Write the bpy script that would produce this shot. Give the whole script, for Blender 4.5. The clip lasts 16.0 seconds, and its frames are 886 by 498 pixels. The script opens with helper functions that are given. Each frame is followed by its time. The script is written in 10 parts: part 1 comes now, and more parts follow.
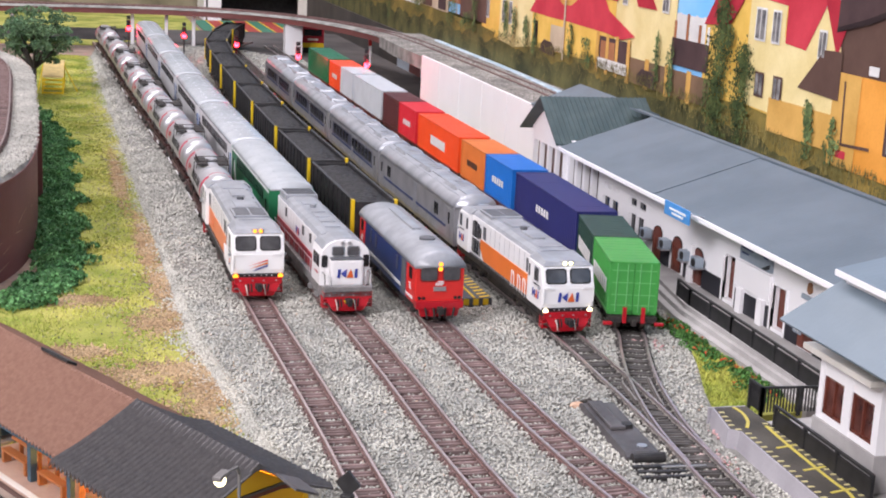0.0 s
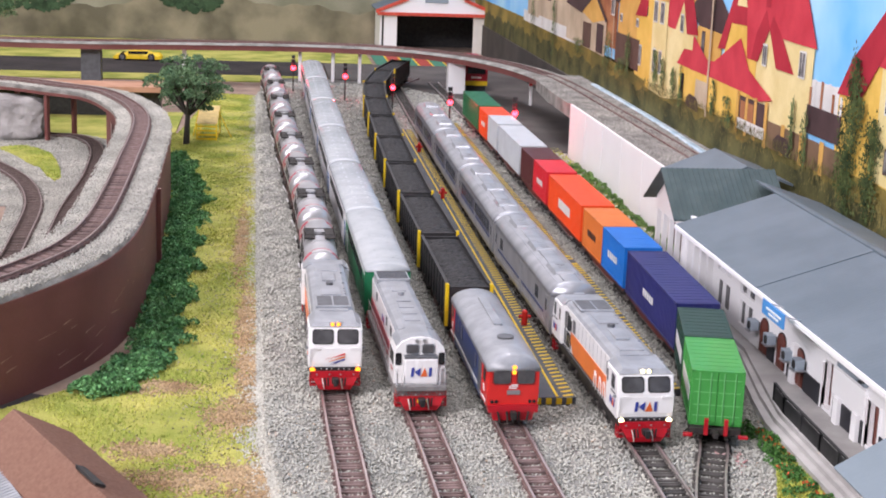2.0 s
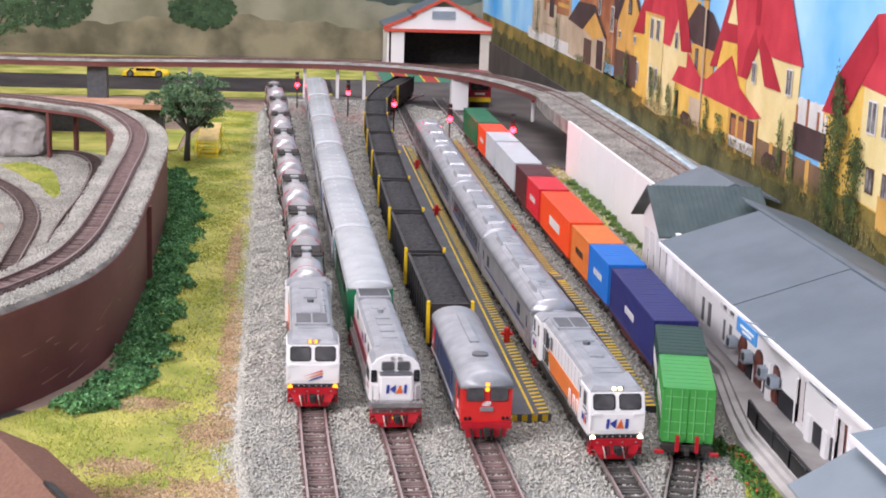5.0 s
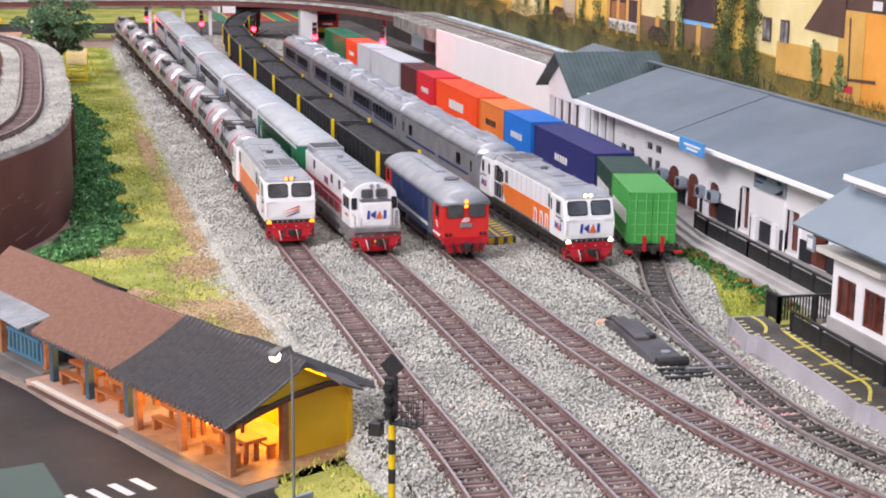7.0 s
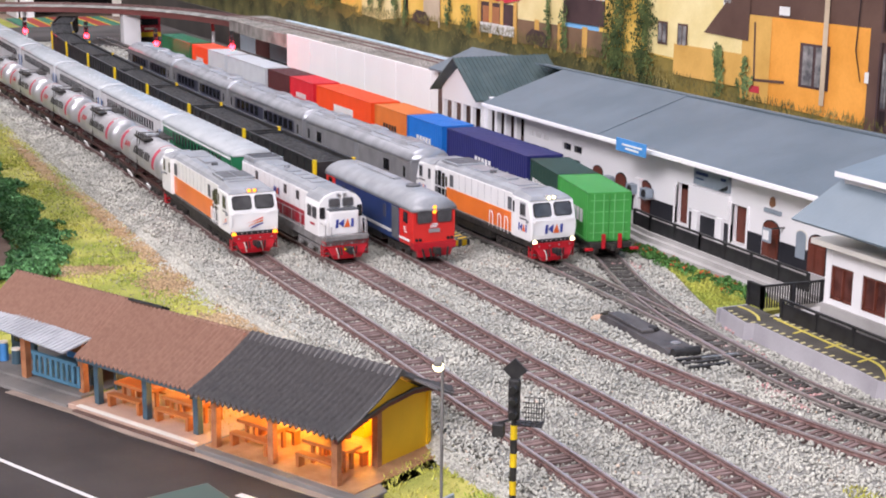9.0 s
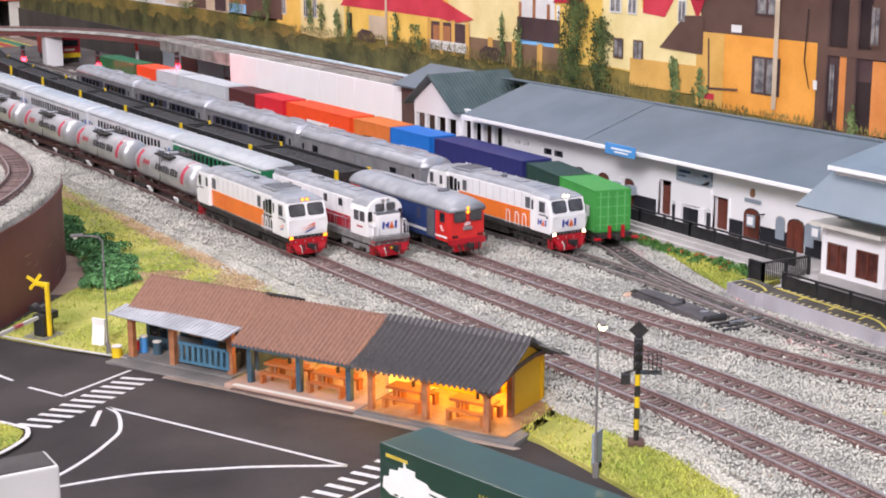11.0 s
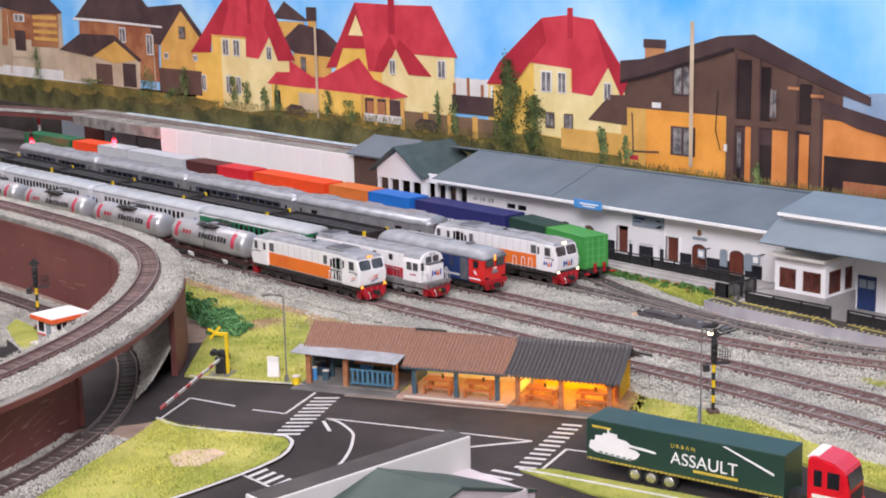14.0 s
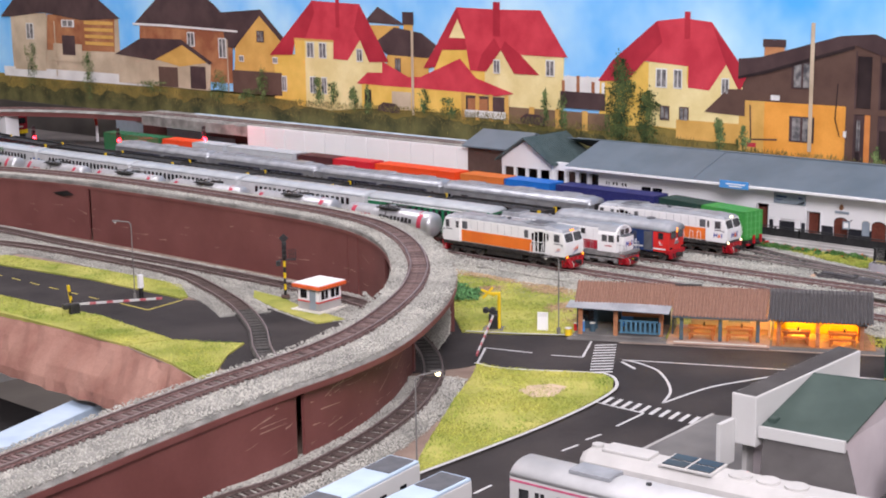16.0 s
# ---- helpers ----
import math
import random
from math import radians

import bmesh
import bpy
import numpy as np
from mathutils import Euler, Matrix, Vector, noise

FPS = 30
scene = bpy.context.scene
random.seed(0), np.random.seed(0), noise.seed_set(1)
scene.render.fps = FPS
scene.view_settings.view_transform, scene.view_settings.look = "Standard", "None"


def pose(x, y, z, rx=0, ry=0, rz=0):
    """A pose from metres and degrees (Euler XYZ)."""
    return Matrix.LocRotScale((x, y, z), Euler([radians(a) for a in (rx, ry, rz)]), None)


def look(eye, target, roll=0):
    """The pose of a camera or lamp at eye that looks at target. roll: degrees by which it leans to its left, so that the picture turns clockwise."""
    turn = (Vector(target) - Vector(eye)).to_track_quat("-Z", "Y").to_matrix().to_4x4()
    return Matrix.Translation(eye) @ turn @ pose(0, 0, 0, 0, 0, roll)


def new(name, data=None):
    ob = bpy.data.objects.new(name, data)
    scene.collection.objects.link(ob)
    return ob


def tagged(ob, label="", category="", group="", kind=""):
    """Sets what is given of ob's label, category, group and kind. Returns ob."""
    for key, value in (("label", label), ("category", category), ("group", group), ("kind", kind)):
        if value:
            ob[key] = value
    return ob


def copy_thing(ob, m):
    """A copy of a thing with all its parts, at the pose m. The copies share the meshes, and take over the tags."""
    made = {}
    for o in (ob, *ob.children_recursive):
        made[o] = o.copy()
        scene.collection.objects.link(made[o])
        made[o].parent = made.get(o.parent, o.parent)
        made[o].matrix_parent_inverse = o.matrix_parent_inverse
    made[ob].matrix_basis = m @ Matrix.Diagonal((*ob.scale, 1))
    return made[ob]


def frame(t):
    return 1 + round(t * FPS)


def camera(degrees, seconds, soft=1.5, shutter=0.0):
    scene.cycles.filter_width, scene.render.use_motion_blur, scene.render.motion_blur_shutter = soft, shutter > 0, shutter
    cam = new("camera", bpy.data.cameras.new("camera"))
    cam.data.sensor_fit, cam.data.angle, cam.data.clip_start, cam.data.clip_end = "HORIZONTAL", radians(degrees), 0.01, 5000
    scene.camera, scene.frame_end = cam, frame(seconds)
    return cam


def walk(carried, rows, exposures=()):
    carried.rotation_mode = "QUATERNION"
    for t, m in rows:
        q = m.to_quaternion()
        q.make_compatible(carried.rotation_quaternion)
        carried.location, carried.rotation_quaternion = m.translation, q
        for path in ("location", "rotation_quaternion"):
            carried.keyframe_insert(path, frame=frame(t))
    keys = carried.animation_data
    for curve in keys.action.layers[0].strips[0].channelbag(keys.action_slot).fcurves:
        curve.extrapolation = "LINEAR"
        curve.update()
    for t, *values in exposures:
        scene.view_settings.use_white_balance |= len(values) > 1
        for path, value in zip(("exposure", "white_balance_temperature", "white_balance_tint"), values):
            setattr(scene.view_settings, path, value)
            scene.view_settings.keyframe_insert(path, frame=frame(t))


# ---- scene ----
# ---------- camera: seconds, eye in metres, heading (to the left of +y), pitch, roll ----------
cam = camera(33.62, 16.0, soft=1.9)
PATH = [
    (0.0, -0.1122, -0.8291, 0.2263, -15.32, -13.06, 2.88),
    (0.5, -0.0879, -0.8114, 0.2297, -12.49, -13.28, 2.78),
    (1.0, -0.0610, -0.8015, 0.2328, -10.15, -13.37, 2.61),
    (1.5, -0.0460, -0.8017, 0.2489, -8.33, -13.28, 2.29),
    (2.0, -0.0360, -0.8082, 0.2737, -7.01, -13.14, 2.09),
    (2.5, -0.0249, -0.8293, 0.2921, -6.13, -12.99, 2.06),
    (3.0, -0.0194, -0.8342, 0.3111, -5.64, -12.95, 2.15),
    (3.2, -0.0177, -0.8291, 0.3180, -5.46, -12.87, 2.12),
    (3.5, -0.0150, -0.8281, 0.3235, -5.27, -12.82, 2.13),
    (4.0, -0.0107, -0.8241, 0.3196, -5.15, -12.69, 2.10),
    (4.5, -0.0088, -0.8197, 0.3031, -5.42, -12.59, 2.02),
    (5.0, -0.0121, -0.8180, 0.2784, -6.20, -12.61, 1.90),
    (5.3, -0.0175, -0.8196, 0.2615, -6.98, -12.72, 1.82),
    (5.5, -0.0228, -0.8213, 0.2431, -7.71, -12.94, 2.12),
    (6.0, -0.0380, -0.8280, 0.2109, -9.63, -13.17, 1.55),
    (6.5, -0.0728, -0.8435, 0.2009, -12.26, -13.19, 1.08),
    (7.0, -0.1263, -0.8673, 0.1993, -14.61, -13.11, 0.61),
    (7.5, -0.1849, -0.8829, 0.1968, -16.97, -12.98, 0.18),
    (8.0, -0.1910, -0.8770, 0.1996, -19.38, -13.00, 0.14),
    (8.5, -0.2068, -0.8657, 0.2091, -22.39, -13.07, 0.43),
    (9.0, -0.2552, -0.8468, 0.2086, -24.56, -13.16, 0.57),
    (9.2, -0.2698, -0.8425, 0.2087, -25.39, -13.26, 0.56),
    (9.5, -0.2935, -0.8398, 0.2100, -26.40, -13.29, 0.55),
    (10.0, -0.3393, -0.8534, 0.2165, -27.99, -13.24, 0.36),
    (10.5, -0.3872, -0.8791, 0.2255, -29.55, -13.12, 0.05),
    (11.0, -0.4309, -0.9047, 0.2333, -31.12, -12.98, -0.26),
    (11.3, -0.4522, -0.9149, 0.2360, -32.10, -12.93, -0.40),
    (11.5, -0.4611, -0.9196, 0.2361, -32.87, -12.90, -0.50),
    (12.0, -0.5075, -0.9356, 0.2404, -35.01, -12.82, -0.73),
    (12.5, -0.5991, -0.9546, 0.2548, -37.41, -12.66, -0.65),
    (13.0, -0.7013, -0.9715, 0.2704, -39.57, -12.44, -0.70),
    (13.5, -0.7337, -0.9910, 0.2998, -41.03, -12.08, -0.99),
    (14.0, -0.8005, -0.9924, 0.3120, -41.96, -11.86, -1.24),
    (14.5, -0.8911, -0.9710, 0.3115, -43.08, -11.80, -1.19),
    (15.0, -0.9434, -0.9674, 0.3164, -43.57, -11.49, -1.13),
    (15.5, -1.0360, -0.9304, 0.3069, -45.91, -11.32, -0.70),
    (16.0, -1.1531, -0.8675, 0.3120, -48.03, -11.42, -0.81),
]


def sight(x, y, z, heading, pitch, roll):
    a, b = radians(heading), radians(pitch)
    ahead = Vector((-math.sin(a) * math.cos(b), math.cos(a) * math.cos(b), math.sin(b)))
    eye = Vector((x, y, z))
    return look(eye, eye + ahead, roll)


walk(cam, [(t, sight(*row)) for t, *row in PATH], [(0.0, 0.0), (11.0, 0.0), (12.0, -0.06), (14.0, -0.22), (16.0, -0.26)])

# ---------- world, and unseen panels that light the room ---
world = bpy.data.worlds.new("room_light")
scene.world = world
world.use_nodes = True
world.node_tree.nodes["Background"].inputs[0].default_value = (0.92, 0.95, 1.05, 1)
world.node_tree.nodes["Background"].inputs[1].default_value = 0.35


def unseen_panel(x, y, z, target, size_x, size_y, watts, tint):
    data = bpy.data.lights.new("unseen_panel", "AREA")
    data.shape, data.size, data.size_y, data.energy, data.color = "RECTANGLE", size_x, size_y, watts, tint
    ob = new("unseen_panel", data)
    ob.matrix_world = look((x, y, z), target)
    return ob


# key panel added out of view, front-left, to brighten faces towards the camera
unseen_panel(-2.1, -1.9, 1.75, (0.1, 0.2, 0.0), 1.1, 0.9, 114, (0.99, 0.925, 1.0))
unseen_panel(-0.3, -0.25, 2.05, (-0.28, -0.25, 0.0), 1.3, 1.3, 23, (0.99, 0.925, 1.0))
unseen_panel(-0.1, 1.45, 2.05, (-0.08, 1.45, 0.0), 1.2, 1.2, 38, (0.99, 0.925, 1.0))

# ---------- helpers: all shapes are drawn in millimetres ----------
MM = 0.001


def link(name, bm, material, smooth=False):
    bmesh.ops.recalc_face_normals(bm, faces=bm.faces)
    me = bpy.data.meshes.new(name)
    bm.to_mesh(me)
    bm.free()
    me.transform(Matrix.Scale(MM, 4))
    for m in material if isinstance(material, (list, tuple)) else [material]:
        me.materials.append(m)
    if smooth:
        me.polygons.foreach_set("use_smooth", [True] * len(me.polygons))
    return new(name, me)


def part(name, bm, material, parent, label="", smooth=False):
    ob = link(name, bm, material, smooth)
    ob.parent = parent
    if label:
        tagged(ob, label)
    return ob


def share(name, mesh, parent, x=0, y=0, z=0, rz=0):
    ob = new(name, mesh)
    ob.parent = parent
    ob.matrix_local = pose(x * MM, y * MM, z * MM, 0, 0, rz)
    return ob


def thing(name, x, y, z, rz, label, category, group="", kind=""):
    ob = new(name)
    ob.empty_display_size = 0.01
    ob.matrix_world = pose(x * MM, y * MM, z * MM, 0, 0, rz)
    return tagged(ob, label, category, group, kind)


def box(bm, x0, x1, y0, y1, z0, z1, bevel=0.0, turn=None):
    made = bmesh.ops.create_cube(bm, size=1.0)["verts"]
    bmesh.ops.scale(bm, vec=(x1 - x0, y1 - y0, z1 - z0), verts=made)
    bmesh.ops.translate(bm, vec=((x0 + x1) / 2, (y0 + y1) / 2, (z0 + z1) / 2), verts=made)
    if turn:
        bmesh.ops.transform(bm, matrix=turn, verts=made)
    if bevel:
        edges = list({e for v in made for e in v.link_edges})
        bmesh.ops.bevel(bm, geom=edges, offset=bevel, segments=2, affect="EDGES", profile=0.6)
    return bm


def rod(bm, a, b, r, r2=None, seg=10):
    a, b = Vector(a), Vector(b)
    d = b - a
    m = Matrix.Translation((a + b) / 2) @ d.to_track_quat("Z", "Y").to_matrix().to_4x4()
    bmesh.ops.create_cone(bm, cap_ends=True, segments=seg, radius1=r, radius2=r if r2 is None else r2, depth=d.length, matrix=m)
    return bm


def ball(bm, c, r, sub=2, squash=(1, 1, 1)):
    bmesh.ops.create_icosphere(bm, subdivisions=sub, radius=r, matrix=Matrix.Translation(c) @ Matrix.Diagonal((*squash, 1)))
    return bm


def prism(bm, outline, axis, a, b):
    """A polygon, given in the two other axes in order, drawn out along an axis from a to b."""
    def put(p, v):
        return {"x": (v, p[0], p[1]), "y": (p[0], v, p[1]), "z": (p[0], p[1], v)}[axis]
    lo = [bm.verts.new(put(p, a)) for p in outline]
    hi = [bm.verts.new(put(p, b)) for p in outline]
    n = len(outline)
    bm.faces.new(lo)
    bm.faces.new(hi[::-1])
    for i in range(n):
        bm.faces.new((lo[i], lo[(i + 1) % n], hi[(i + 1) % n], hi[i]))
    return bm


def loft(bm, rings, close=True):
    """Skin over rings of equally many points."""
    made = [[bm.verts.new(p) for p in ring] for ring in rings]
    n = len(rings[0])
    for r, s in zip(made, made[1:]):
        for i in range(n):
            bm.faces.new((r[i], r[(i + 1) % n], s[(i + 1) % n], s[i]))
    if close:
        bm.faces.new(made[0])
        bm.faces.new(made[-1][::-1])
    return bm


def flat(bm, outline, z):
    """A thin filled polygon lying at height z."""
    bm.faces.new([bm.verts.new((x, y, z)) for x, y in outline])
    return bm


def smoothed(points, step=4.0):
    """Catmull-Rom line through points, sampled about every step."""
    pts = [Vector((p[0], p[1])) for p in points]
    pts = [2 * pts[0] - pts[1]] + pts + [2 * pts[-1] - pts[-2]]
    out = []
    for p0, p1, p2, p3 in zip(pts, pts[1:], pts[2:], pts[3:]):
        n = max(1, int((p2 - p1).length / step))
        for i in range(n):
            t = i / n
            out.append(0.5 * (2 * p1 + (p2 - p0) * t + (2 * p0 - 5 * p1 + 4 * p2 - p3) * t * t + (3 * p1 - p0 - 3 * p2 + p3) * t ** 3))
    out.append(pts[-2])
    return out


def along(line):
    """Points, their unit tangents and running lengths of a line."""
    length, rows = 0.0, []
    for i, p in enumerate(line):
        a, b = line[max(i - 1, 0)], line[min(i + 1, len(line) - 1)]
        if i:
            length += (p - line[i - 1]).length
        rows.append((p, (b - a).normalized(), length))
    return rows


def ribbon(bm, line, section, lift=None):
    """Sweeps a closed section of (offset to the right, height) along a line; lift gives a rise at each point."""
    rings = []
    for p, t, _ in along(line):
        n = Vector((t.y, -t.x))
        up = lift(p) if lift else 0.0
        rings.append([(p.x + n.x * o, p.y + n.y * o, z + up) for o, z in (section(p) if callable(section) else section)])
    return loft(bm, rings)


# ---------- materials ----------
def mat(name, base, rough=0.5, metal=0.0, other=None, var=0.12, scale=150.0, fine=1800.0, bump=0.0, bump_scale=2500.0, spec=0.4, glow=0.0, coat=0.0):
    """base and other: two colours of the surface, mixed by a broad noise and modulated by a fine one."""
    m = bpy.data.materials.new(name)
    m.use_nodes = True
    nodes, links = m.node_tree.nodes, m.node_tree.links
    bsdf = nodes["Principled BSDF"]
    bsdf.inputs["Roughness"].default_value = rough
    bsdf.inputs["Metallic"].default_value = metal
    bsdf.inputs["Specular IOR Level"].default_value = spec
    bsdf.inputs["Coat Weight"].default_value = coat
    place = nodes.new("ShaderNodeTexCoord")
    broad = nodes.new("ShaderNodeTexNoise")
    broad.inputs["Scale"].default_value, broad.inputs["Detail"].default_value = scale, 4
    links.new(place.outputs["Object"], broad.inputs["Vector"])
    ramp = nodes.new("ShaderNodeValToRGB")
    ramp.color_ramp.elements[0].position, ramp.color_ramp.elements[1].position = 0.35, 0.65
    a = tuple(c * (1 - var) for c in base)
    b = tuple(min(1, c * (1 + var)) for c in base) if other is None else other
    ramp.color_ramp.elements[0].color, ramp.color_ramp.elements[1].color = (*a, 1), (*b, 1)
    links.new(broad.outputs["Fac"], ramp.inputs["Fac"])
    grain = nodes.new("ShaderNodeTexNoise")
    grain.inputs["Scale"].default_value, grain.inputs["Detail"].default_value = fine, 3
    links.new(place.outputs["Object"], grain.inputs["Vector"])
    span = nodes.new("ShaderNodeMapRange")
    span.inputs["To Min"].default_value, span.inputs["To Max"].default_value = 1 - var, 1 + var
    links.new(grain.outputs["Fac"], span.inputs["Value"])
    mix = nodes.new("ShaderNodeVectorMath")
    mix.operation = "SCALE"
    links.new(ramp.outputs["Color"], mix.inputs[0])
    links.new(span.outputs["Result"], mix.inputs["Scale"])
    links.new(mix.outputs["Vector"], bsdf.inputs["Base Color"])
    if bump:
        dots = nodes.new("ShaderNodeTexNoise")
        dots.inputs["Scale"].default_value, dots.inputs["Detail"].default_value = bump_scale, 4
        links.new(place.outputs["Object"], dots.inputs["Vector"])
        relief = nodes.new("ShaderNodeBump")
        relief.inputs["Distance"].default_value, relief.inputs["Strength"].default_value = bump * MM, 1.0
        links.new(dots.outputs["Fac"], relief.inputs["Height"])
        links.new(relief.outputs["Normal"], bsdf.inputs["Normal"])
    if glow:
        bsdf.inputs["Emission Color"].default_value = (*base, 1)
        bsdf.inputs["Emission Strength"].default_value = glow
    return m


def varied(m, spread=0.25):
    """Each object of a material takes its own brightness."""
    nodes, links = m.node_tree.nodes, m.node_tree.links
    bsdf = nodes["Principled BSDF"]
    old = bsdf.inputs["Base Color"].links[0].from_socket
    info = nodes.new("ShaderNodeObjectInfo")
    span = nodes.new("ShaderNodeMapRange")
    span.inputs["To Min"].default_value, span.inputs["To Max"].default_value = 1 - spread, 1 + spread
    links.new(info.outputs["Random"], span.inputs["Value"])
    mix = nodes.new("ShaderNodeVectorMath")
    mix.operation = "SCALE"
    links.new(old, mix.inputs[0])
    links.new(span.outputs["Result"], mix.inputs["Scale"])
    links.new(mix.outputs["Vector"], bsdf.inputs["Base Color"])
    return m


def by_island(m, spread=0.35):
    """Each loose piece of a joined mesh takes its own brightness."""
    nodes, links = m.node_tree.nodes, m.node_tree.links
    bsdf = nodes["Principled BSDF"]
    old = bsdf.inputs["Base Color"].links[0].from_socket
    info = nodes.new("ShaderNodeNewGeometry")
    span = nodes.new("ShaderNodeMapRange")
    span.inputs["To Min"].default_value, span.inputs["To Max"].default_value = 1 - spread, 1 + spread
    links.new(info.outputs["Random Per Island"], span.inputs["Value"])
    mix = nodes.new("ShaderNodeVectorMath")
    mix.operation = "SCALE"
    links.new(old, mix.inputs[0])
    links.new(span.outputs["Result"], mix.inputs["Scale"])
    links.new(mix.outputs["Vector"], bsdf.inputs["Base Color"])
    return m


M_DIRT = mat("dirt", (0.25, 0.175, 0.14), 0.95, other=(0.32, 0.24, 0.19), bump=0.4, scale=40)
M_BED = mat("ballast_bed", (0.25, 0.25, 0.23), 0.95, other=(0.33, 0.325, 0.30), var=0.3, scale=60, fine=900, bump=0.8, bump_scale=900)
M_STONE = by_island(mat("ballast_stone", (0.42, 0.425, 0.385), 0.9, other=(0.51, 0.505, 0.45), scale=25, fine=1500, bump=0.1), 0.24)
M_STONE_GREY = by_island(mat("viaduct_stone", (0.40, 0.395, 0.355), 0.95, other=(0.51, 0.50, 0.45), scale=25, fine=1500, bump=0.1), 0.26)
M_GRASS = mat("grass_mat", (0.33, 0.40, 0.06), 0.95, other=(0.48, 0.45, 0.12), var=0.36, scale=22, fine=900, bump=0.9, bump_scale=1100)
M_TUFT = by_island(mat("grass_tuft", (0.24, 0.35, 0.055), 0.9, other=(0.50, 0.49, 0.105), scale=24), 0.5)
M_LEAF = by_island(mat("bush_leaf", (0.065, 0.19, 0.07), 0.8, other=(0.13, 0.30, 0.11), scale=60), 0.62)
M_LEAF_OLIVE = by_island(mat("tree_leaf", (0.12, 0.23, 0.06), 0.8, other=(0.20, 0.33, 0.10), scale=60), 0.45)
M_LEAF_TREE = by_island(mat("model_tree_leaf", (0.085, 0.17, 0.085), 0.85, other=(0.16, 0.26, 0.13), scale=40), 0.45)
M_BARK = mat("bark", (0.045, 0.04, 0.035), 0.95, bump=0.4, scale=400)
M_ROAD = mat("asphalt", (0.034, 0.031, 0.032), 0.85, other=(0.054, 0.047, 0.046), var=0.18, scale=14, fine=1600, bump=0.12, bump_scale=2500, spec=0.16)
M_LINE = mat("road_paint", (0.66, 0.66, 0.66), 0.7, other=(0.5, 0.5, 0.5), var=0.12, scale=260, fine=1500)
M_LINE_YELLOW = mat("yellow_line", (0.68, 0.58, 0.10), 0.7, other=(0.5, 0.42, 0.10), scale=260)
M_SLEEPER = varied(mat("sleeper", (0.15, 0.098, 0.092), 0.8, other=(0.20, 0.14, 0.132), var=0.2, scale=300, bump=0.1), 0.3)
M_SLEEPER_BROWN = varied(mat("sleeper_brown", (0.075, 0.052, 0.047), 0.8, other=(0.11, 0.08, 0.072), scale=300), 0.3)
M_SLEEPER_DARK = varied(mat("sleeper_black", (0.05, 0.046, 0.043), 0.7, other=(0.085, 0.078, 0.072), scale=300), 0.3)
M_RAIL = mat("rail_rusty", (0.19, 0.105, 0.095), 0.55, 0.35, other=(0.25, 0.16, 0.15), scale=250)
M_RAIL_BROWN = mat("rail_brown", (0.11, 0.075, 0.068), 0.6, 0.3, other=(0.15, 0.105, 0.095), scale=250)
M_RAIL_DARK = mat("rail_dark", (0.21, 0.195, 0.18), 0.5, 0.4, other=(0.29, 0.265, 0.245), scale=250)
M_RAIL_WORN = mat("rail_head_worn", (0.26, 0.20, 0.195), 0.45, 0.6, other=(0.34, 0.27, 0.26), scale=300)
M_RAIL_TOP = mat("rail_head", (0.50, 0.42, 0.41), 0.35, 0.7, scale=400)
M_BROWN = mat("brown_board", (0.16, 0.052, 0.047), 0.55, other=(0.195, 0.07, 0.063), var=0.10, scale=16, fine=500, bump=0.05)
M_SCRATCH = mat("bare_scratch", (0.42, 0.28, 0.22), 0.7, scale=200)
M_WALLWHITE = mat("white_wall", (0.86, 0.86, 0.87), 0.6, other=(0.81, 0.81, 0.82), var=0.04, scale=40)
M_CREAM = mat("cream_wall", (0.68, 0.66, 0.60), 0.7, var=0.06, scale=60)
M_SLATE = mat("blue_grey_roof", (0.10, 0.132, 0.158), 0.6, other=(0.122, 0.155, 0.182), var=0.06, scale=25, fine=900, bump=0.05)
M_SLATE_PALE = mat("pale_blue_grey_roof", (0.155, 0.20, 0.235), 0.55, other=(0.18, 0.225, 0.26), var=0.05, scale=22, fine=900, bump=0.04)
M_GREENGREY = mat("green_grey_roof", (0.055, 0.085, 0.085), 0.5, other=(0.075, 0.105, 0.105), scale=70)
M_CONCRETE = mat("concrete", (0.36, 0.35, 0.34), 0.85, other=(0.44, 0.43, 0.42), var=0.1, scale=40, bump=0.1)
M_CONCRETE_DARK = mat("dark_concrete", (0.16, 0.155, 0.15), 0.85, other=(0.22, 0.21, 0.2), var=0.1, scale=40, bump=0.1)
M_BLACK = mat("black_plastic", (0.018, 0.018, 0.020), 0.5, other=(0.035, 0.034, 0.034), scale=200)
M_FRAMEBLACK = mat("underframe", (0.016, 0.015, 0.015), 0.65, other=(0.04, 0.034, 0.03), scale=260, bump=0.05)
M_WHEEL = mat("wheel_steel", (0.20, 0.18, 0.17), 0.45, 0.8, scale=300)
M_STEEL = mat("bare_steel", (0.50, 0.51, 0.53), 0.38, 0.85, var=0.08, scale=120)
M_DARKPAD = mat("tar_roof", (0.055, 0.05, 0.05), 0.85, other=(0.075, 0.07, 0.068), var=0.12, scale=40, bump=0.1)
M_SAND = mat("porch_floor", (0.25, 0.20, 0.17), 0.85, other=(0.36, 0.29, 0.24), scale=40)
M_FINE = by_island(mat("bank_stone", (0.25, 0.245, 0.23), 0.95, other=(0.36, 0.345, 0.32), scale=30), 0.45)
M_WHITE_DULL = mat("white_dull", (0.58, 0.58, 0.57), 0.55, other=(0.53, 0.53, 0.52), var=0.05, scale=50)
M_WHITE = mat("white_paint", (0.80, 0.80, 0.80), 0.32, var=0.03, scale=90, coat=0.2)
M_ORANGE = mat("orange_paint", (0.78, 0.185, 0.03), 0.35, var=0.05, scale=90, coat=0.2)
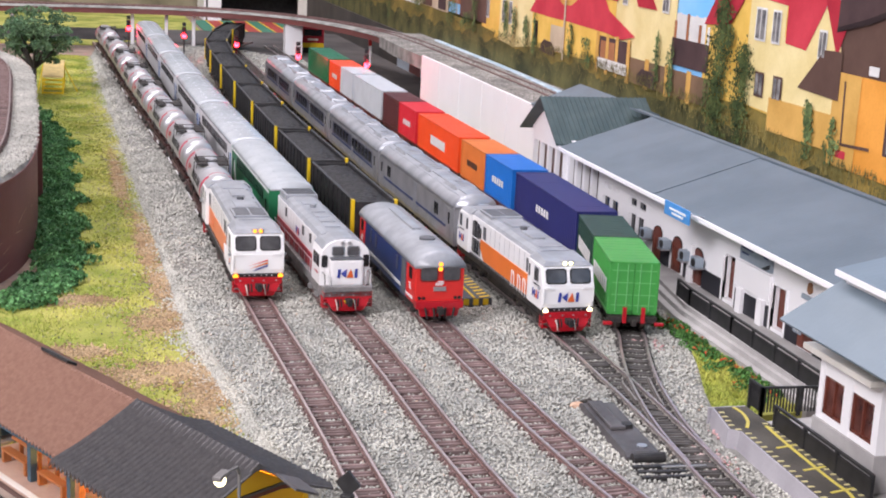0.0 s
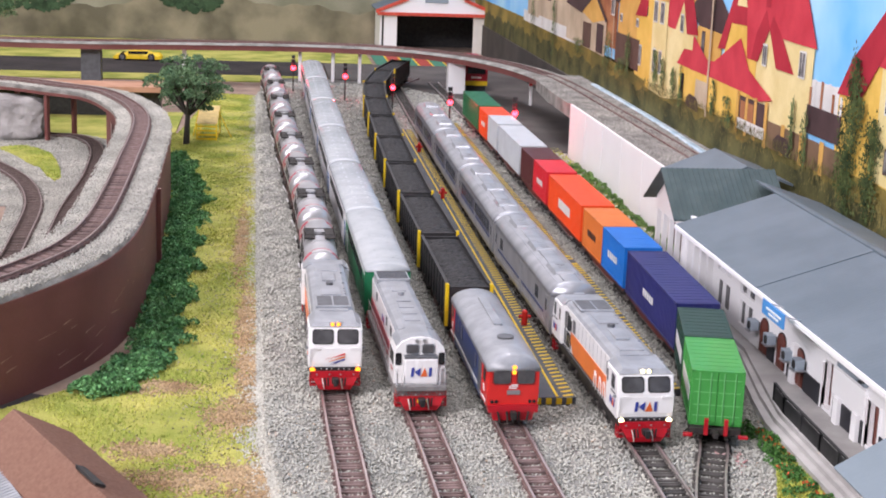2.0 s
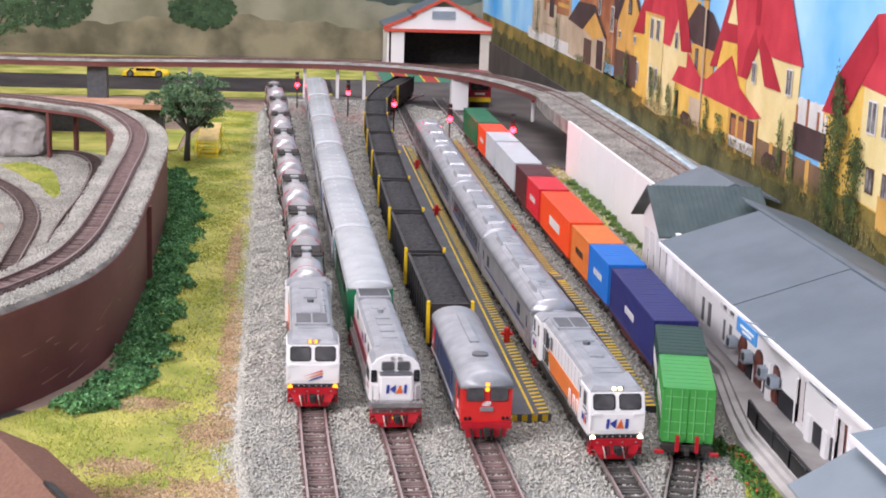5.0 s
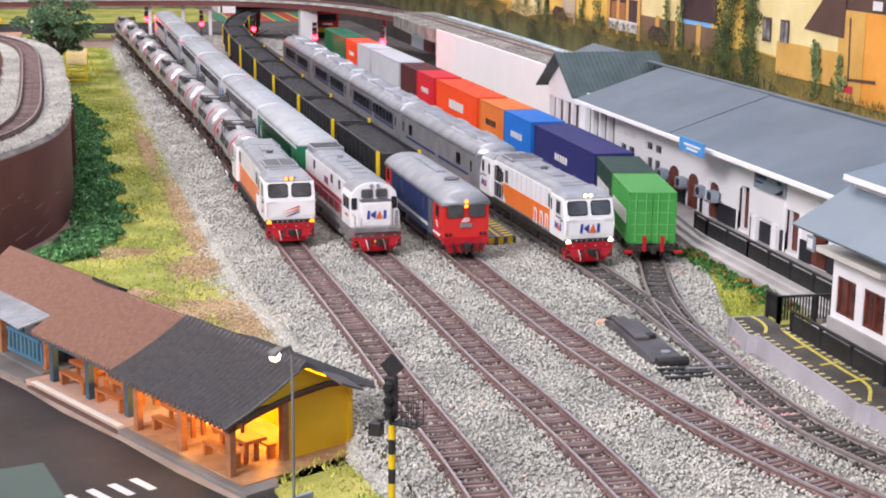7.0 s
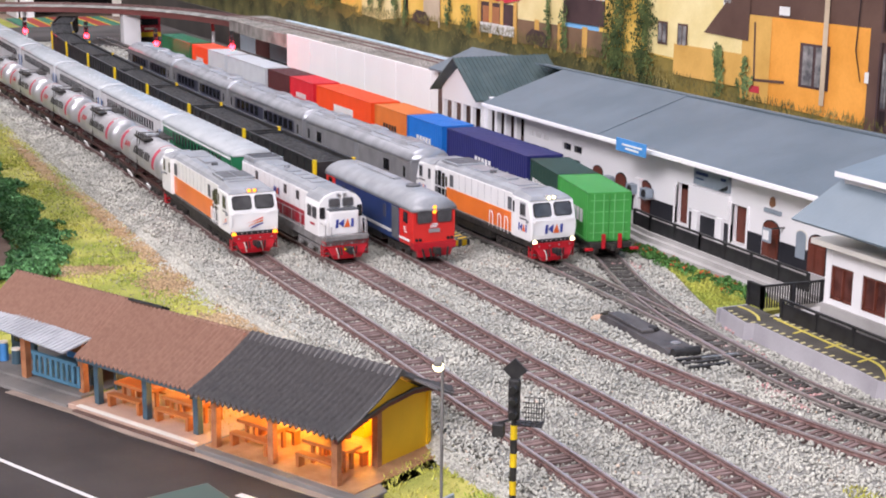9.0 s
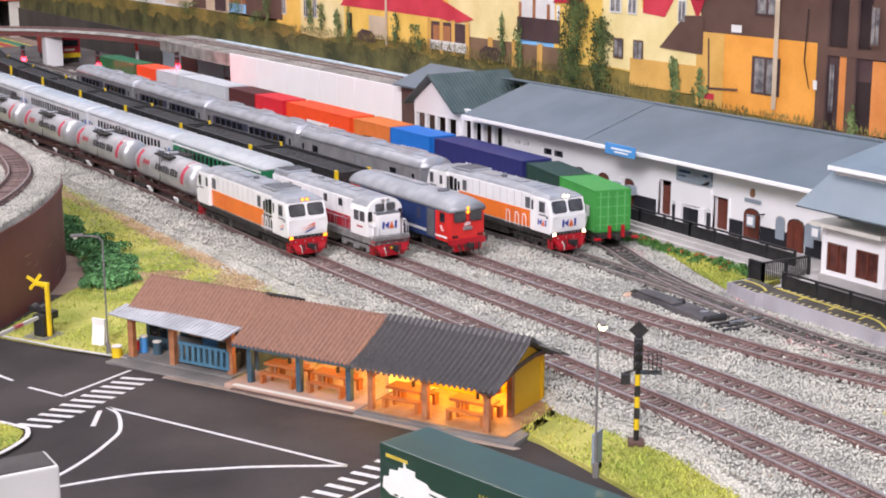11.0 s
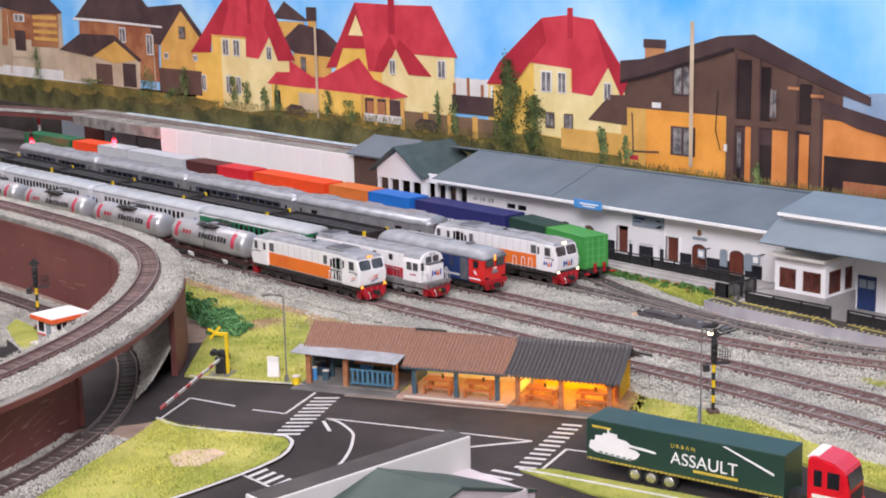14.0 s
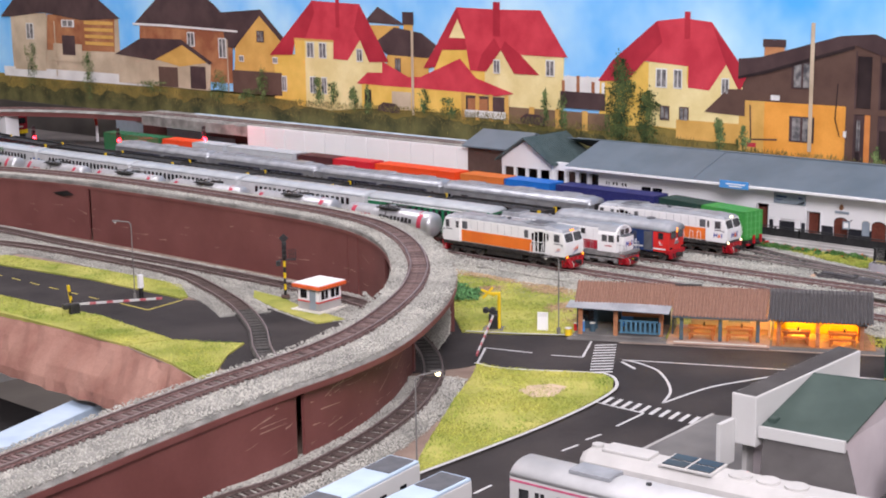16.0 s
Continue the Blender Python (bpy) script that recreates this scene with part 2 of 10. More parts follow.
M_ROOFGREY = mat("roof_grey", (0.26, 0.275, 0.295), 0.34, other=(0.33, 0.345, 0.37), var=0.08, scale=90, fine=900)
M_ROOFDARK = mat("roof_dark", (0.10, 0.105, 0.115), 0.5, var=0.15, scale=150)
M_REDPILOT = mat("red_pilot", (0.48, 0.010, 0.022), 0.34, other=(0.36, 0.008, 0.016), var=0.08, scale=250, coat=0.2)
M_LOCORED = mat("loco_red", (0.62, 0.025, 0.022), 0.35, var=0.06, scale=90, coat=0.2)
M_LOCORED_DARK = mat("loco_red_seal", (0.25, 0.012, 0.014), 0.5)
M_MAROON = mat("maroon_stripe", (0.36, 0.018, 0.034), 0.38, var=0.06, scale=90)
M_NAVY = mat("loco_blue", (0.018, 0.040, 0.135), 0.4, var=0.08, scale=90, coat=0.2)
M_DECKGREY = mat("deck_grey", (0.17, 0.165, 0.165), 0.6, other=(0.24, 0.235, 0.23), scale=200)
M_GLASS = mat("dark_glass", (0.012, 0.013, 0.016), 0.12, spec=0.6, var=0.3, scale=300)
# windscreen glass with its grey reflection mixed into the base colour
M_SCREEN = mat("cab_glass", (0.055, 0.056, 0.06), 0.16, other=(0.085, 0.085, 0.09), spec=0.6, var=0.2, scale=120)
M_COACHTOP = mat("coach_top", (0.40, 0.43, 0.455), 0.26, other=(0.47, 0.50, 0.525), var=0.06, scale=40, coat=0.3)
M_LOGOBLUE = mat("logo_blue", (0.035, 0.055, 0.28), 0.4)
M_LOGOORANGE = mat("logo_orange", (0.66, 0.13, 0.035), 0.4)
M_LOGORED = mat("logo_red", (0.62, 0.05, 0.03), 0.4)
M_BANDDARK = mat("window_band", (0.045, 0.048, 0.075), 0.3, var=0.1, scale=80)
M_SILVER = mat("silver_roof", (0.33, 0.345, 0.375), 0.36, 0.45, other=(0.43, 0.445, 0.475), var=0.06, scale=70)
M_STAINLESS = mat("stainless_side", (0.30, 0.305, 0.32), 0.3, 0.4, other=(0.38, 0.385, 0.40), var=0.08, scale=60)
M_TANK = mat("tank_silver", (0.46, 0.465, 0.48), 0.36, 0.55, other=(0.54, 0.545, 0.56), var=0.06, scale=50)
M_TANKRED = mat("tank_band", (0.46, 0.045, 0.085), 0.45, var=0.1, scale=120)
M_COACHWHITE = mat("coach_white", (0.55, 0.56, 0.57), 0.45, other=(0.62, 0.63, 0.64), var=0.05, scale=60)
M_COACHBLUE = mat("coach_blue", (0.03, 0.12, 0.36), 0.4)
M_TANKFRAME = mat("tank_frame", (0.055, 0.018, 0.016), 0.6, var=0.15, scale=200)
M_COACHROOF = mat("coach_roof", (0.37, 0.40, 0.42), 0.42, other=(0.44, 0.465, 0.48), var=0.05, scale=60)
M_COACHGREEN = mat("coach_green", (0.012, 0.16, 0.065), 0.42, var=0.1, scale=90, coat=0.15)
M_COAL = by_island(mat("coal", (0.013, 0.013, 0.014), 0.7, other=(0.04, 0.04, 0.042), var=0.3, scale=400, bump=0.6, bump_scale=1500), 0.3)
M_YELLOW = mat("yellow_paint", (0.72, 0.50, 0.015), 0.5, var=0.08, scale=120)
M_FLATRED = mat("wagon_brown", (0.14, 0.028, 0.024), 0.6, var=0.15, scale=200)
M_LAMP_WARM = mat("lamp_amber", (1.0, 0.30, 0.02), 0.3, glow=2.6)
M_LAMP_WHITE = mat("lamp_white", (1.0, 0.86, 0.52), 0.3, glow=4.0)
M_LAMP_RED = mat("lamp_red", (1.0, 0.022, 0.036), 0.3, var=0.0, glow=16.0)
# ---------- the room round the layout ----------
def room():
    paint = mat("room_paint", (0.52, 0.51, 0.50), 0.9, var=0.03, scale=2)
    boards = mat("room_floor", (0.30, 0.27, 0.24), 0.6, var=0.1, scale=6)
    x0, x1, y0, y1, z0, z1 = -2600, 1200, -2400, 2700, -850, 2150
    for name, dims, m in (("floor", (x0, x1, y0, y1, z0 - 40, z0), boards), ("ceiling", (x0, x1, y0, y1, z1, z1 + 40), paint),
                          ("wall_west", (x0 - 60, x0, y0, y1, z0, z1), paint), ("wall_east", (x1, x1 + 60, y0, y1, z0, z1), paint),
                          ("wall_south", (x0, x1, y0 - 60, y0, z0, z1), paint), ("wall_north", (x0, x1, y1, y1 + 60, z0, z1), paint)):
        tagged(link(name, box(bmesh.new(), *dims), m), "plain %s of the hobby room" % name.split("_")[0], name.split("_")[0], kind="structure")


room()

# ---------- ground of the layout ----------
TRACK_A = smoothed([(-40, 1520), (-28, 1218), (-18, 861), (-7, 574), (1, 368), (2, 100), (3, 0), (4, -60), (6, -130), (8, -220), (9, -300), (11, -385), (9, -470), (3, -560), (-6, -700), (-12, -800)], 3)
TRACK_B = smoothed([(26, 1520), (28, 1250), (31, 800), (35, 500), (39, 330), (43, 125), (47, 0), (50, -62), (53, -150), (55, -250), (59, -330), (61, -400), (60, -480), (57, -600), (50, -720), (42, -800)], 3)
TRACK_C = smoothed([(200, 1580), (160, 1470), (118, 1280), (103, 1137), (95, 916), (89, 500), (93, 154), (96, 0), (97, -81), (100, -185), (104, -258), (112, -328), (122, -385), (136, -435), (165, -520), (205, -620)], 3)
TRACK_D = smoothed([(160, 1520), (156, 1050), (154, 600), (154, 342), (157, 134), (161, 0), (163, -100), (162.5, -177), (161, -224), (159, -264), (156.5, -300), (155, -343), (159, -386), (182, -465), (222, -560)], 3)
TRACK_E = smoothed([(226, 1520), (230, 1100), (232, 400), (232, 90), (227, 30), (214, -30), (202, -90), (189, -130), (176.5, -172), (166.8, -217), (161.5, -252), (158.5, -286)], 3)
DECK = [(-1100, -222, 43), (-900, -198, 43.5), (-749, -177, 44), (-667, -164, 44.5), (-585, -153, 45), (-505, -149, 46.5), (-450, -140, 47.5), (-397, -122, 49), (-333, -91, 51.5), (-280, -54, 53.5), (-240, -16, 54.5), (-204, 28, 56),
        (-178, 72, 57.5), (-160, 120, 59), (-151, 190, 60.5), (-150, 300, 61.5), (-152, 430, 62), (-156, 584, 61), (-166, 700, 59), (-188, 800, 57.5), (-226, 900, 56.5), (-282, 953, 56), (-350, 1003, 56), (-450, 1032, 56), (-700, 1040, 56)]
TRACK_V = smoothed(DECK, 3)
KNOTS = np.array(DECK, float)


def rise(p):
    """Height of the viaduct's rail head over its lowest level, at a place on its line."""
    d = (KNOTS[:, 0] - p[0]) ** 2 + (KNOTS[:, 1] - p[1]) ** 2
    i = int(np.argmin(d))
    best = (1e9, 0.0)
    for a, b in ((i - 1, i), (i, i + 1)):
        if a < 0 or b >= len(KNOTS):
            continue
        v = KNOTS[b, :2] - KNOTS[a, :2]
        u = float(np.clip(np.dot(np.array([p[0], p[1]]) - KNOTS[a, :2], v) / np.dot(v, v), 0, 1))
        q = KNOTS[a] + u * (KNOTS[b] - KNOTS[a])
        best = min(best, (float((q[0] - p[0]) ** 2 + (q[1] - p[1]) ** 2), float(q[2]) - 51.0))
    return best[1]


TRACK_LOW = smoothed([(-760, -240), (-640, -215), (-580, -217), (-520, -207), (-457, -189), (-400, -164), (-345, -128), (-298, -82), (-257, -22), (-230, 30), (-213, 90), (-208, 180), (-210, 350), (-217, 541), (-217, 701), (-228, 863), (-256, 948), (-299, 966), (-400, 975)], 3)
TRACK_LOW2 = smoothed([(-452, -90), (-415, -25), (-378, 33), (-335, 89), (-294, 160), (-262, 240), (-240, 321), (-242, 430), (-252, 560), (-278, 667), (-317, 753), (-352, 798), (-430, 850)], 3)


PIT = [(-446, 360), (-442, 324), (-441, 230), (-440, 137), (-452, 60), (-470, 0), (-480, -60), (-490, -128)]


def pit():
    """The open well beside the road: an earth slope, a shelf below with the well's shade in its colour, and what stands
    on it.
    """
    rng = random.Random(6)
    edge = [p for p in smoothed([(-520, 430)] + PIT + [(-640, -150)], 9)]
    rows = []
    for k, z in enumerate((-11.0, -16, -24, -34, -44, -52)):
        d = (0, 5, 14, 25, 33, 37)[k]
        rows.append([(p.x - d + (rng.uniform(-1.5, 1.5) if k else 0), p.y + (rng.uniform(-1, 1) if k else 0), z + (rng.uniform(-1, 1) if k else 0)) for p in edge])
    bm = bmesh.new()
    grid = [[bm.verts.new(q) for q in row] for row in rows]
    for a, b in zip(grid, grid[1:]):
        for i in range(len(a) - 1):
            bm.faces.new((a[i], a[i + 1], b[i + 1], b[i]))
    earth = mat("red_earth", (0.27, 0.125, 0.095), 0.95, other=(0.36, 0.20, 0.155), var=0.15, scale=22, fine=500, bump=0.5, bump_scale=700)
    tagged(link("earth_slope", bm, earth), "bare reddish earth slope falling from the road", "slope", kind="structure")
    bm = box(bmesh.new(), -1500, -440, -190, 470, -112, -97)
    tagged(link("lower_shelf", bm, mat("shaded_shelf", (0.012, 0.010, 0.010), 0.9)), "shelf under the layout, near-black to carry the shade down there", "shelf", kind="structure")


def ground():
    bm = prism(bmesh.new(), [(420, -1100), (420, 2300), (-1500, 2300), (-1500, 430), (-520, 430), *PIT, (-1500, -140), (-1500, -1100)], "z", -26, -11.2)
    tagged(link("ground", bm, M_DIRT), "brown earth-painted base board of the model layout", "ground", kind="structure")
    bm = bmesh.new()
    prism(bm, [(-30, 1560), (-48, 1380), (-44, 980), (-38, 350), (-35, 90), (-32, -60), (-22, -165), (-13, -300), (-10, -420), (-24, -520), (-34, -640), (-50, -900),
               (260, -900), (258, -420), (232, -330), (206, -255), (204, -205), (232, -120), (262, -30), (300, 40), (312, 340), (312, 860), (330, 1200), (300, 1560)], "z", -14, -3.9)
    tagged(link("ballast_bed", bm, M_BED), "grey gravel bed under the station tracks", "ballast", kind="structure")
    bm = bmesh.new()
    prism(bm, [(-227, -55), (-203, -98), (-184, -126), (-168, -150), (-60, -352), (-46, -430), (-60, -600), (-40, -600), (-20, -420), (-11, -300), (-20, -165), (-30, -60), (-33, 90), (-36, 350), (-42, 980), (-46, 1380), (-118, 1400), (-146, 1010), (-196, 900), (-158, 830), (-132, 660), (-123, 400), (-121, 60), (-160, 20)], "z", -14, -9.4)
    tagged(link("grass_verge", bm, M_GRASS), "yellow-green flocked grass strip beside the tracks", "grass", kind="structure")
    bm = bmesh.new()
    prism(bm, [(-297, -131), (-293, -158), (-262, -219), (-259, -229), (-265, -242), (-289, -258), (-346, -266), (-430, -268), (-620, -262), (-800, -275), (-800, -270), (-620, -256), (-506, -258), (-478, -240), (-430, -211), (-378, -180), (-330, -154), (-304, -138)], "z", -14, -9.2)
    tagged(link("grass_island", bm, M_GRASS), "yellow-green grass wedge between road and track", "grass", kind="structure")
    bm = bmesh.new()
    prism(bm, [(-335, -205), (-319, -203), (-305, -214), (-304, -227), (-317, -231), (-329, -234), (-341, -224)], "z", -10, -8.9)
    tagged(link("bare_patch", bm, mat("bare_sand", (0.55, 0.42, 0.30), 0.95, scale=80, bump=0.2)), "bare sandy patch in the grass wedge", "sand", kind="structure")
    bm = bmesh.new()
    prism(bm, [(-191, -382), (-176, -395), (-160, -452), (-140, -520), (-118, -600), (-150, -640), (-172, -520), (-190, -440)], "z", -14, -9.6)
    tagged(link("grass_strip", bm, M_GRASS), "narrow grass strip beside the road", "grass", kind="structure")
    bm = bmesh.new()
    prism(bm, [(-56, -352), (-30, -335), (-10, -320), (-8, -420), (-20, -520), (-32, -640), (-70, -640), (-58, -430)], "z", -14, -8.6)
    tagged(link("grass_corner", bm, M_GRASS), "small grass patch beside the food stalls", "grass", kind="structure")
    for pts in ([(-445, 345), (-441, 230), (-440, 137), (-403, 122), (-398, 180), (-392, 240), (-402, 330), (-406, 420), (-440, 425)],
                [(-439, 134), (-403, 118), (-392, 90), (-372, 63), (-404, 46), (-446, 12), (-466, 6), (-451, 60)],
                [(-301, 240), (-293, 238), (-264, 285), (-270, 400), (-292, 560), (-330, 560), (-306, 380)],
                [(-236, 207), (-239, 161), (-254, 117), (-260, 56), (-286, 65), (-274, 129), (-256, 185)],
                [(-340, 880), (-328, 892), (-313, 898), (-296, 880), (-277, 849), (-264, 800), (-253, 747), (-246, 700), (-250, 685), (-262, 712), (-276, 760), (-291, 784), (-312, 830)], [(-440, 1190), (-150, 1190), (-150, 1010), (-215, 960), (-293, 956), (-330, 990), (-440, 1010)]):
        tagged(link("grass_patch", prism(bmesh.new(), pts, "z", -14, -9.5), M_GRASS), "yellow-green grass patch inside the track loop", "grass", kind="structure")
    bm = prism(bmesh.new(), [(-262, 54), (-222, 50), (-196, 60), (-190, 120), (-188, 400), (-190, 760), (-300, 760), (-268, 560), (-270, 330), (-296, 215), (-272, 150), (-288, 70)], "z", -14, -10.5)
    tagged(link("ballast_bed", bm, M_BED), "grey gravel ground inside the track loop", "ballast", kind="structure")
    bm = prism(bmesh.new(), [(-420, 560), (-268, 560), (-300, 760), (-192, 760), (-202, 850), (-248, 940), (-300, 950), (-420, 950)], "z", -14, -10.7)
    tagged(link("ballast_bed", bm, M_BED), "grey gravel ground at the far end of the track loop", "ballast", kind="structure")
    pit()
    bm = prism(bmesh.new(), [(268, 332), (308, 345), (308, 900), (296, 900), (282, 620), (276, 420)], "z", -8, -3.7)
    tagged(link("grass_strip", bm, M_GRASS), "green grass strip before the white panel wall", "grass", kind="structure")
    # sloping shoulder of the ballast towards the grass
    edge = [(-30, 1560), (-48, 1380), (-44, 980), (-38, 350), (-35, 90), (-33, -60), (-23, -165), (-14, -300), (-20, -345), (-10, -420), (-24, -520), (-34, -640)]
    bm = loft(bmesh.new(), [[(x + 1, y, -4.0), (x - 3, y, -5.8), (x - 8, y, -9.9), (x + 1, y, -9.9)] for x, y in edge])
    tagged(link("ballast_shoulder", bm, M_BED), "grey gravel slope between tracks and grass", "ballast", kind="structure")
    # roads
    bm = bmesh.new()
    prism(bm, [(-227, -55), (-203, -98), (-184, -126), (-168, -150), (-60, -352), (-30, -460), (-30, -800), (-330, -1000), (-1200, -1000), (-1200, -275), (-800, -275), (-620, -262), (-430, -268), (-346, -266), (-289, -258),
               (-265, -242), (-259, -229), (-262, -219), (-293, -158), (-297, -131), (-310, -128), (-340, -112), (-415, -60), (-440, 0), (-418, 60), (-403, 122), (-392, 240), (-402, 330), (-420, 520), (-300, 520), (-303, 330), (-300, 232), (-280, 195), (-252, 184), (-222, 110), (-200, 40), (-160, 20)], "z", -14, -10.9)
    tagged(link("road", bm, M_ROAD), "dark asphalt road with white markings", "road", kind="structure")


ground()


def stripe(a, b, w, m, z=-10.6):
    """A painted line from a to b on the road."""
    a, b = Vector(a), Vector(b)
    n = (b - a).normalized() * w / 2
    n = Vector((-n.y, n.x))
    ob = link("road_line", flat(bmesh.new(), [a + n, b + n, b - n, a - n], z), m)
    return tagged(ob, "painted line on the asphalt road", "road marking", "road markings", "structure")


def curve_stripe(points, w, m, z=-10.6):
    bm = bmesh.new()
    ribbon(bm, smoothed(points, 4), [(-w / 2, z), (w / 2, z), (w / 2, z - 0.3), (-w / 2, z - 0.3)])
    return tagged(link("road_line", bm, m), "curved painted line on the asphalt road", "road marking", "road markings", "structure")


def zebra(a, b, across, n, w=3.4):
    """Bars laid from a to b, each as long as the vector across."""
    a, b, c = Vector(a), Vector(b), Vector(across)
    d = (b - a).normalized() * w / 2
    for i in range(n):
        p = a.lerp(b, i / (n - 1))
        q = p + c
        ob = link("crossing_bar", flat(bmesh.new(), [p - d, p + d, q + d, q - d], -10.6), M_LINE)
        tagged(ob, "white bar of the zebra crossing", "zebra crossing", "zebra crossings", "structure")


def markings():
    zebra((-190, -170), (-258, -214), (13, -13), 11)
    zebra((-108, -339), (-188, -374), (7, -12), 11)
    zebra((-300, -258), (-299, -348), (-17, -3), 12)
    zebra((-240, -372), (-202, -368), (6, -20), 5)
    for a, b in (((-296, -131), (-253, -104)), ((-253, -104), (-241, -144)), ((-237, -160), (-226, -184)), ((-226, -184), (-181, -160)), ((-212, -213), (-146, -348)),
                 ((-317, -255), (-317, -305)), ((-317, -305), (-353, -307)), ((-390, -308), (-374, -309)), ((-418, -309), (-401, -310)), ((-466, -312), (-448, -311)), ((-514, -315), (-496, -314)), ((-562, -318), (-544, -317)),
                 ((-186, -392), (-142, -375)), ((-142, -375), (-135, -392)), ((-135, -392), (-106, -510)), ((-106, -510), (-78, -640))):
        stripe(a, b, 2.0, M_LINE)
    curve_stripe([(-212, -213), (-211, -226), (-218, -249), (-228, -262), (-243, -277), (-263, -292), (-288, -302)], 2.0, M_LINE)
    curve_stripe([(-146, -348), (-179, -329), (-199, -320), (-227, -309), (-250, -305), (-288, -302)], 2.0, M_LINE)
    curve_stripe([(-217, -216), (-223, -228), (-227, -236)], 2.4, M_LINE)
    curve_stripe([(-297, -130), (-294, -159), (-261, -218), (-257, -229), (-264, -243), (-289, -259), (-346, -268), (-430, -270), (-620, -264)], 2.4, M_LINE, -9.0)
    curve_stripe([(-225, -58), (-203, -99), (-186, -126), (-168, -152)], 1.8, M_LINE, -9.2)
    curve_stripe([(-191, -381), (-186, -396), (-171, -446), (-150, -520), (-128, -610)], 2.2, M_LINE, -9.3)
    for a, b in (((-349, 270), (-349, 227)), ((-349, 227), (-303, 234))):
        stripe(a, b, 2.0, M_LINE_YELLOW)
    for k in range(6):
        stripe((-352, 300 + 34 * k), (-352, 316 + 34 * k), 1.6, M_LINE_YELLOW)


markings()


# ---------- tracks ----------
GAUGE = 7.2


def sleeper_mesh(m, length=19.0):
    bm = box(bmesh.new(), -length / 2, length / 2, -0.95, 0.95, -4.4, -2.1, 0.2)
    for s in (-GAUGE, GAUGE):
        box(bm, s - 1.6, s + 1.6, -0.6, 0.6, -2.2, -1.7)
    ob = link("sleeper", bm, m)
    me = ob.data
    bpy.data.objects.remove(ob)
    return me


SLEEPER, SLEEPER_DARK, SLEEPER_BROWN = sleeper_mesh(M_SLEEPER), sleeper_mesh(M_SLEEPER_DARK), sleeper_mesh(M_SLEEPER_BROWN)


def track(name, line, z, label, mesh, y0, y1, pitch=4.4, lift=None):
    """Two rails on sleepers. Sleepers between y0 and y1 are pieces; the others are joined."""
    root = thing(name, 0, 0, z, 0, label, "railway track", "tracks", "structure")
    for s in (-GAUGE, GAUGE):
        part("rail", ribbon(bmesh.new(), line, [(s - 0.95, -2.3), (s + 0.95, -2.3), (s + 0.7, -1.9), (s + 0.35, -1.6), (s + 0.35, -0.8), (s - 0.35, -0.8), (s - 0.35, -1.6), (s - 0.7, -1.9)], lift), M_RAIL_DARK if mesh is SLEEPER_DARK else M_RAIL_BROWN if mesh is SLEEPER_BROWN else M_RAIL, root)
        part("rail_head", ribbon(bmesh.new(), line, [(s - 0.55, -0.8), (s + 0.55, -0.8), (s + 0.55, 0.0), (s - 0.55, 0.0)], lift), M_RAIL_TOP if z == 0 else M_RAIL_WORN, root)
    rows, due, rest = along(line), 0.0, bmesh.new()
    rng = random.Random(len(line))
    count = 0
    for p, t, s in rows:
        if s < due:
            continue
        due += pitch
        rz = math.degrees(math.atan2(t.y, t.x)) - 90 + rng.uniform(-1.2, 1.2)
        if y0 <= p.y <= y1 and count < 300:
            share("sleeper", mesh, root, p.x, p.y, rng.uniform(-0.15, 0.1) + (lift(p) if lift else 0), rz)
            count += 1
        else:
            turn = Matrix.Translation((p.x, p.y, lift(p) if lift else 0)) @ Matrix.Rotation(radians(rz), 4, "Z")
            box(rest, -9.5, 9.5, -0.95, 0.95, -4.2, -2.1, turn=turn)
    tagged(part("sleeper_rest", rest, mesh.materials[0], root), kind="stuff")
    return root


track("track_1", TRACK_A, 0, "brown plastic railway track on grey ballast", SLEEPER, -640, 20)
track("track_2", TRACK_B, 0, "brown plastic railway track on grey ballast", SLEEPER, -640, 0)
track("track_3", TRACK_C, 0, "brown railway track curving towards the platform", SLEEPER, -640, -40)
track("track_4", TRACK_D, 0, "dark railway track with a turnout", SLEEPER_DARK, -600, -70)
track("track_5", TRACK_E, 0, "dark railway siding that joins by a turnout", SLEEPER_DARK, -280, -60)
for pts, label in (([(179.6, -171), (176, -186), (171.4, -206), (170.6, -213)], "grey check rail of the turnout"), ([(163, -176), (161.6, -190), (159.6, -204)], "grey check rail of the turnout")):
    bm = ribbon(bmesh.new(), smoothed(pts, 3), [(-0.5, -2.4), (0.5, -2.4), (0.5, -0.1), (-0.5, -0.1)])
    tagged(link("check_rail", bm, M_RAIL_DARK), label, "rail", "check rails", "structure")
track("track_6", TRACK_V, 51, "railway track on the raised curved viaduct", SLEEPER, -240, 1100, lift=rise)
def part_of(line, test):
    return [p for p in line if test(p)]


CROSSING = part_of(TRACK_LOW, lambda p: p.x > -352 and p.y < 62)
LOW_A = part_of(TRACK_LOW, lambda p: p.x <= -349 and p.y < 62)
LOW_B = part_of(TRACK_LOW, lambda p: p.y >= 59)
LOW2_B = part_of(TRACK_LOW2, lambda p: p.y >= 140)
track("track_7", LOW_A, -6, "railway track that leads under the viaduct", SLEEPER_BROWN, -260, 420)
track("track_9", CROSSING, -8.4, "black railway track set in the road under the viaduct", SLEEPER_DARK, -260, 420)
track("track_10", LOW_B, -6, "railway track along the foot of the viaduct", SLEEPER_BROWN, 40, 420)
track("track_8", part_of(TRACK_LOW2, lambda p: p.y < 153), -6, "curved black railway track across the road", SLEEPER_DARK, -100, 420)
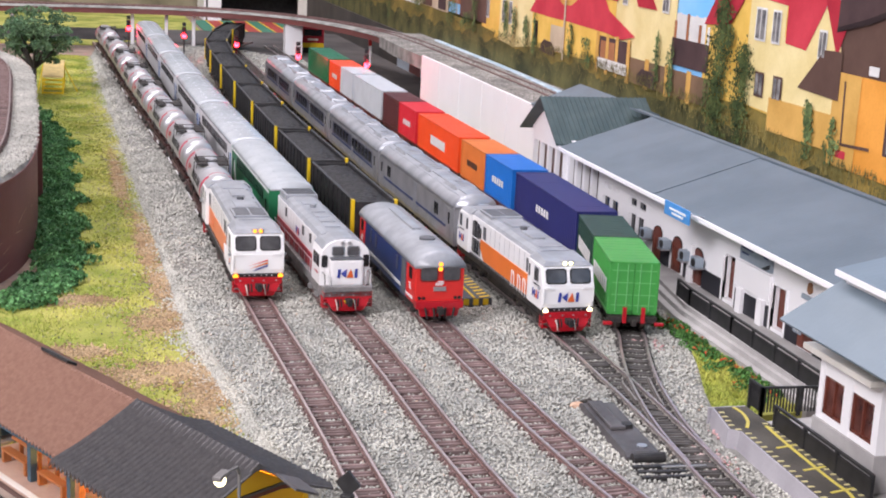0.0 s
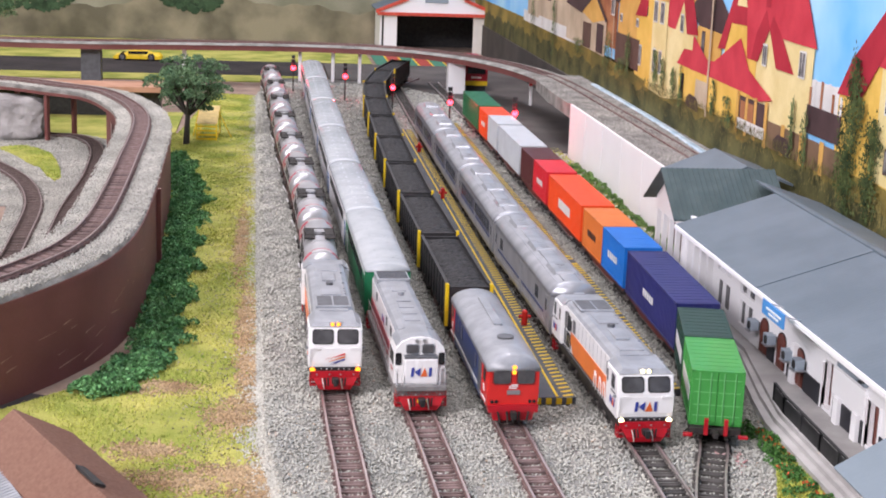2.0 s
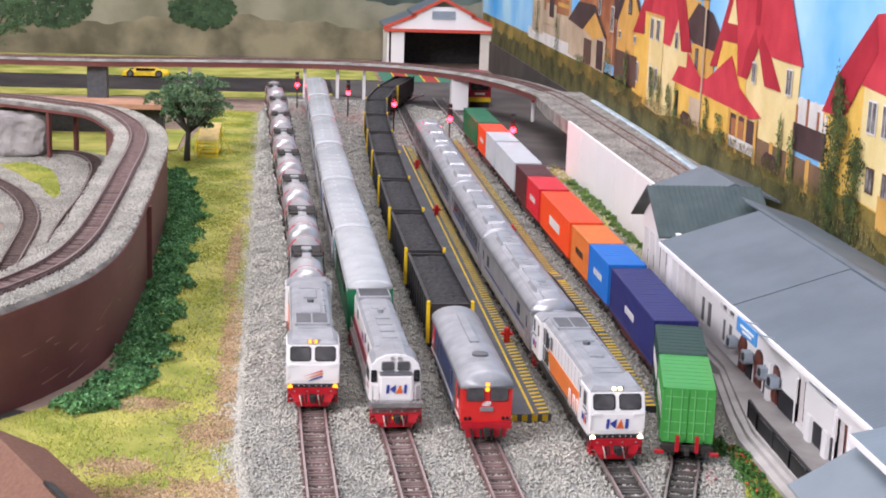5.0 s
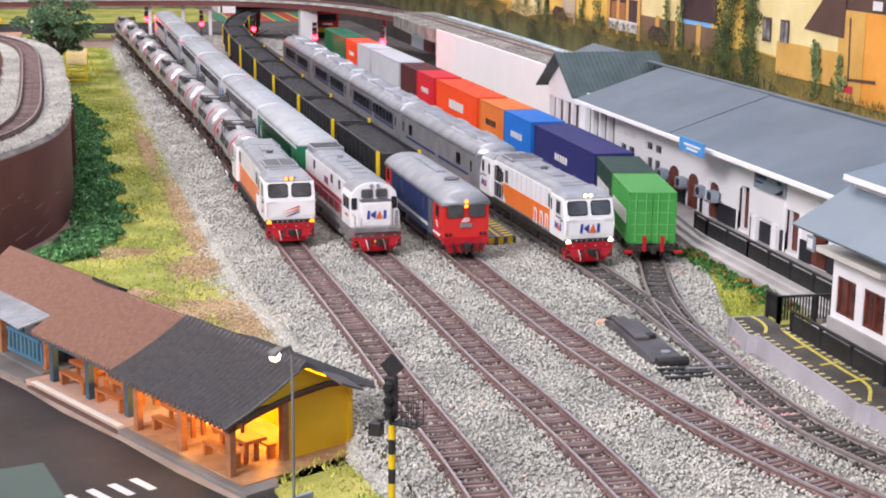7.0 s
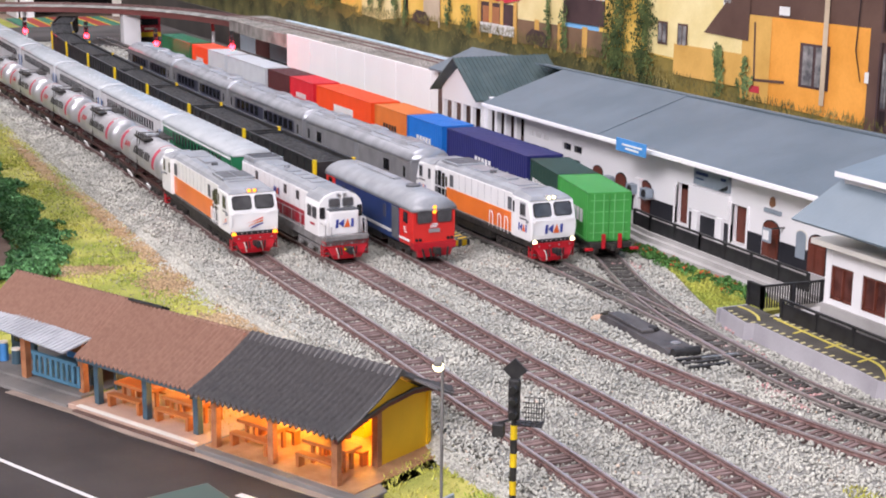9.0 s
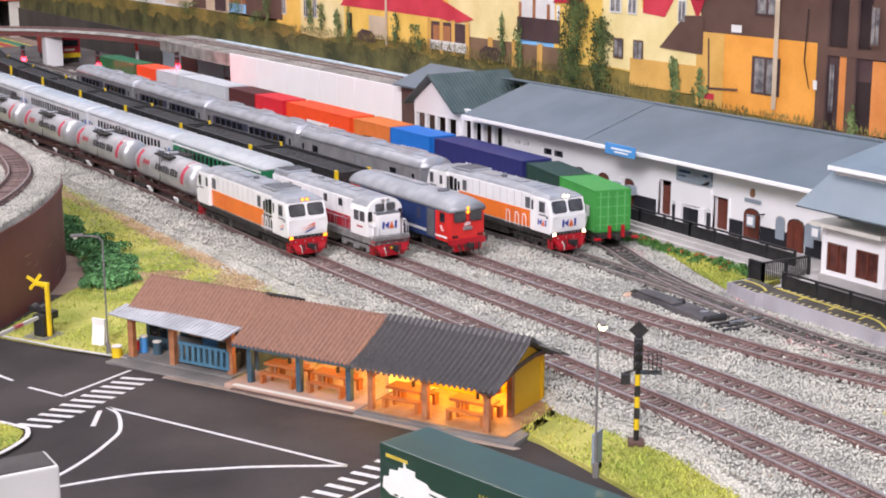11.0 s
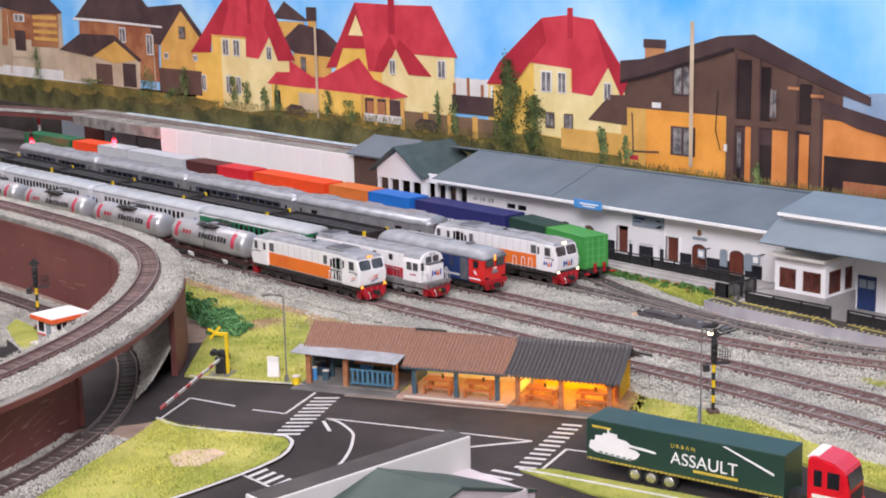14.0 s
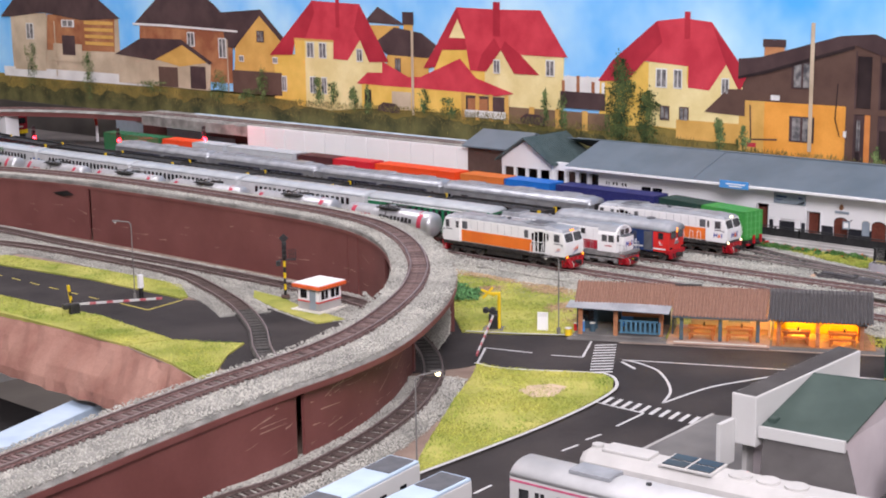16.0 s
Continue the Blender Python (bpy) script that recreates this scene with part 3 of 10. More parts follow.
track("track_11", part_of(TRACK_LOW2, lambda p: p.y >= 150), -6, "brown railway track inside the viaduct loop", SLEEPER_BROWN, 100, 420)


# ---------- curved viaduct ----------
def between(line, x0, y0, x1, y1):
    """The stretch of a line from the point nearest the first place to that nearest the second."""
    i = min(range(len(line)), key=lambda k: (line[k] - Vector((x0, y0))).length)
    j = min(range(len(line)), key=lambda k: (line[k] - Vector((x1, y1))).length)
    return line[i:j + 1]


def viaduct():
    root = thing("viaduct", 0, 0, 0, 0, "curved brown-walled viaduct with a gravel deck", "viaduct", kind="structure")
    line = TRACK_V[::3]

    def outer(p):
        """Half width of the deck on its outer side."""
        return float(np.interp(p[0] + max(p[1], 0), [-460, -260, -150], [40, 31, 28]))

    def slab_section(p):
        o = outer(p)
        return [(-23, 41), (o, 41), (o, 43.8), (o - 3, 47.2), (-19, 47.2), (-23, 45.6)]
    part("deck", ribbon(bmesh.new(), line, slab_section, rise), M_BED, root, "grey gravel deck")
    part("edge_board", ribbon(bmesh.new(), line, lambda p: [(outer(p), 39.6), (outer(p) + 0.8, 39.6), (outer(p) + 0.8, 43.4), (outer(p), 43.4)], rise), M_BROWN, root)
    part("edge_board", ribbon(bmesh.new(), line, [(-23.8, 39), (-23, 39), (-23, 42.4), (-23.8, 42.4)], rise), M_BROWN, root)
    fine = TRACK_V

    def board(seg, off, top=41.4):
        def section(p):
            o = off(p) if callable(off) else off
            return [(o - 1.2, -12 - rise(p)), (o + 1.2, -12 - rise(p)), (o + 1.2, top), (o - 1.2, top)]
        part("wall_board", ribbon(bmesh.new(), seg[::2] + [seg[-1]], section, rise), M_BROWN, root, "brown painted board wall")
    near = smoothed([(-1100, -259), (-900, -236), (-749, -214), (-620, -195), (-538, -186), (-470, -171), (-400, -141), (-345, -105)], 4)
    board(between(near, -1100, -259, -541, -187), 0)
    board(between(near, -533, -185, -345, -105), 0)
    for a, b in (((-250, -27), (-150, 330)), ((-150, 336), (-166, 700)), ((-166, 704), (-196, 830))):
        board(between(fine, *a, *b), lambda p: outer(p) - 1.5)
    for a, b in (((-204, 28), (-166, 104)), ((-165, 107), (-159, 124)), ((-159, 127), (-156, 560)), ((-156, 564), (-188, 800)), ((-1100, -222), (-420, -130))):
        board(between(fine, *a, *b), -21.5)
    # posts that carry the deck over the road
    for x, y, s in ((-248, -25, 28), (-345, -97, 6), (-200, 34, -20), (-419, -130, -20), (-150, 333, 29), (-226, 900, 24), (-282, 953, 24), (-282, 953, -18), (-350, 1003, 22)):
        p, t, _ = min(along(fine), key=lambda r: (r[0] - Vector((x, y))).length)
        n = Vector((t.y, -t.x))
        q = p + n * s
        rz = math.degrees(math.atan2(t.y, t.x))
        ob = part("post", box(bmesh.new(), -2.4, 2.4, -2.4, 2.4, -12, 41 + rise(p), 0.4), M_BROWN, root)
        ob.matrix_local = pose(q.x * MM, q.y * MM, 0, 0, 0, rz)
    # torn paper patch and a broken slot in the inner wall
    for name, m, pts in (("torn_patch", M_WHITE, [(746, 41), (735, 39), (729, 26), (731, 8), (741, -5), (756, -10), (764, 20), (758, 38)]), ("broken_slot", M_BLACK, [(625, 40), (596, 45), (582, 41), (606, 37)])):
        bm = bmesh.new()
        bm.faces.new([bm.verts.new((-183.4 - 0.13 * max(y - 620, 0), y, z)) for y, z in pts])
        bmesh.ops.solidify(bm, geom=bm.faces[:], thickness=0.8)
        part(name, bm, m, root, "torn white paper patch" if name == "torn_patch" else "")
    # scratches and chipped paint on the boards
    rng = random.Random(5)
    inner = between(fine, -204, 28, -166, 700)
    outside = between(fine, -250, -27, -150, 330)
    for k in range(150):
        line_, side = ((near, 1.35), (near, 1.35), (inner, -22.85), (outside, None))[k % 4]
        rows = along(line_)
        p, t, _ = rows[rng.randrange(len(rows) // (3 if line_ is near else 1) * (2 if line_ is near else 0), len(rows))]
        o = outer(p) - 0.2 if side is None else side
        if line_ is near and (p - Vector((-537, -186))).length < 9:
            continue
        n = Vector((t.y, -t.x))
        c, z, l, tilt = p + n * o, rng.uniform(-4, 34), rng.choice((3, 6, 12, 24)) * rng.uniform(0.6, 1.2), rng.uniform(-0.1, 0.35)
        w = rng.uniform(0.15, 0.7)
        bm = bmesh.new()
        bm.faces.new([bm.verts.new((c.x + t.x * u, c.y + t.y * u, z + tilt * u + v)) for u, v in ((-l / 2, -w / 2), (l / 2, -w * 0.2), (l / 2, w * 0.2), (-l / 2, w))])
        part("scratch", bm, M_SCRATCH, root, "bare scratch in the brown paint")


viaduct()
# ---------- rolling stock: y runs from the front end backwards, z from the rail head ----------
def wheel_mesh():
    bm = rod(bmesh.new(), (-7.9, 0, 0), (-5.6, 0, 0), 5.3, seg=18)
    rod(bm, (5.6, 0, 0), (7.9, 0, 0), 5.3, seg=18)
    rod(bm, (-7, 0, 0), (7, 0, 0), 1.0, seg=8)
    ob = link("wheel", bm, M_WHEEL)
    me = ob.data
    bpy.data.objects.remove(ob)
    return me


WHEEL = wheel_mesh()


def bogie(parent, y, base=20.0, axles=2, material=None):
    """A bogie at y: two side frames with axle boxes and springs, a bolster, and its wheel sets."""
    bm = bmesh.new()
    half = base / 2 + 4
    for s in (-1, 1):
        box(bm, s * 11.2 - 0.9, s * 11.2 + 0.9, -half, half, 5.2, 7.6, 0.3)
        for k in range(axles):
            a = -base / 2 + base * k / (axles - 1)
            box(bm, s * 11.6 - 1.3, s * 11.6 + 1.3, a - 1.9, a + 1.9, 3.2, 6.4, 0.3)
            rod(bm, (s * 12.6, a, 4.6), (s * 13.4, a, 4.6), 1.1, seg=8)
        for a in (-3, 0, 3):
            rod(bm, (s * 11.8, a, 3.2), (s * 11.8, a, 5.4), 0.9, seg=6)
    box(bm, -10.5, 10.5, -2.5, 2.5, 5.0, 8.6)
    ob = part("bogie", bm, material or M_FRAMEBLACK, parent)
    ob.location.y = y * MM
    for k in range(axles):
        share("wheel", WHEEL, ob, 0, -base / 2 + base * k / (axles - 1), 5.3)
    return ob


def panel(bm, pts):
    bm.faces.new([bm.verts.new(p) for p in pts])
    return bm


def slab(bm, pts, n, d):
    """A four-cornered plate of thickness d along n."""
    n = Vector(n).normalized() * d
    lo = [bm.verts.new(p) for p in pts]
    hi = [bm.verts.new(Vector(p) + n) for p in pts]
    k = len(pts)
    bm.faces.new(lo[::-1])
    bm.faces.new(hi)
    for i in range(k):
        bm.faces.new((lo[i], lo[(i + 1) % k], hi[(i + 1) % k], hi[i]))
    return bm


def side_plate(bm, side, x, y0, y1, z0, z1, d=0.35):
    """A plate on the flank at x, facing outwards."""
    box(bm, *sorted((side * x, side * (x + d))), y0, y1, z0, z1)
    return bm


def shield(parent, x0, x1, ya, za, yb, zb, m, name="windscreen", label="", d=-0.4, corner=1.2):
    """A pane with cut corners on a leaning front: lower edge at (ya, za), upper at (yb, zb)."""
    def at(u, v):
        return (x0 + (x1 - x0) * u, ya + (yb - ya) * v, za + (zb - za) * v)
    cu, cv = corner / abs(x1 - x0), corner / math.hypot(yb - ya, zb - za)
    pts = [at(cu, 0), at(1 - cu, 0), at(1, cv), at(1, 1 - cv), at(1 - cu, 1), at(cu, 1), at(0, 1 - cv), at(0, cv)]
    bm = slab(bmesh.new(), pts, (0, -(zb - za), yb - ya), 0.4)
    return part(name, bm, m, parent, label)


def emblem(parent, y, z, w, front=True, x=0.0, lean=0.0, three=True):
    """The operator's mark, as plain slanted shapes: blue, red-orange, blue."""
    def spot(u, v):
        return (x + u, y + lean * v, z + v) if front else (x, y - u, z + v)
    n = (0, -1, 0) if front else (-1, 0, 0)
    h = w * 0.42
    if three:
        h = w * 0.44
        for pts, m in (([(-0.50, 0), (-0.37, 0), (-0.33, 1), (-0.46, 1)], M_LOGOBLUE), ([(-0.32, 0.5), (-0.06, 0), (-0.02, 1)], M_LOGOBLUE),
                       ([(-0.02, 0), (0.18, 1), (0.32, 0)], M_LOGOORANGE), ([(0.37, 0), (0.50, 0), (0.52, 1), (0.39, 1)], M_LOGOBLUE)):
            part("mark", slab(bmesh.new(), [spot(a * w, b * h) for a, b in pts], n, 0.25), m, parent)
    else:
        for k, m in enumerate((M_LOGORED, M_ORANGE, M_LOGOBLUE)):
            v = 0.35 * k
            part("mark", slab(bmesh.new(), [spot(w * (-0.5 + 0.12 * k), -v * h + h * 0.3), spot(w * 0.5, -v * h + h * 0.88), spot(w * 0.5, -v * h + h * 1.08), spot(w * -0.1, -v * h + h * 0.56)], n, 0.25), m, parent)


def pilot(parent, y, facing, m=None):
    """Red buffer beam with plough, steps, coupler and hoses; facing -1 looks to the front."""
    m = m or M_REDPILOT
    bm = bmesh.new()
    f = facing
    prism(bm, [(-13.4, 8.6), (13.4, 8.6), (14.2, 12.6), (-14.2, 12.6)], "y", y, y - f * 5)
    loft(bm, [[(-8.6, y + f * 0.8, 1.8), (8.6, y + f * 0.8, 1.8), (8.6, y - f * 2.5, 1.8), (-8.6, y - f * 2.5, 1.8)], [(-10.4, y + f * 1.4, 4.6), (10.4, y + f * 1.4, 4.6), (10.4, y - f * 3, 4.6), (-10.4, y - f * 3, 4.6)], [(-12.6, y + f * 0.2, 8.8), (12.6, y + f * 0.2, 8.8), (12.6, y - f * 4, 8.8), (-12.6, y - f * 4, 8.8)]])
    for s in (-1, 1):
        for z in (3.4, 6.2):
            box(bm, s * 12.6 - 1.8, s * 12.6 + 1.8, *sorted((y - f * 1.5, y - f * 6)), z, z + 0.6)
        for d in (1.5, 5.6):
            box(bm, s * 14.1 - 0.35, s * 14.1 + 0.35, *sorted((y - f * d, y - f * (d + 0.7))), 3.2, 10)
    beam = part("buffer_beam", bm, m, parent, "red buffer beam with plough")
    bm = box(bmesh.new(), -2.0, 2.0, *sorted((y, y + f * 5)), 6.2, 9.4, 0.6)
    box(bm, -1.2, 1.2, *sorted((y + f * 4, y + f * 7)), 5.6, 9.9, 0.4)
    part("coupler", bm, M_BLACK, beam)
    bm = bmesh.new()
    for x in (-6, -4.2, 4.2, 6):
        rod(bm, (x, y + f * 0.6, 9), (x * 0.9, y + f * 1.6, 4.4), 0.45, seg=6)
    part("hose", bm, M_BLACK, beam)
    for x in (-7.4, 3.0):
        part("air_hose", handrail(bmesh.new(), [(x, y + f * 0.8, 8.6), (x + 0.5, y + f * 2.6, 6.0), (x + 1.2, y + f * 2.0, 2.6)], 0.32), M_CREAM, beam, "pale air hose")
    for x in (-10.5, -3.2, 3.2, 10.5):
        part("bolt", box(bmesh.new(), x - 0.45, x + 0.45, *sorted((y, y + f * 0.3)), 10.4, 11.2), M_STEEL, beam)
    return beam


def lamp(parent, x, y, z, r, m, label, f=-1):
    bm = rod(bmesh.new(), (x, y, z), (x, y + f * 0.9, z), r, seg=14)
    return part("headlight", bm, m, parent, label)


def handrail(bm, pts, r=0.32):
    for a, b in zip(pts, pts[1:]):
        rod(bm, a, b, r, seg=6)
    return bm


def twin_cab_loco(name, lights, label, mark, turned=False):
    """White and orange diesel locomotive with a full cab at each end."""
    root = thing(name, 0, 0, 0, 0, label, "locomotive", "locomotives")
    L = 172
    part("underframe", box(bmesh.new(), -14.2, 14.2, 5, L - 5, 9.5, 13.4, 0.4), M_FRAMEBLACK, root)
    pilot(root, 3, -1)
    pilot(root, L - 3, 1)
    bm = box(bmesh.new(), -12.5, 12.5, 62, 108, 3.6, 9.8, 1.2)
    part("fuel_tank", bm, M_FRAMEBLACK, root)
    for y in (34, L - 34):
        bogie(root, y, 34, 3)
    # hood with a band of orange
    part("hood", box(bmesh.new(), -13.0, 13.0, 28, L - 28, 13.4, 38.4, 0.8), M_WHITE, root, "white hood")
    def span(a, b):
        """A stretch along the hood, counted from the radiator end."""
        return sorted((L - a, L - b)) if turned else (a, b)
    for s in (-1, 1):
        lo, hi = span(48, L - 29)
        tip = [(lo, 14.2), (hi, 14.2), (hi, 26.2), (lo, 26.2)]
        tip = [(lo, 14.2), (hi - 7, 14.2), (hi, 21), (hi, 26.2), (lo, 26.2)] if turned else tip
        part("band", prism(bmesh.new(), tip, "x", *sorted((s * 13.0, s * 13.3))), M_ORANGE, root, "orange band")
        for a, b, z0, z1 in ((30.6, 33.2, 15.0, 34.8), (34.4, 39.6, 15.0, 35.6), (41.0, 44.6, 15.0, 34.8), (46.0, 48.4, 26.5, 33.0), (46.4, 48.0, 15.0, 25.0)):
            y0, y1 = span(a, b)
            recess = part("grille", side_plate(bmesh.new(), s, 13.02, y0, y1, z0, z1, 0.35), M_GLASS, root, "tall dark engine bay grille")
            part("grille_bar", side_plate(bmesh.new(), s, 13.38, y0, y1, 24.4, 25.2, 0.12), M_WHITE, recess)
        for a, b in ((53, 58), (L - 38, L - 31)):
            y0, y1 = span(a, b)
            part("grille", side_plate(bmesh.new(), s, 13.3, y0, y1, 27.6, 35.4, 0.2), M_ROOFDARK, root, "small dark louvre")
        for y in range(66, 130, 9):
            y0, _ = span(y, y + 0.3)
            part("door_seam", side_plate(bmesh.new(), s, 13.0, y0, y0 + 0.25, 27, 37.5, 0.1), M_ROOFGREY, root)
        for k in range(5):
            y0, y1 = span(112, 130)
            part("louvre", side_plate(bmesh.new(), s, 13.3, y0, y1, 17.2 + 1.6 * k, 17.7 + 1.6 * k, 0.12), M_LOGOORANGE, root)
        rails = ((31, 35), (40, 43), (46, 49)) if not turned else ((L - 140, L - 136), (L - 131, L - 127), (L - 120, L - 116))
        for a, b in rails:
            y0, y1 = (a, b) if not turned else (a + 4, b + 4)
            part("handrail", handrail(bmesh.new(), [(s * 14.0, y0, 12.4), (s * 14.2, y0, 20.5), (s * 14.2, y0 + 1.6, 22.6), (s * 14.2, y1, 22.6), (s * 14.0, y1 + 0.8, 12.4)], 0.3), M_WHITE, root, "white bent handrail")
        part("sill_rail", side_plate(bmesh.new(), s, 13.6, 28, L - 28, 12.6, 13.8, 0.5), M_ROOFDARK, root)
    bm = loft(bmesh.new(), [[(-12.8, y, 38.2), (12.8, y, 38.2), (11.6, y, 40.2), (8.4, y, 41.6), (-8.4, y, 41.6), (-11.6, y, 40.2)] for y in (28.5, L - 28.5)])
    roof = part("roof", bm, M_ROOFGREY, root, "grey hood roof")
    y0, y1 = span(34, 58)
    part("fan_panel", box(bmesh.new(), -10.4, 10.4, y0, y1, 41.3, 42.7, 0.5), M_ROOFGREY, roof)
    for x in (-9.2, 0.5):
        part("fan_grille", box(bmesh.new(), x, x + 8.7, y0 + 2, y1 - 2, 42.5, 42.95), M_ROOFDARK, roof, "dark radiator grille")
    for a, b, w, h in ((62, 84, 6.0, 42.3), (96, 116, 4.0, 42.8), (122, 136, 7.0, 42.2)):
        y0, y1 = span(a, b)
        part("roof_hatch", box(bmesh.new(), -w, w, y0, y1, 41.3, h, 0.4), M_ROOFGREY, roof)
    y0, _ = span(88, 89)
    part("exhaust", rod(bmesh.new(), (0, y0, 41.2), (0, y0, 43.4), 2.2, seg=14), M_ROOFDARK, roof)
    for y in (66, 72, 78, 92, 118):
        y0, _ = span(y, y)
        part("lifting_eye", rod(bmesh.new(), (8.6, y0, 41), (8.6, y0, 42.2), 0.8, seg=8), M_ROOFGREY, roof)
    # cabs, front and rear
    for f, end in ((-1, 0), (1, L)):
        def Y(d):
            return end - f * d
        profile = [(Y(5.5), 13.2), (Y(4.6), 16), (Y(4.6), 26.4), (Y(8.4), 37.6), (Y(30), 38.2), (Y(30), 13.2)]
        bm = prism(bmesh.new(), profile, "x", -15.4, 15.4)
        bmesh.ops.bevel(bm, geom=bm.edges[:], offset=0.7, segments=2, affect="EDGES")
        cab = part("cab", bm, M_WHITE, root, "white driver's cab")
        bm = loft(bmesh.new(), [[(-14.6, Y(8.2), 37.6), (14.6, Y(8.2), 37.6), (12.0, Y(10.5), 39.8), (-12.0, Y(10.5), 39.8)], [(-15, Y(30), 38.2), (15, Y(30), 38.2), (11.2, Y(30), 41.4), (-11.2, Y(30), 41.4)]])
        part("cab_roof", bm, M_ROOFGREY, cab, "grey cab roof")
        for s in (-1, 1):
            if f < 0:
                a, b = (1.0, 13.2) if s > 0 else (-13.2, -1.0)
                shield(cab, a, b, Y(5.15), 28.0, Y(7.95), 36.2, M_BLACK, "window_seal")
                shield(cab, a + 0.7, b - 0.7, Y(5.0), 28.7, Y(7.4), 35.4, M_SCREEN)
            else:
                a, b = (1.4, 12.6) if s > 0 else (-12.6, -1.4)
                bm = slab(bmesh.new(), [(a, Y(4.75), 27.6), (b, Y(4.75), 27.6), (b, Y(7.6), 35.8), (a, Y(7.6), 35.8)], (0, 9, 3), 0.3)
                part("windscreen", bm, M_GLASS, cab)
            for y, w in ((11.5, 7.5), (24.6, 3.8)) if f < 0 else ((9.5, 5.5), (23.6, 5.0)):
                seal = part("window_seal", side_plate(bmesh.new(), s, 15.3, *sorted((Y(y), Y(y + w))), 27.4, 35.8, 0.2), M_ROOFGREY, cab)
                part("side_window", side_plate(bmesh.new(), s, 15.42, *sorted((Y(y + 0.7), Y(y + w - 0.7))), 28.2, 35.0, 0.2), M_SCREEN, seal)
            part("door", side_plate(bmesh.new(), s, 15.35, *sorted((Y(24.2), Y(28.8))), 14.5, 36.4, 0.2), M_WHITE, cab)
            bm = bmesh.new()
            side_plate(bm, s, 15.35, *sorted((Y(10), Y(19))), 25.4, 26.4, 0.2)
            part("lettering_bar", bm, M_ROOFDARK, cab)
        # sill with small lamps, and headlights
        bm = box(bmesh.new(), -14.6, 14.6, *sorted((Y(4.0), Y(6.5))), 12.6, 14.6)
        sill = part("sill", bm, M_BLACK, cab)
        bm = bmesh.new()
        for x in (-8, -5, -2, 2, 5, 8):
            ball(bm, (x, Y(3.9), 13.7), 0.5, 1)
        part("sill_rivet", bm, M_STEEL, sill)
        for x in (-13.0, 13.0):
            lamp(cab, x, Y(4.4), 13.2, 1.5, lights if f < 0 else M_GLASS, "lit headlight" if f < 0 else "", f)
        for x in (-1.7, 1.7):
            lamp(cab, x, Y(8.6), 39.0, 0.95, lights if f < 0 else M_GLASS, "lit roof lamp" if f < 0 else "", f)
        box_bm = box(bmesh.new(), -3.6, 3.6, *sorted((Y(8.8), Y(12))), 38.0, 40.4, 0.4)
        part("lamp_housing", box_bm, M_ROOFGREY, cab)
        for s in (-1, 1):
            bm = handrail(bmesh.new(), [(s * 14.6, Y(3.9), 18), (s * 14.6, Y(3.3), 22), (s * 14.6, Y(3.9), 26)], 0.25)
            part("grab_iron", bm, M_WHITE, cab)
            bm = box(bmesh.new(), *sorted((s * 15.4, s * 17.0)), *sorted((Y(7.6), Y(8.6))), 24.5, 26.2, 0.2)
            part("mirror", bm, M_ROOFGREY, cab)
            part("number_plate", box(bmesh.new(), *sorted((s * 8.6, s * 13.2)), *sorted((Y(4.0), Y(4.7))), 25.0, 26.6, 0.15), M_WHITE, cab)
        if f < 0:
            emblem(cab, Y(4.35), 18.0, 12 if mark else 11, three=mark)
        if mark or f < 0:
            emblem(cab, Y(15), 18.5, 10 if mark else 8, front=False, x=-15.5, three=mark)
    return root


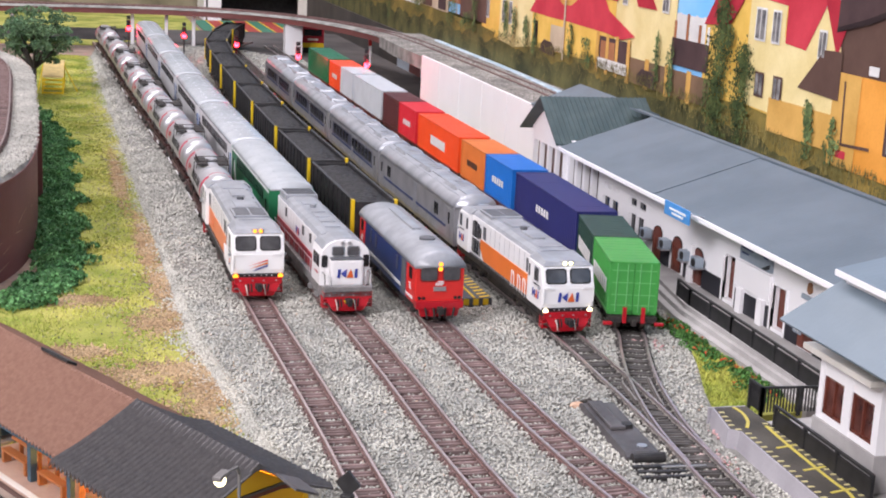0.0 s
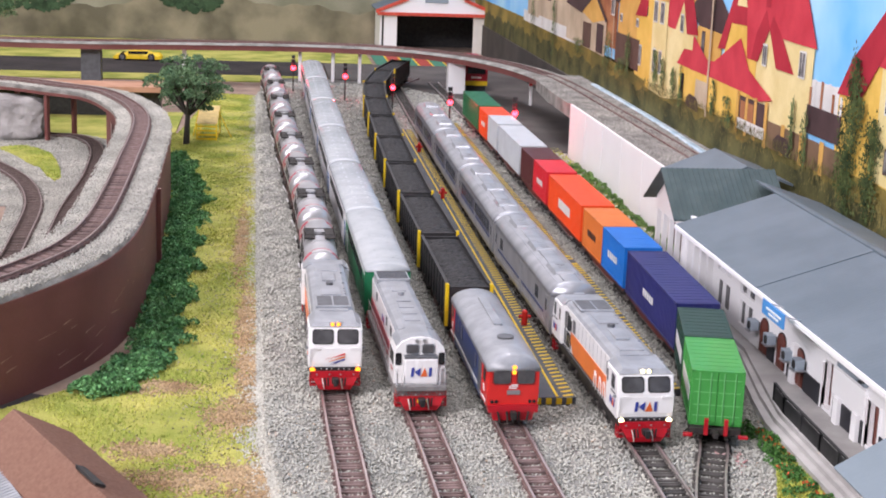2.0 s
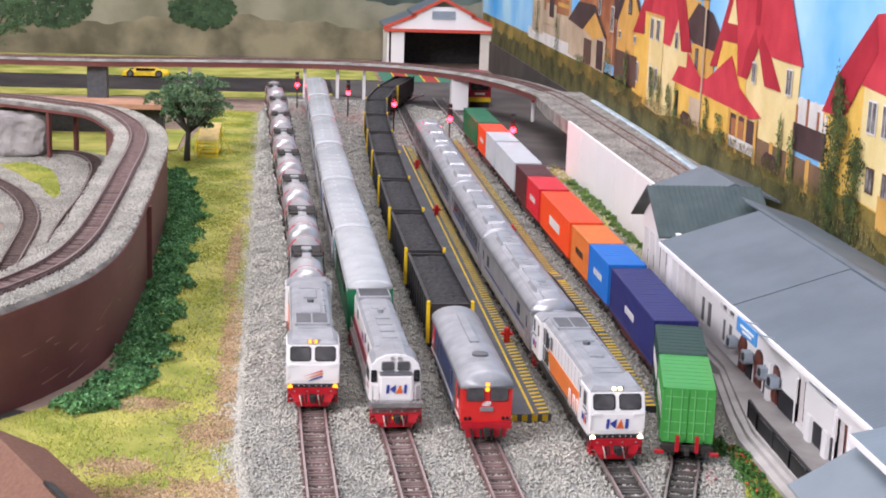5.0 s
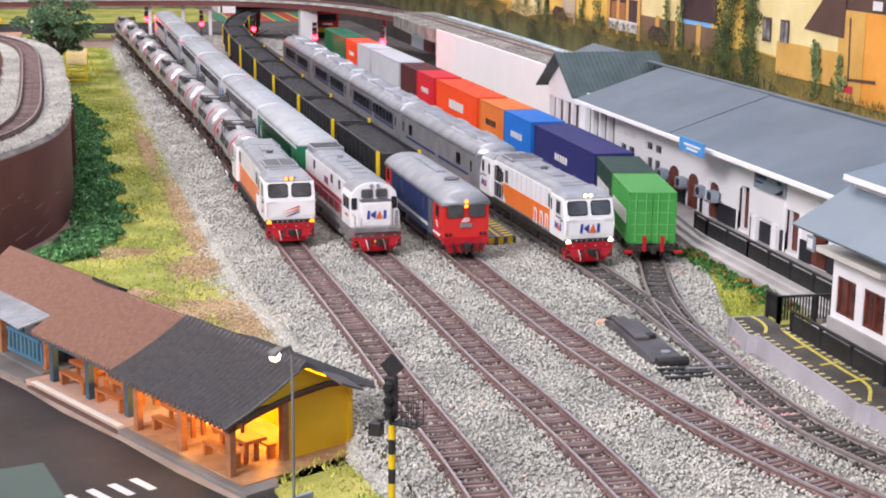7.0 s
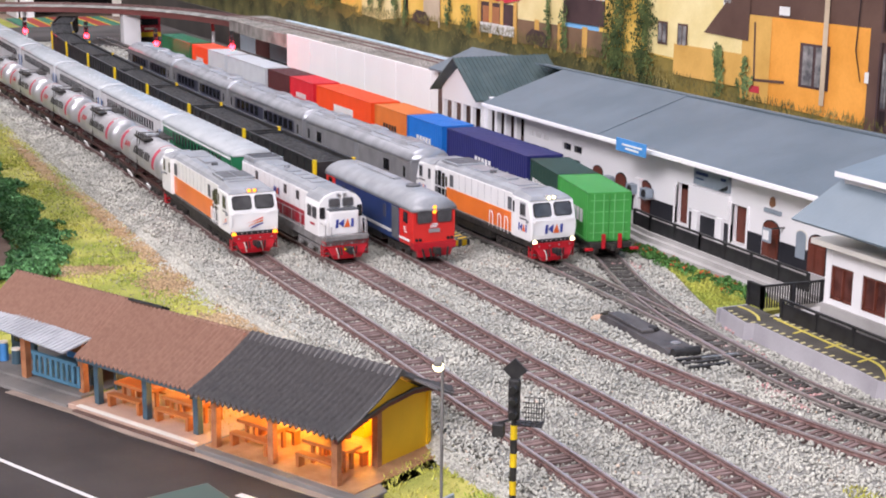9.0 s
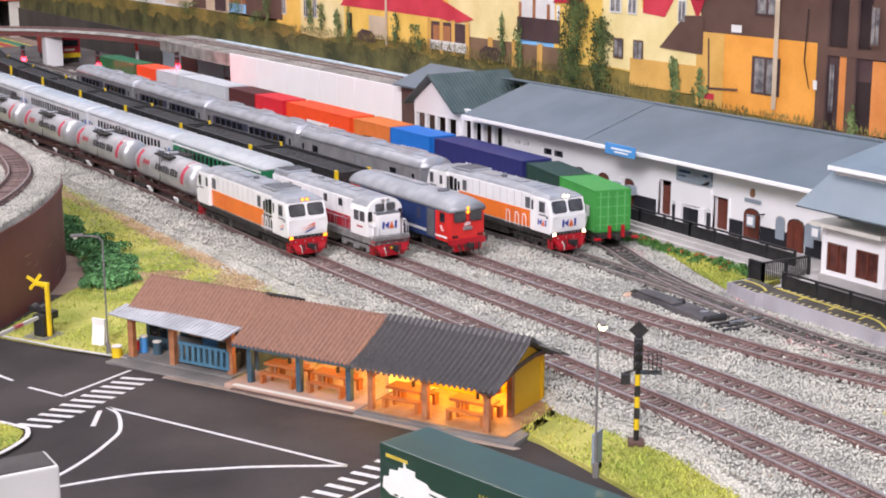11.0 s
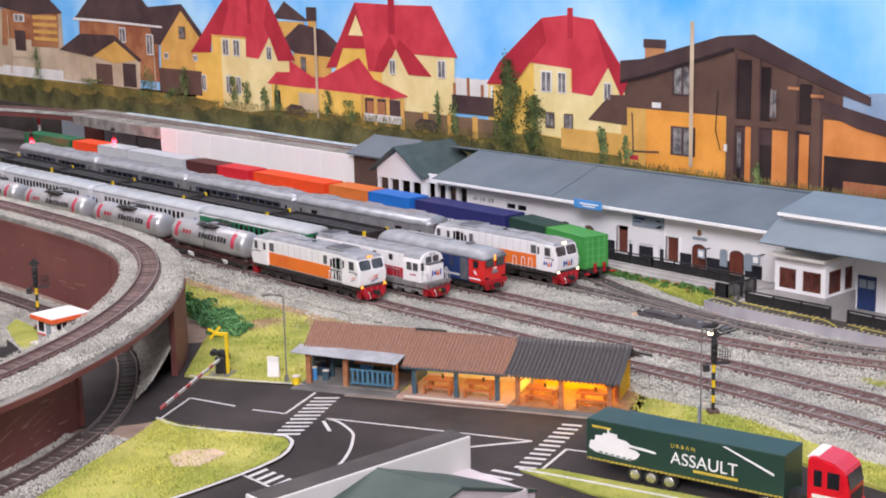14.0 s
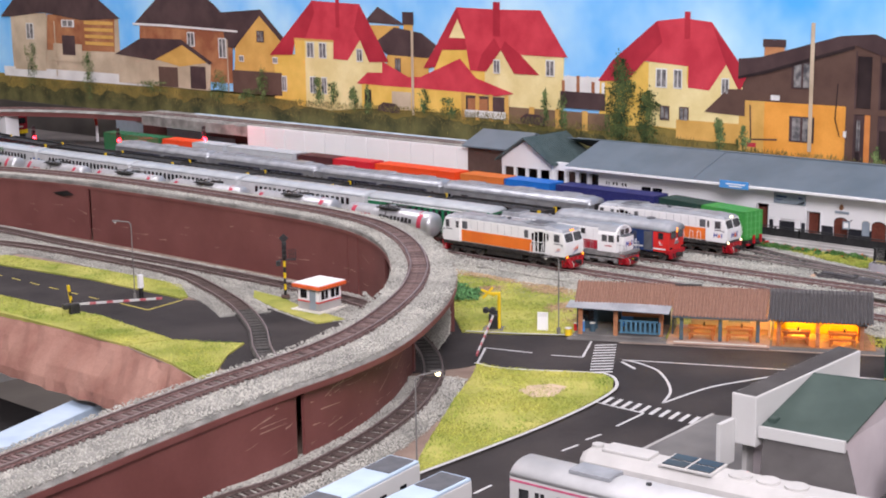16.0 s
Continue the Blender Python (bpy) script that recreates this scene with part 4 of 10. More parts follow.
def hood_loco(name, label):
    """White hood locomotive with a maroon stripe, a cab at the front behind a short nose."""
    root = thing(name, 0, 0, 0, 0, label, "locomotive", "locomotives")
    L = 168
    part("underframe", box(bmesh.new(), -14.0, 14.0, 3, L - 4, 9.5, 14.4, 0.4), M_DECKGREY, root, "grey running board")
    pilot(root, 3, -1)
    pilot(root, L - 3, 1)
    part("fuel_tank", box(bmesh.new(), -12.5, 12.5, 62, 104, 3.6, 9.8, 1.2), M_DECKGREY, root)
    for y in (32, L - 36):
        bogie(root, y, 34, 3, M_DECKGREY)
    bm = box(bmesh.new(), -11.4, 11.4, 34, L - 7, 14.4, 37.2, 0.8)
    part("hood", bm, M_WHITE, root, "white long hood")
    for s in (-1, 1):
        part("stripe", side_plate(bmesh.new(), s, 11.4, 36, L - 8, 15.0, 24.0), M_MAROON, root, "maroon stripe")
        for y in (52, 74, 128):
            part("grille", side_plate(bmesh.new(), s, 11.45, y, y + 5, 29.5, 35, 0.3), M_BLACK, root)
        bm = bmesh.new()
        for y in range(42, 156, 9):
            side_plate(bm, s, 11.72, y, y + 0.3, 15, 36.5, 0.08)
        part("door_seam", bm, M_WHITE_DULL, root)
        bm = bmesh.new()
        for y in range(44, 160, 16):
            rod(bm, (s * 13.6, y, 14.4), (s * 13.6, y, 22.5), 0.28, seg=6)
        handrail(bm, [(s * 13.6, 40, 22.5), (s * 13.6, L - 8, 22.5)], 0.25)
        part("handrail", bm, M_STEEL, root)
        if s < 0:
            emblem(root, 92, 26.5, 10, front=False, x=-11.75)
    bm = loft(bmesh.new(), [[(-11.2, y, 37.0), (11.2, y, 37.0), (9.6, y, 39.4), (6.5, y, 40.6), (-6.5, y, 40.6), (-9.6, y, 39.4)] for y in (33, L - 8)])
    roof = part("roof", bm, M_ROOFGREY, root, "blue-grey weathered roof")
    bm = box(bmesh.new(), -10.6, 10.6, L - 30, L - 9, 38.2, 41.8, 0.6)
    part("radiator", bm, M_ROOFGREY, roof)
    bm = bmesh.new()
    for k in range(9):
        box(bm, -9.4, 9.4, L - 28 + 2.1 * k, L - 27 + 2.1 * k, 41.7, 42.1)
    part("radiator_slats", bm, M_ROOFDARK, roof, "dark radiator slats")
    bm = bmesh.new()
    for y in (46, 60, 74, 88, 112):
        box(bm, -4.5, 4.5, y, y + 9, 40.4, 41.2, 0.3)
    rod(bm, (0, 104, 40), (0, 104, 42.6), 2.0, seg=12)
    part("roof_hatch", bm, M_ROOFGREY, roof)
    # cab and nose
    arc = [(14.4, 31.0), (13.2, 35.0), (10.4, 38.2), (5.6, 40.4), (0, 41.0), (-5.6, 40.4), (-10.4, 38.2), (-13.2, 35.0), (-14.4, 31.0)]
    bm = loft(bmesh.new(), [[(x * k, y, z) for x, z in [(-14.6, 14.4), (14.6, 14.4)] + arc] for y, k in ((12.4, 0.985), (13.0, 1.0), (35, 1.0))])
    cab = part("cab", bm, M_WHITE, root, "white driver's cab with an arched front")
    bm = loft(bmesh.new(), [[(x * 1.015, y, z + 0.35) for x, z in arc[1:-1]] + [(x * 0.96, y, z - 0.5) for x, z in reversed(arc[1:-1])] for y in (14.2, 35.6)])
    part("cab_roof", bm, M_ROOFGREY, cab, "grey cab roof")
    bm = box(bmesh.new(), -9.8, 9.8, 7.0, 14, 14.6, 30.6, 1.6)
    nose = part("nose", bm, M_WHITE, cab, "white rounded nose")
    emblem(nose, 6.7, 20.0, 11.5)
    for a, b in ((-8.4, -0.4), (0.4, 8.4)):
        shield(cab, a + 0.3, b - 0.3, 12.2, 31.4, 12.3, 37.2, M_ROOFGREY, "window_frame", corner=0.9)
        shield(cab, a + 0.8, b - 0.8, 11.9, 31.9, 12.0, 36.7, M_SCREEN, corner=0.7)
    for s in (-1, 1):
        a, b = sorted((s * 10.4, s * 13.8))
        shield(cab, a, b, 12.2, 25.0, 12.3, 32.0, M_GLASS, corner=0.6)
        for y in (15.5, 23.5):
            part("side_window", side_plate(bmesh.new(), s, 14.55, y, y + 6.4, 24.6, 31.6, 0.25), M_SCREEN, cab)
        part("lettering_bar", side_plate(bmesh.new(), s, 14.55, 18, 26, 20, 21.2, 0.2), M_MAROON, cab)
        bm = handrail(bmesh.new(), [(s * 13.4, 3.6, 14.4), (s * 13.4, 3.6, 22.5), (s * 13.4, 12, 22.5)], 0.35)
        handrail(bm, [(s * 9.6, 3.6, 14.4), (s * 9.6, 3.6, 21.5)], 0.3)
        part("handrail", bm, M_STEEL, root)
    for x in (-2.0, 2.0):
        lamp(cab, x, 12.2, 38.9, 1.1, M_STEEL, "unlit twin headlight")
    part("nose_top", box(bmesh.new(), -9.2, 9.2, 7.2, 13, 29.9, 31.0, 0.3), M_ROOFDARK, nose, "dark nose top")
    for s in (-1, 1):
        part("grab_loop", handrail(bmesh.new(), [(s * 10.8, 6.6, 15), (s * 10.8, 6.6, 24), (s * 11.6, 6.6, 25.4), (s * 13.0, 6.6, 25.4), (s * 13.6, 6.6, 24), (s * 13.6, 6.6, 15)], 0.28), M_WHITE, nose)
    bm = box(bmesh.new(), -14, 14, 2.4, 6, 12.8, 15.6, 0.3)
    part("front_step", bm, M_DECKGREY, root)
    bm = box(bmesh.new(), -2.6, 2.6, -0.6, 1.0, 7.4, 8.4)
    part("coupler_yoke", bm, M_YELLOW, root)
    return root


def round_roof_loco(name, label):
    """Blue and red diesel with a rounded silver roof."""
    root = thing(name, 0, 0, 0, 0, label, "locomotive", "locomotives")
    L = 150
    part("underframe", box(bmesh.new(), -13.4, 13.4, 6, L - 5, 8.8, 12.0, 0.4), M_FRAMEBLACK, root)
    for y in (28, L - 28):
        bogie(root, y, 26, 2)
    part("fuel_tank", box(bmesh.new(), -12, 12, 56, 94, 3.8, 9, 1.0), M_FRAMEBLACK, root)

    def ring(y, w, top, base=10.0):
        return [(-w, y, base), (w, y, base), (w, y, 31.0 + (top - 41) * 0.5), (w * 0.97, y, 31.8 + (top - 41) * 0.5), (-w * 0.97, y, 31.8 + (top - 41) * 0.5), (-w, y, 31.0 + (top - 41) * 0.5)]

    def arch(y, w, top):
        pts = []
        for k in range(13):
            a = math.pi * k / 12
            pts.append((w * math.cos(a), y, 31.3 + (top - 31.3) * math.sin(a)))
        return pts
    bm = loft(bmesh.new(), [ring(22, 14.6, 41), ring(L - 20, 14.6, 41)])
    part("body", bm, M_NAVY, root, "dark blue body")
    for f, end in ((-1, 0), (1, L)):
        def Y(d):
            return end - f * d
        bm = loft(bmesh.new(), [[(x * k, Y(d), z) for x, z in ((-13.8, 10), (13.8, 10), (14.4, 18), (14.4, 30.6), (10.6, 34.6), (5.4, 37.4), (0, 38.4), (-5.4, 37.4), (-10.6, 34.6), (-14.4, 30.6), (-14.4, 18))] for d, k in ((3.4, 0.95), (4.2, 0.985), (9, 1.0), (22, 1.015))])
        cab = part("cab", bm, M_LOCORED, root, "red rounded cab end")
        if f < 0:
            for a, b in ((-11.8, -1.3), (1.3, 11.8)):
                shield(cab, a, b, 3.2, 23.8, 3.3, 32.4, M_LOCORED_DARK, "window_seal", corner=1.0)
                shield(cab, a + 0.6, b - 0.6, 2.9, 24.4, 3.0, 31.8, M_SCREEN, corner=1.0)
            part("number_board", box(bmesh.new(), -3.6, 3.6, 2.6, 3.6, 18.2, 20.6, 0.2), M_STEEL, cab)
            for k, w in ((0, 2.6), (1, 3.0), (2, 2.4)):
                part("mark", box(bmesh.new(), -w + 0.6 * k, w + 0.4 * k - 1, 2.9, 3.5, 21.4 + k * 0.9, 21.9 + k * 0.9), M_WHITE, cab)
            lamp(cab, 0, 3.4, 33.6, 1.2, M_LAMP_WARM, "lit amber headlight")
            lamp(cab, 0, 3.4, 30.8, 1.2, M_LAMP_WARM, "lit amber headlight")
            bm = box(bmesh.new(), -1.6, 1.6, 3.0, 8, 28.6, 35.2, 0.5)
            part("lamp_housing", bm, M_LOCORED, cab)
            for s in (-1, 1):
                for x in (11.6, 9.2):
                    lamp(cab, s * x, 3.5, 14.2, 0.9, M_GLASS, "")
        for s in (-1, 1):
            part("side_window", side_plate(bmesh.new(), s, 14.45, *sorted((Y(10), Y(16))), 23.5, 30, 0.3), M_GLASS, cab)
            part("door", side_plate(bmesh.new(), s, 14.55, *sorted((Y(17.5), Y(21.5))), 11, 30.5, 0.25), M_LOCORED, cab)
            part("waist_line", side_plate(bmesh.new(), s, 14.5, *sorted((Y(7), Y(22))), 12.6, 14.0, 0.35), M_WHITE, cab)
            bm = bmesh.new()
            for k in range(3):
                side_plate(bm, s, 14.5, *sorted((Y(11 + k), Y(14.5 + k * 0.6))), 17.5 + k * 1.3, 18.2 + k * 1.3, 0.35)
            part("mark", bm, M_WHITE, cab)
        bm = loft(bmesh.new(), [[(x, Y(d), z) for x, z in ((-13.6, 8.4), (13.6, 8.4), (13.9, 12.4), (-13.9, 12.4))] for d in (1.6, 7)])
        loft(bm, [[(x, Y(d), z) for x, z in ((-10.6, 3.6), (10.6, 3.6), (12, 8.6), (-12, 8.6))] for d in (2.6, 5)])
        beam = part("buffer_beam", bm, M_REDPILOT, root)
        bm = bmesh.new()
        for x in (-8.5, -3.5, 0, 3.5, 8.5):
            rod(bm, (x, Y(1.6), 9), (x * 0.85, Y(0.4), 3.0), 0.6, seg=6)
        box(bm, -1.6, 1.6, *sorted((Y(-3), Y(2))), 5.6, 9.6, 0.4)
        part("coupler", bm, M_FRAMEBLACK, beam)
    for s in (-1, 1):
        part("waist_line", side_plate(bmesh.new(), s, 14.6, 34, L - 22, 13.4, 15.2, 0.3), M_WHITE_DULL, root)
        for y in (42, 96, 110):
            part("grille", side_plate(bmesh.new(), s, 14.6, y, y + 4.5, 21, 29, 0.25), M_BANDDARK, root)
    bm = loft(bmesh.new(), [arch(2.6, 14.9, 39.4), arch(8, 15.0, 40.4), arch(14, 15.0, 41.2), arch(L - 14, 15.0, 41.2), arch(L - 8, 15.0, 40.4), arch(L - 2.6, 14.9, 39.4)])
    roof = part("roof", bm, M_ROOFGREY, root, "rounded silver-grey roof", smooth=True)
    bm = box(bmesh.new(), -2.6, 2.6, 58, 118, 40.8, 42.2, 0.4)
    part("roof_walk", bm, M_ROOFGREY, roof)
    bm = rod(bmesh.new(), (0, 34, 40.4), (0, 34, 42.0), 4.6, seg=18)
    part("exhaust", bm, M_ROOFDARK, roof, "dark round exhaust cover")
    for y in (24, 66, 108, 128):
        seam = [(15.04 * math.cos(a), 31.3 + 9.95 * math.sin(a)) for a in [math.pi * k / 12 for k in range(13)]]
        part("roof_seam", prism(bmesh.new(), seam, "y", y, y + 0.35), M_ROOFGREY, roof)
    for s in (-1, 1):
        part("bay_door", side_plate(bmesh.new(), s, 14.62, 23, 33, 11, 30.4, 0.25), M_ROOFDARK, root, "dark grey equipment door")
    return root


def coach(name, label, L, body, roof_m, style):
    """A passenger coach. style: 'steel', 'power' (steel with few windows), 'white' or 'green'."""
    steel = style in ("steel", "power")
    root = thing(name, 0, 0, 0, 0, label, "railway coach", "coaches")
    w = 15.2
    part("underframe", box(bmesh.new(), -12, 12, 4, L - 4, 7.2, 10.4), M_FRAMEBLACK, root)
    rng = random.Random(int(L))
    top = 35.0 if steel else 38.4
    crown = 43.5
    for y in range(58, int(L) - 66, 20):
        for s in (-1, 1):
            part("equipment_box", box(bmesh.new(), *sorted((s * 7, s * 13)), y, y + rng.uniform(9, 16), 4.4, 8, 0.3), M_FRAMEBLACK, root)
    for y in (32, L - 32):
        bogie(root, y, 25, 2)
    bm = prism(bmesh.new(), [(-w + 0.8, 9.2), (w - 0.8, 9.2), (w, 12), (w, top - 1), (w - 0.3, top), (-w + 0.3, top), (-w, top - 1), (-w, 12)], "y", 1.5, L - 1.5)
    part("body", bm, body, root)

    def arch(y, k=1.0):
        return [(w * 1.01 * k * math.cos(math.pi * i / 14), y, top - 0.8 + (crown - top + 0.8) * k * math.sin(math.pi * i / 14) ** 0.85) for i in range(15)]
    bm = loft(bmesh.new(), [arch(1.2, 0.94), arch(6), arch(L - 6), arch(L - 1.2, 0.94)])
    roof = part("roof", bm, roof_m, root, smooth=True)
    if steel:
        for y in (24, L * 0.42, L - 52):
            bm = loft(bmesh.new(), [[(-8.5, yy, 42.0), (8.5, yy, 42.0), (7, yy, zz), (-7, yy, zz)] for yy, zz in ((y, 42.6), (y + 3, 44.6), (y + 26, 44.6), (y + 29, 42.6))])
            ac = part("air_conditioner", bm, M_SILVER, roof, "silver rooftop air conditioner")
            bm = bmesh.new()
            for k in (6, 14, 22):
                rod(bm, (0, y + k, 44.4), (0, y + k, 44.9), 3.2, seg=14)
            part("fan", bm, M_STAINLESS, ac)
        bm = bmesh.new()
        for x in (-9.6, -5.5, 5.5, 9.6):
            box(bm, x - 0.25, x + 0.25, 8, L - 8, 41.0 if abs(x) > 7 else 42.6, 41.9 if abs(x) > 7 else 43.7)
        part("roof_bead", bm, M_SILVER, roof)
    else:
        bm = bmesh.new()
        for y in range(10, int(L) - 8, 9):
            prism(bm, [(w * 1.015 * math.cos(math.pi * i / 10), top - 0.7 + (crown - top + 0.8) * math.sin(math.pi * i / 10) ** 0.85) for i in range(11)], "y", y, y + 0.5)
        part("roof_rib", bm, roof_m, roof)
        bm = bmesh.new()
        for y in range(20, int(L) - 16, 22):
            for x in (-5.5, 5.5):
                ball(bm, (x, y, 43.0), 1.5, 1, (1, 1, 0.5))
        tagged(part("ventilator", bm, roof_m, roof), kind="stuff")
    n = int((L - 52) / (13.5 if steel else 8.2))
    for s in (-1, 1):
        for k in range(n):
            y = 26 + (L - 52) * k / n
            ww = 9.8 if steel else 4.6
            if steel and k == n // 2 or style == "power" and k % 5 != 1:
                continue
            part("window", side_plate(bmesh.new(), s, w, y, y + ww, 22.5 if steel else 27, 30.5 if steel else 34.5, 0.3), M_GLASS, root)
        for y in (9, L - 15):
            door = part("door", side_plate(bmesh.new(), s, w, y, y + 7, 11.5, 32.5, 0.2), body, root)
            part("door_window", side_plate(bmesh.new(), s, w + 0.1, y + 1.8, y + 5.2, 22.5, 30, 0.25), M_GLASS, door)
        if steel:
            part("band", side_plate(bmesh.new(), s, w - 0.02, 20, L - 20, 18.4, 20.2, 0.2), M_NAVY, root, "dark blue stripe")
            for y0, y1 in ((22, L / 2 - 11), (L / 2 - 1, L - 22)) if style == "steel" else ():
                part("window_band", side_plate(bmesh.new(), s, w - 0.05, y0, y1, 20.8, 31.6, 0.2), M_BANDDARK, root, "dark band behind the windows")
            bm = bmesh.new()
            for z in (13, 14.2, 15.4, 16.6):
                side_plate(bm, s, w - 0.05, 4, L - 4, z, z + 0.4, 0.2)
            part("bead", bm, M_STAINLESS, root)
            part("panel", side_plate(bmesh.new(), s, w, L / 2 - 10, L / 2 - 2, 11.5, 33, 0.3), M_SILVER, root)
        elif style == "white":
            for y in (3, L - 6.6):
                part("end_door", side_plate(bmesh.new(), s, w, y, y + 3.6, 12, 31, 0.3), M_COACHBLUE, root, "narrow blue door")
        elif style == "green":
            part("band", side_plate(bmesh.new(), s, w - 0.02, 2, L - 2, 35.6, 37.2, 0.2), M_WHITE, root, "white line under the roof")
            bm = bmesh.new()
            for k in range(5):
                side_plate(bm, s, w - 0.02, L - 26 + 2.2 * k, L - 20 + 2.6 * k, 14 + 3 * k, 17 + 3 * k, 0.2)
            part("mark", bm, M_WHITE, root)
    bm = bmesh.new()
    for y in (0.2, L - 1.8):
        box(bm, -5.2, 5.2, y, y + 1.6, 11, 36, 0.4)
    part("gangway", bm, M_BLACK, root)
    return root


def tank_wagon(name, label):
    root = thing(name, 0, 0, 0, 0, label, "tank wagon", "tank wagons")
    L, r, cz = 150, 13.4, 23.2
    bm = bmesh.new()
    box(bm, -3.2, 3.2, 3, L - 3, 7.0, 9.8)
    for s in (-1, 1):
        box(bm, s * 11 - 0.7, s * 11 + 0.7, 5, L - 5, 7.4, 9.8)
    for y in (4, 30, 60, 90, 120, L - 6):
        box(bm, -11, 11, y, y + 2, 7.6, 9.6)
    part("underframe", bm, M_TANKFRAME, root, "dark red-brown underframe")
    for y in (24, L - 24):
        bogie(root, y, 20, 2)
    rings = []
    for y, k in ((9.5, 0.3), (10.2, 0.62), (11.4, 0.82), (13.4, 0.95), (16, 1.0), (L - 16, 1.0), (L - 13.4, 0.95), (L - 11.4, 0.82), (L - 10.2, 0.62), (L - 9.5, 0.3)):
        rings.append([(r * k * math.cos(2 * math.pi * i / 28), y, cz + r * k * math.sin(2 * math.pi * i / 28)) for i in range(28)])
    barrel = part("barrel", loft(bmesh.new(), rings), M_TANK, root, "silver tank barrel", smooth=True)

    def hoop(y0, y1, rr, a0, a1, n=16):
        bm = bmesh.new()
        angles = [radians(a0 + (a1 - a0) * i / n) for i in range(n + 1)]
        out = [(rr * math.cos(a), cz + rr * math.sin(a)) for a in angles]
        return prism(bm, out + [((r - 0.3) * math.cos(a), cz + (r - 0.3) * math.sin(a)) for a in reversed(angles)], "y", y0, y1)
    for y in (22, L - 27):
        for a0, a1 in ((-12, 58), (122, 192)):
            part("red_band", hoop(y, y + 6, r + 0.12, a0, a1), M_TANKRED, barrel, "faded red panel")
        part("red_line", hoop(y + 6.4, y + 7.6, r + 0.1, 58, 122), M_TANKRED, barrel)
        part("white_line", hoop(y + 2, y + 4, r + 0.1, 58, 122), M_WHITE_DULL, barrel)
    for y in (19.5, 52, 98, L - 20.5):
        part("strap", hoop(y, y + 1.0, r + 0.3, -30, 210), M_TANK, barrel)
    # dark writing along the flanks, as bars
    rng = random.Random(3)
    for a0, a1 in ((152, 176), (4, 28)):
        y = 36.0
        for k in range(9):
            part("lettering_bar", hoop(y, y + 4.2, r + 0.1, a0 + (0 if k % 3 else 3), a1, 4), M_BLACK, barrel)
            y += 5.6
        for k in range(3):
            part("lettering_bar", hoop(98 + 6 * k, 102 + 6 * k, r + 0.1, a0 + 2, a1 - 6, 4), M_MAROON, barrel)
    # manway, walkway and ladder
    bm = rod(bmesh.new(), (0, 75, cz + r - 1), (0, 75, cz + r + 2.2), 4.0, seg=16)
    part("manway", bm, M_STEEL, barrel)
    bm = bmesh.new()
    for s in (-1, 1):
        box(bm, *sorted((s * 3.6, s * 11.4)), 60, 90, cz + r - 0.7, cz + r + 0.6)
        for y in (64.4, 71.5, 78.6, 85.6):
            rod(bm, (s * 10.5, y, cz + r), (s * 10.5, y, cz + r + 3.6), 0.3, seg=6)
        handrail(bm, [(s * 10.5, 64.4, cz + r + 3.6), (s * 10.5, 85.6, cz + r + 3.6)], 0.3)
        for x in (s * 10.2, s * 12.4):
            rod(bm, (x, 75, cz + r), (s * 13.8, 75 + (x - s * 11.3), 10), 0.3, seg=6)
    for y in (64.4, 85.6):
        handrail(bm, [(-10.5, y, cz + r + 1.8), (10.5, y, cz + r + 1.8)], 0.3)
    part("walkway", bm, M_FRAMEBLACK, barrel, "dark grated walkway")
    for s in (-1, 1):
        for y in (38, L - 50):
            bm = box(bmesh.new(), -0.5, 0.5, -4.0, 4.0, -2.6, 2.6, 0.2)
            ob = part("brake_plate", bm, M_WHITE, root, "small white plate")
            ob.matrix_local = pose(s * 13.2 * MM, y * MM, 5.4 * MM, 0, s * 28, 0)
    return root


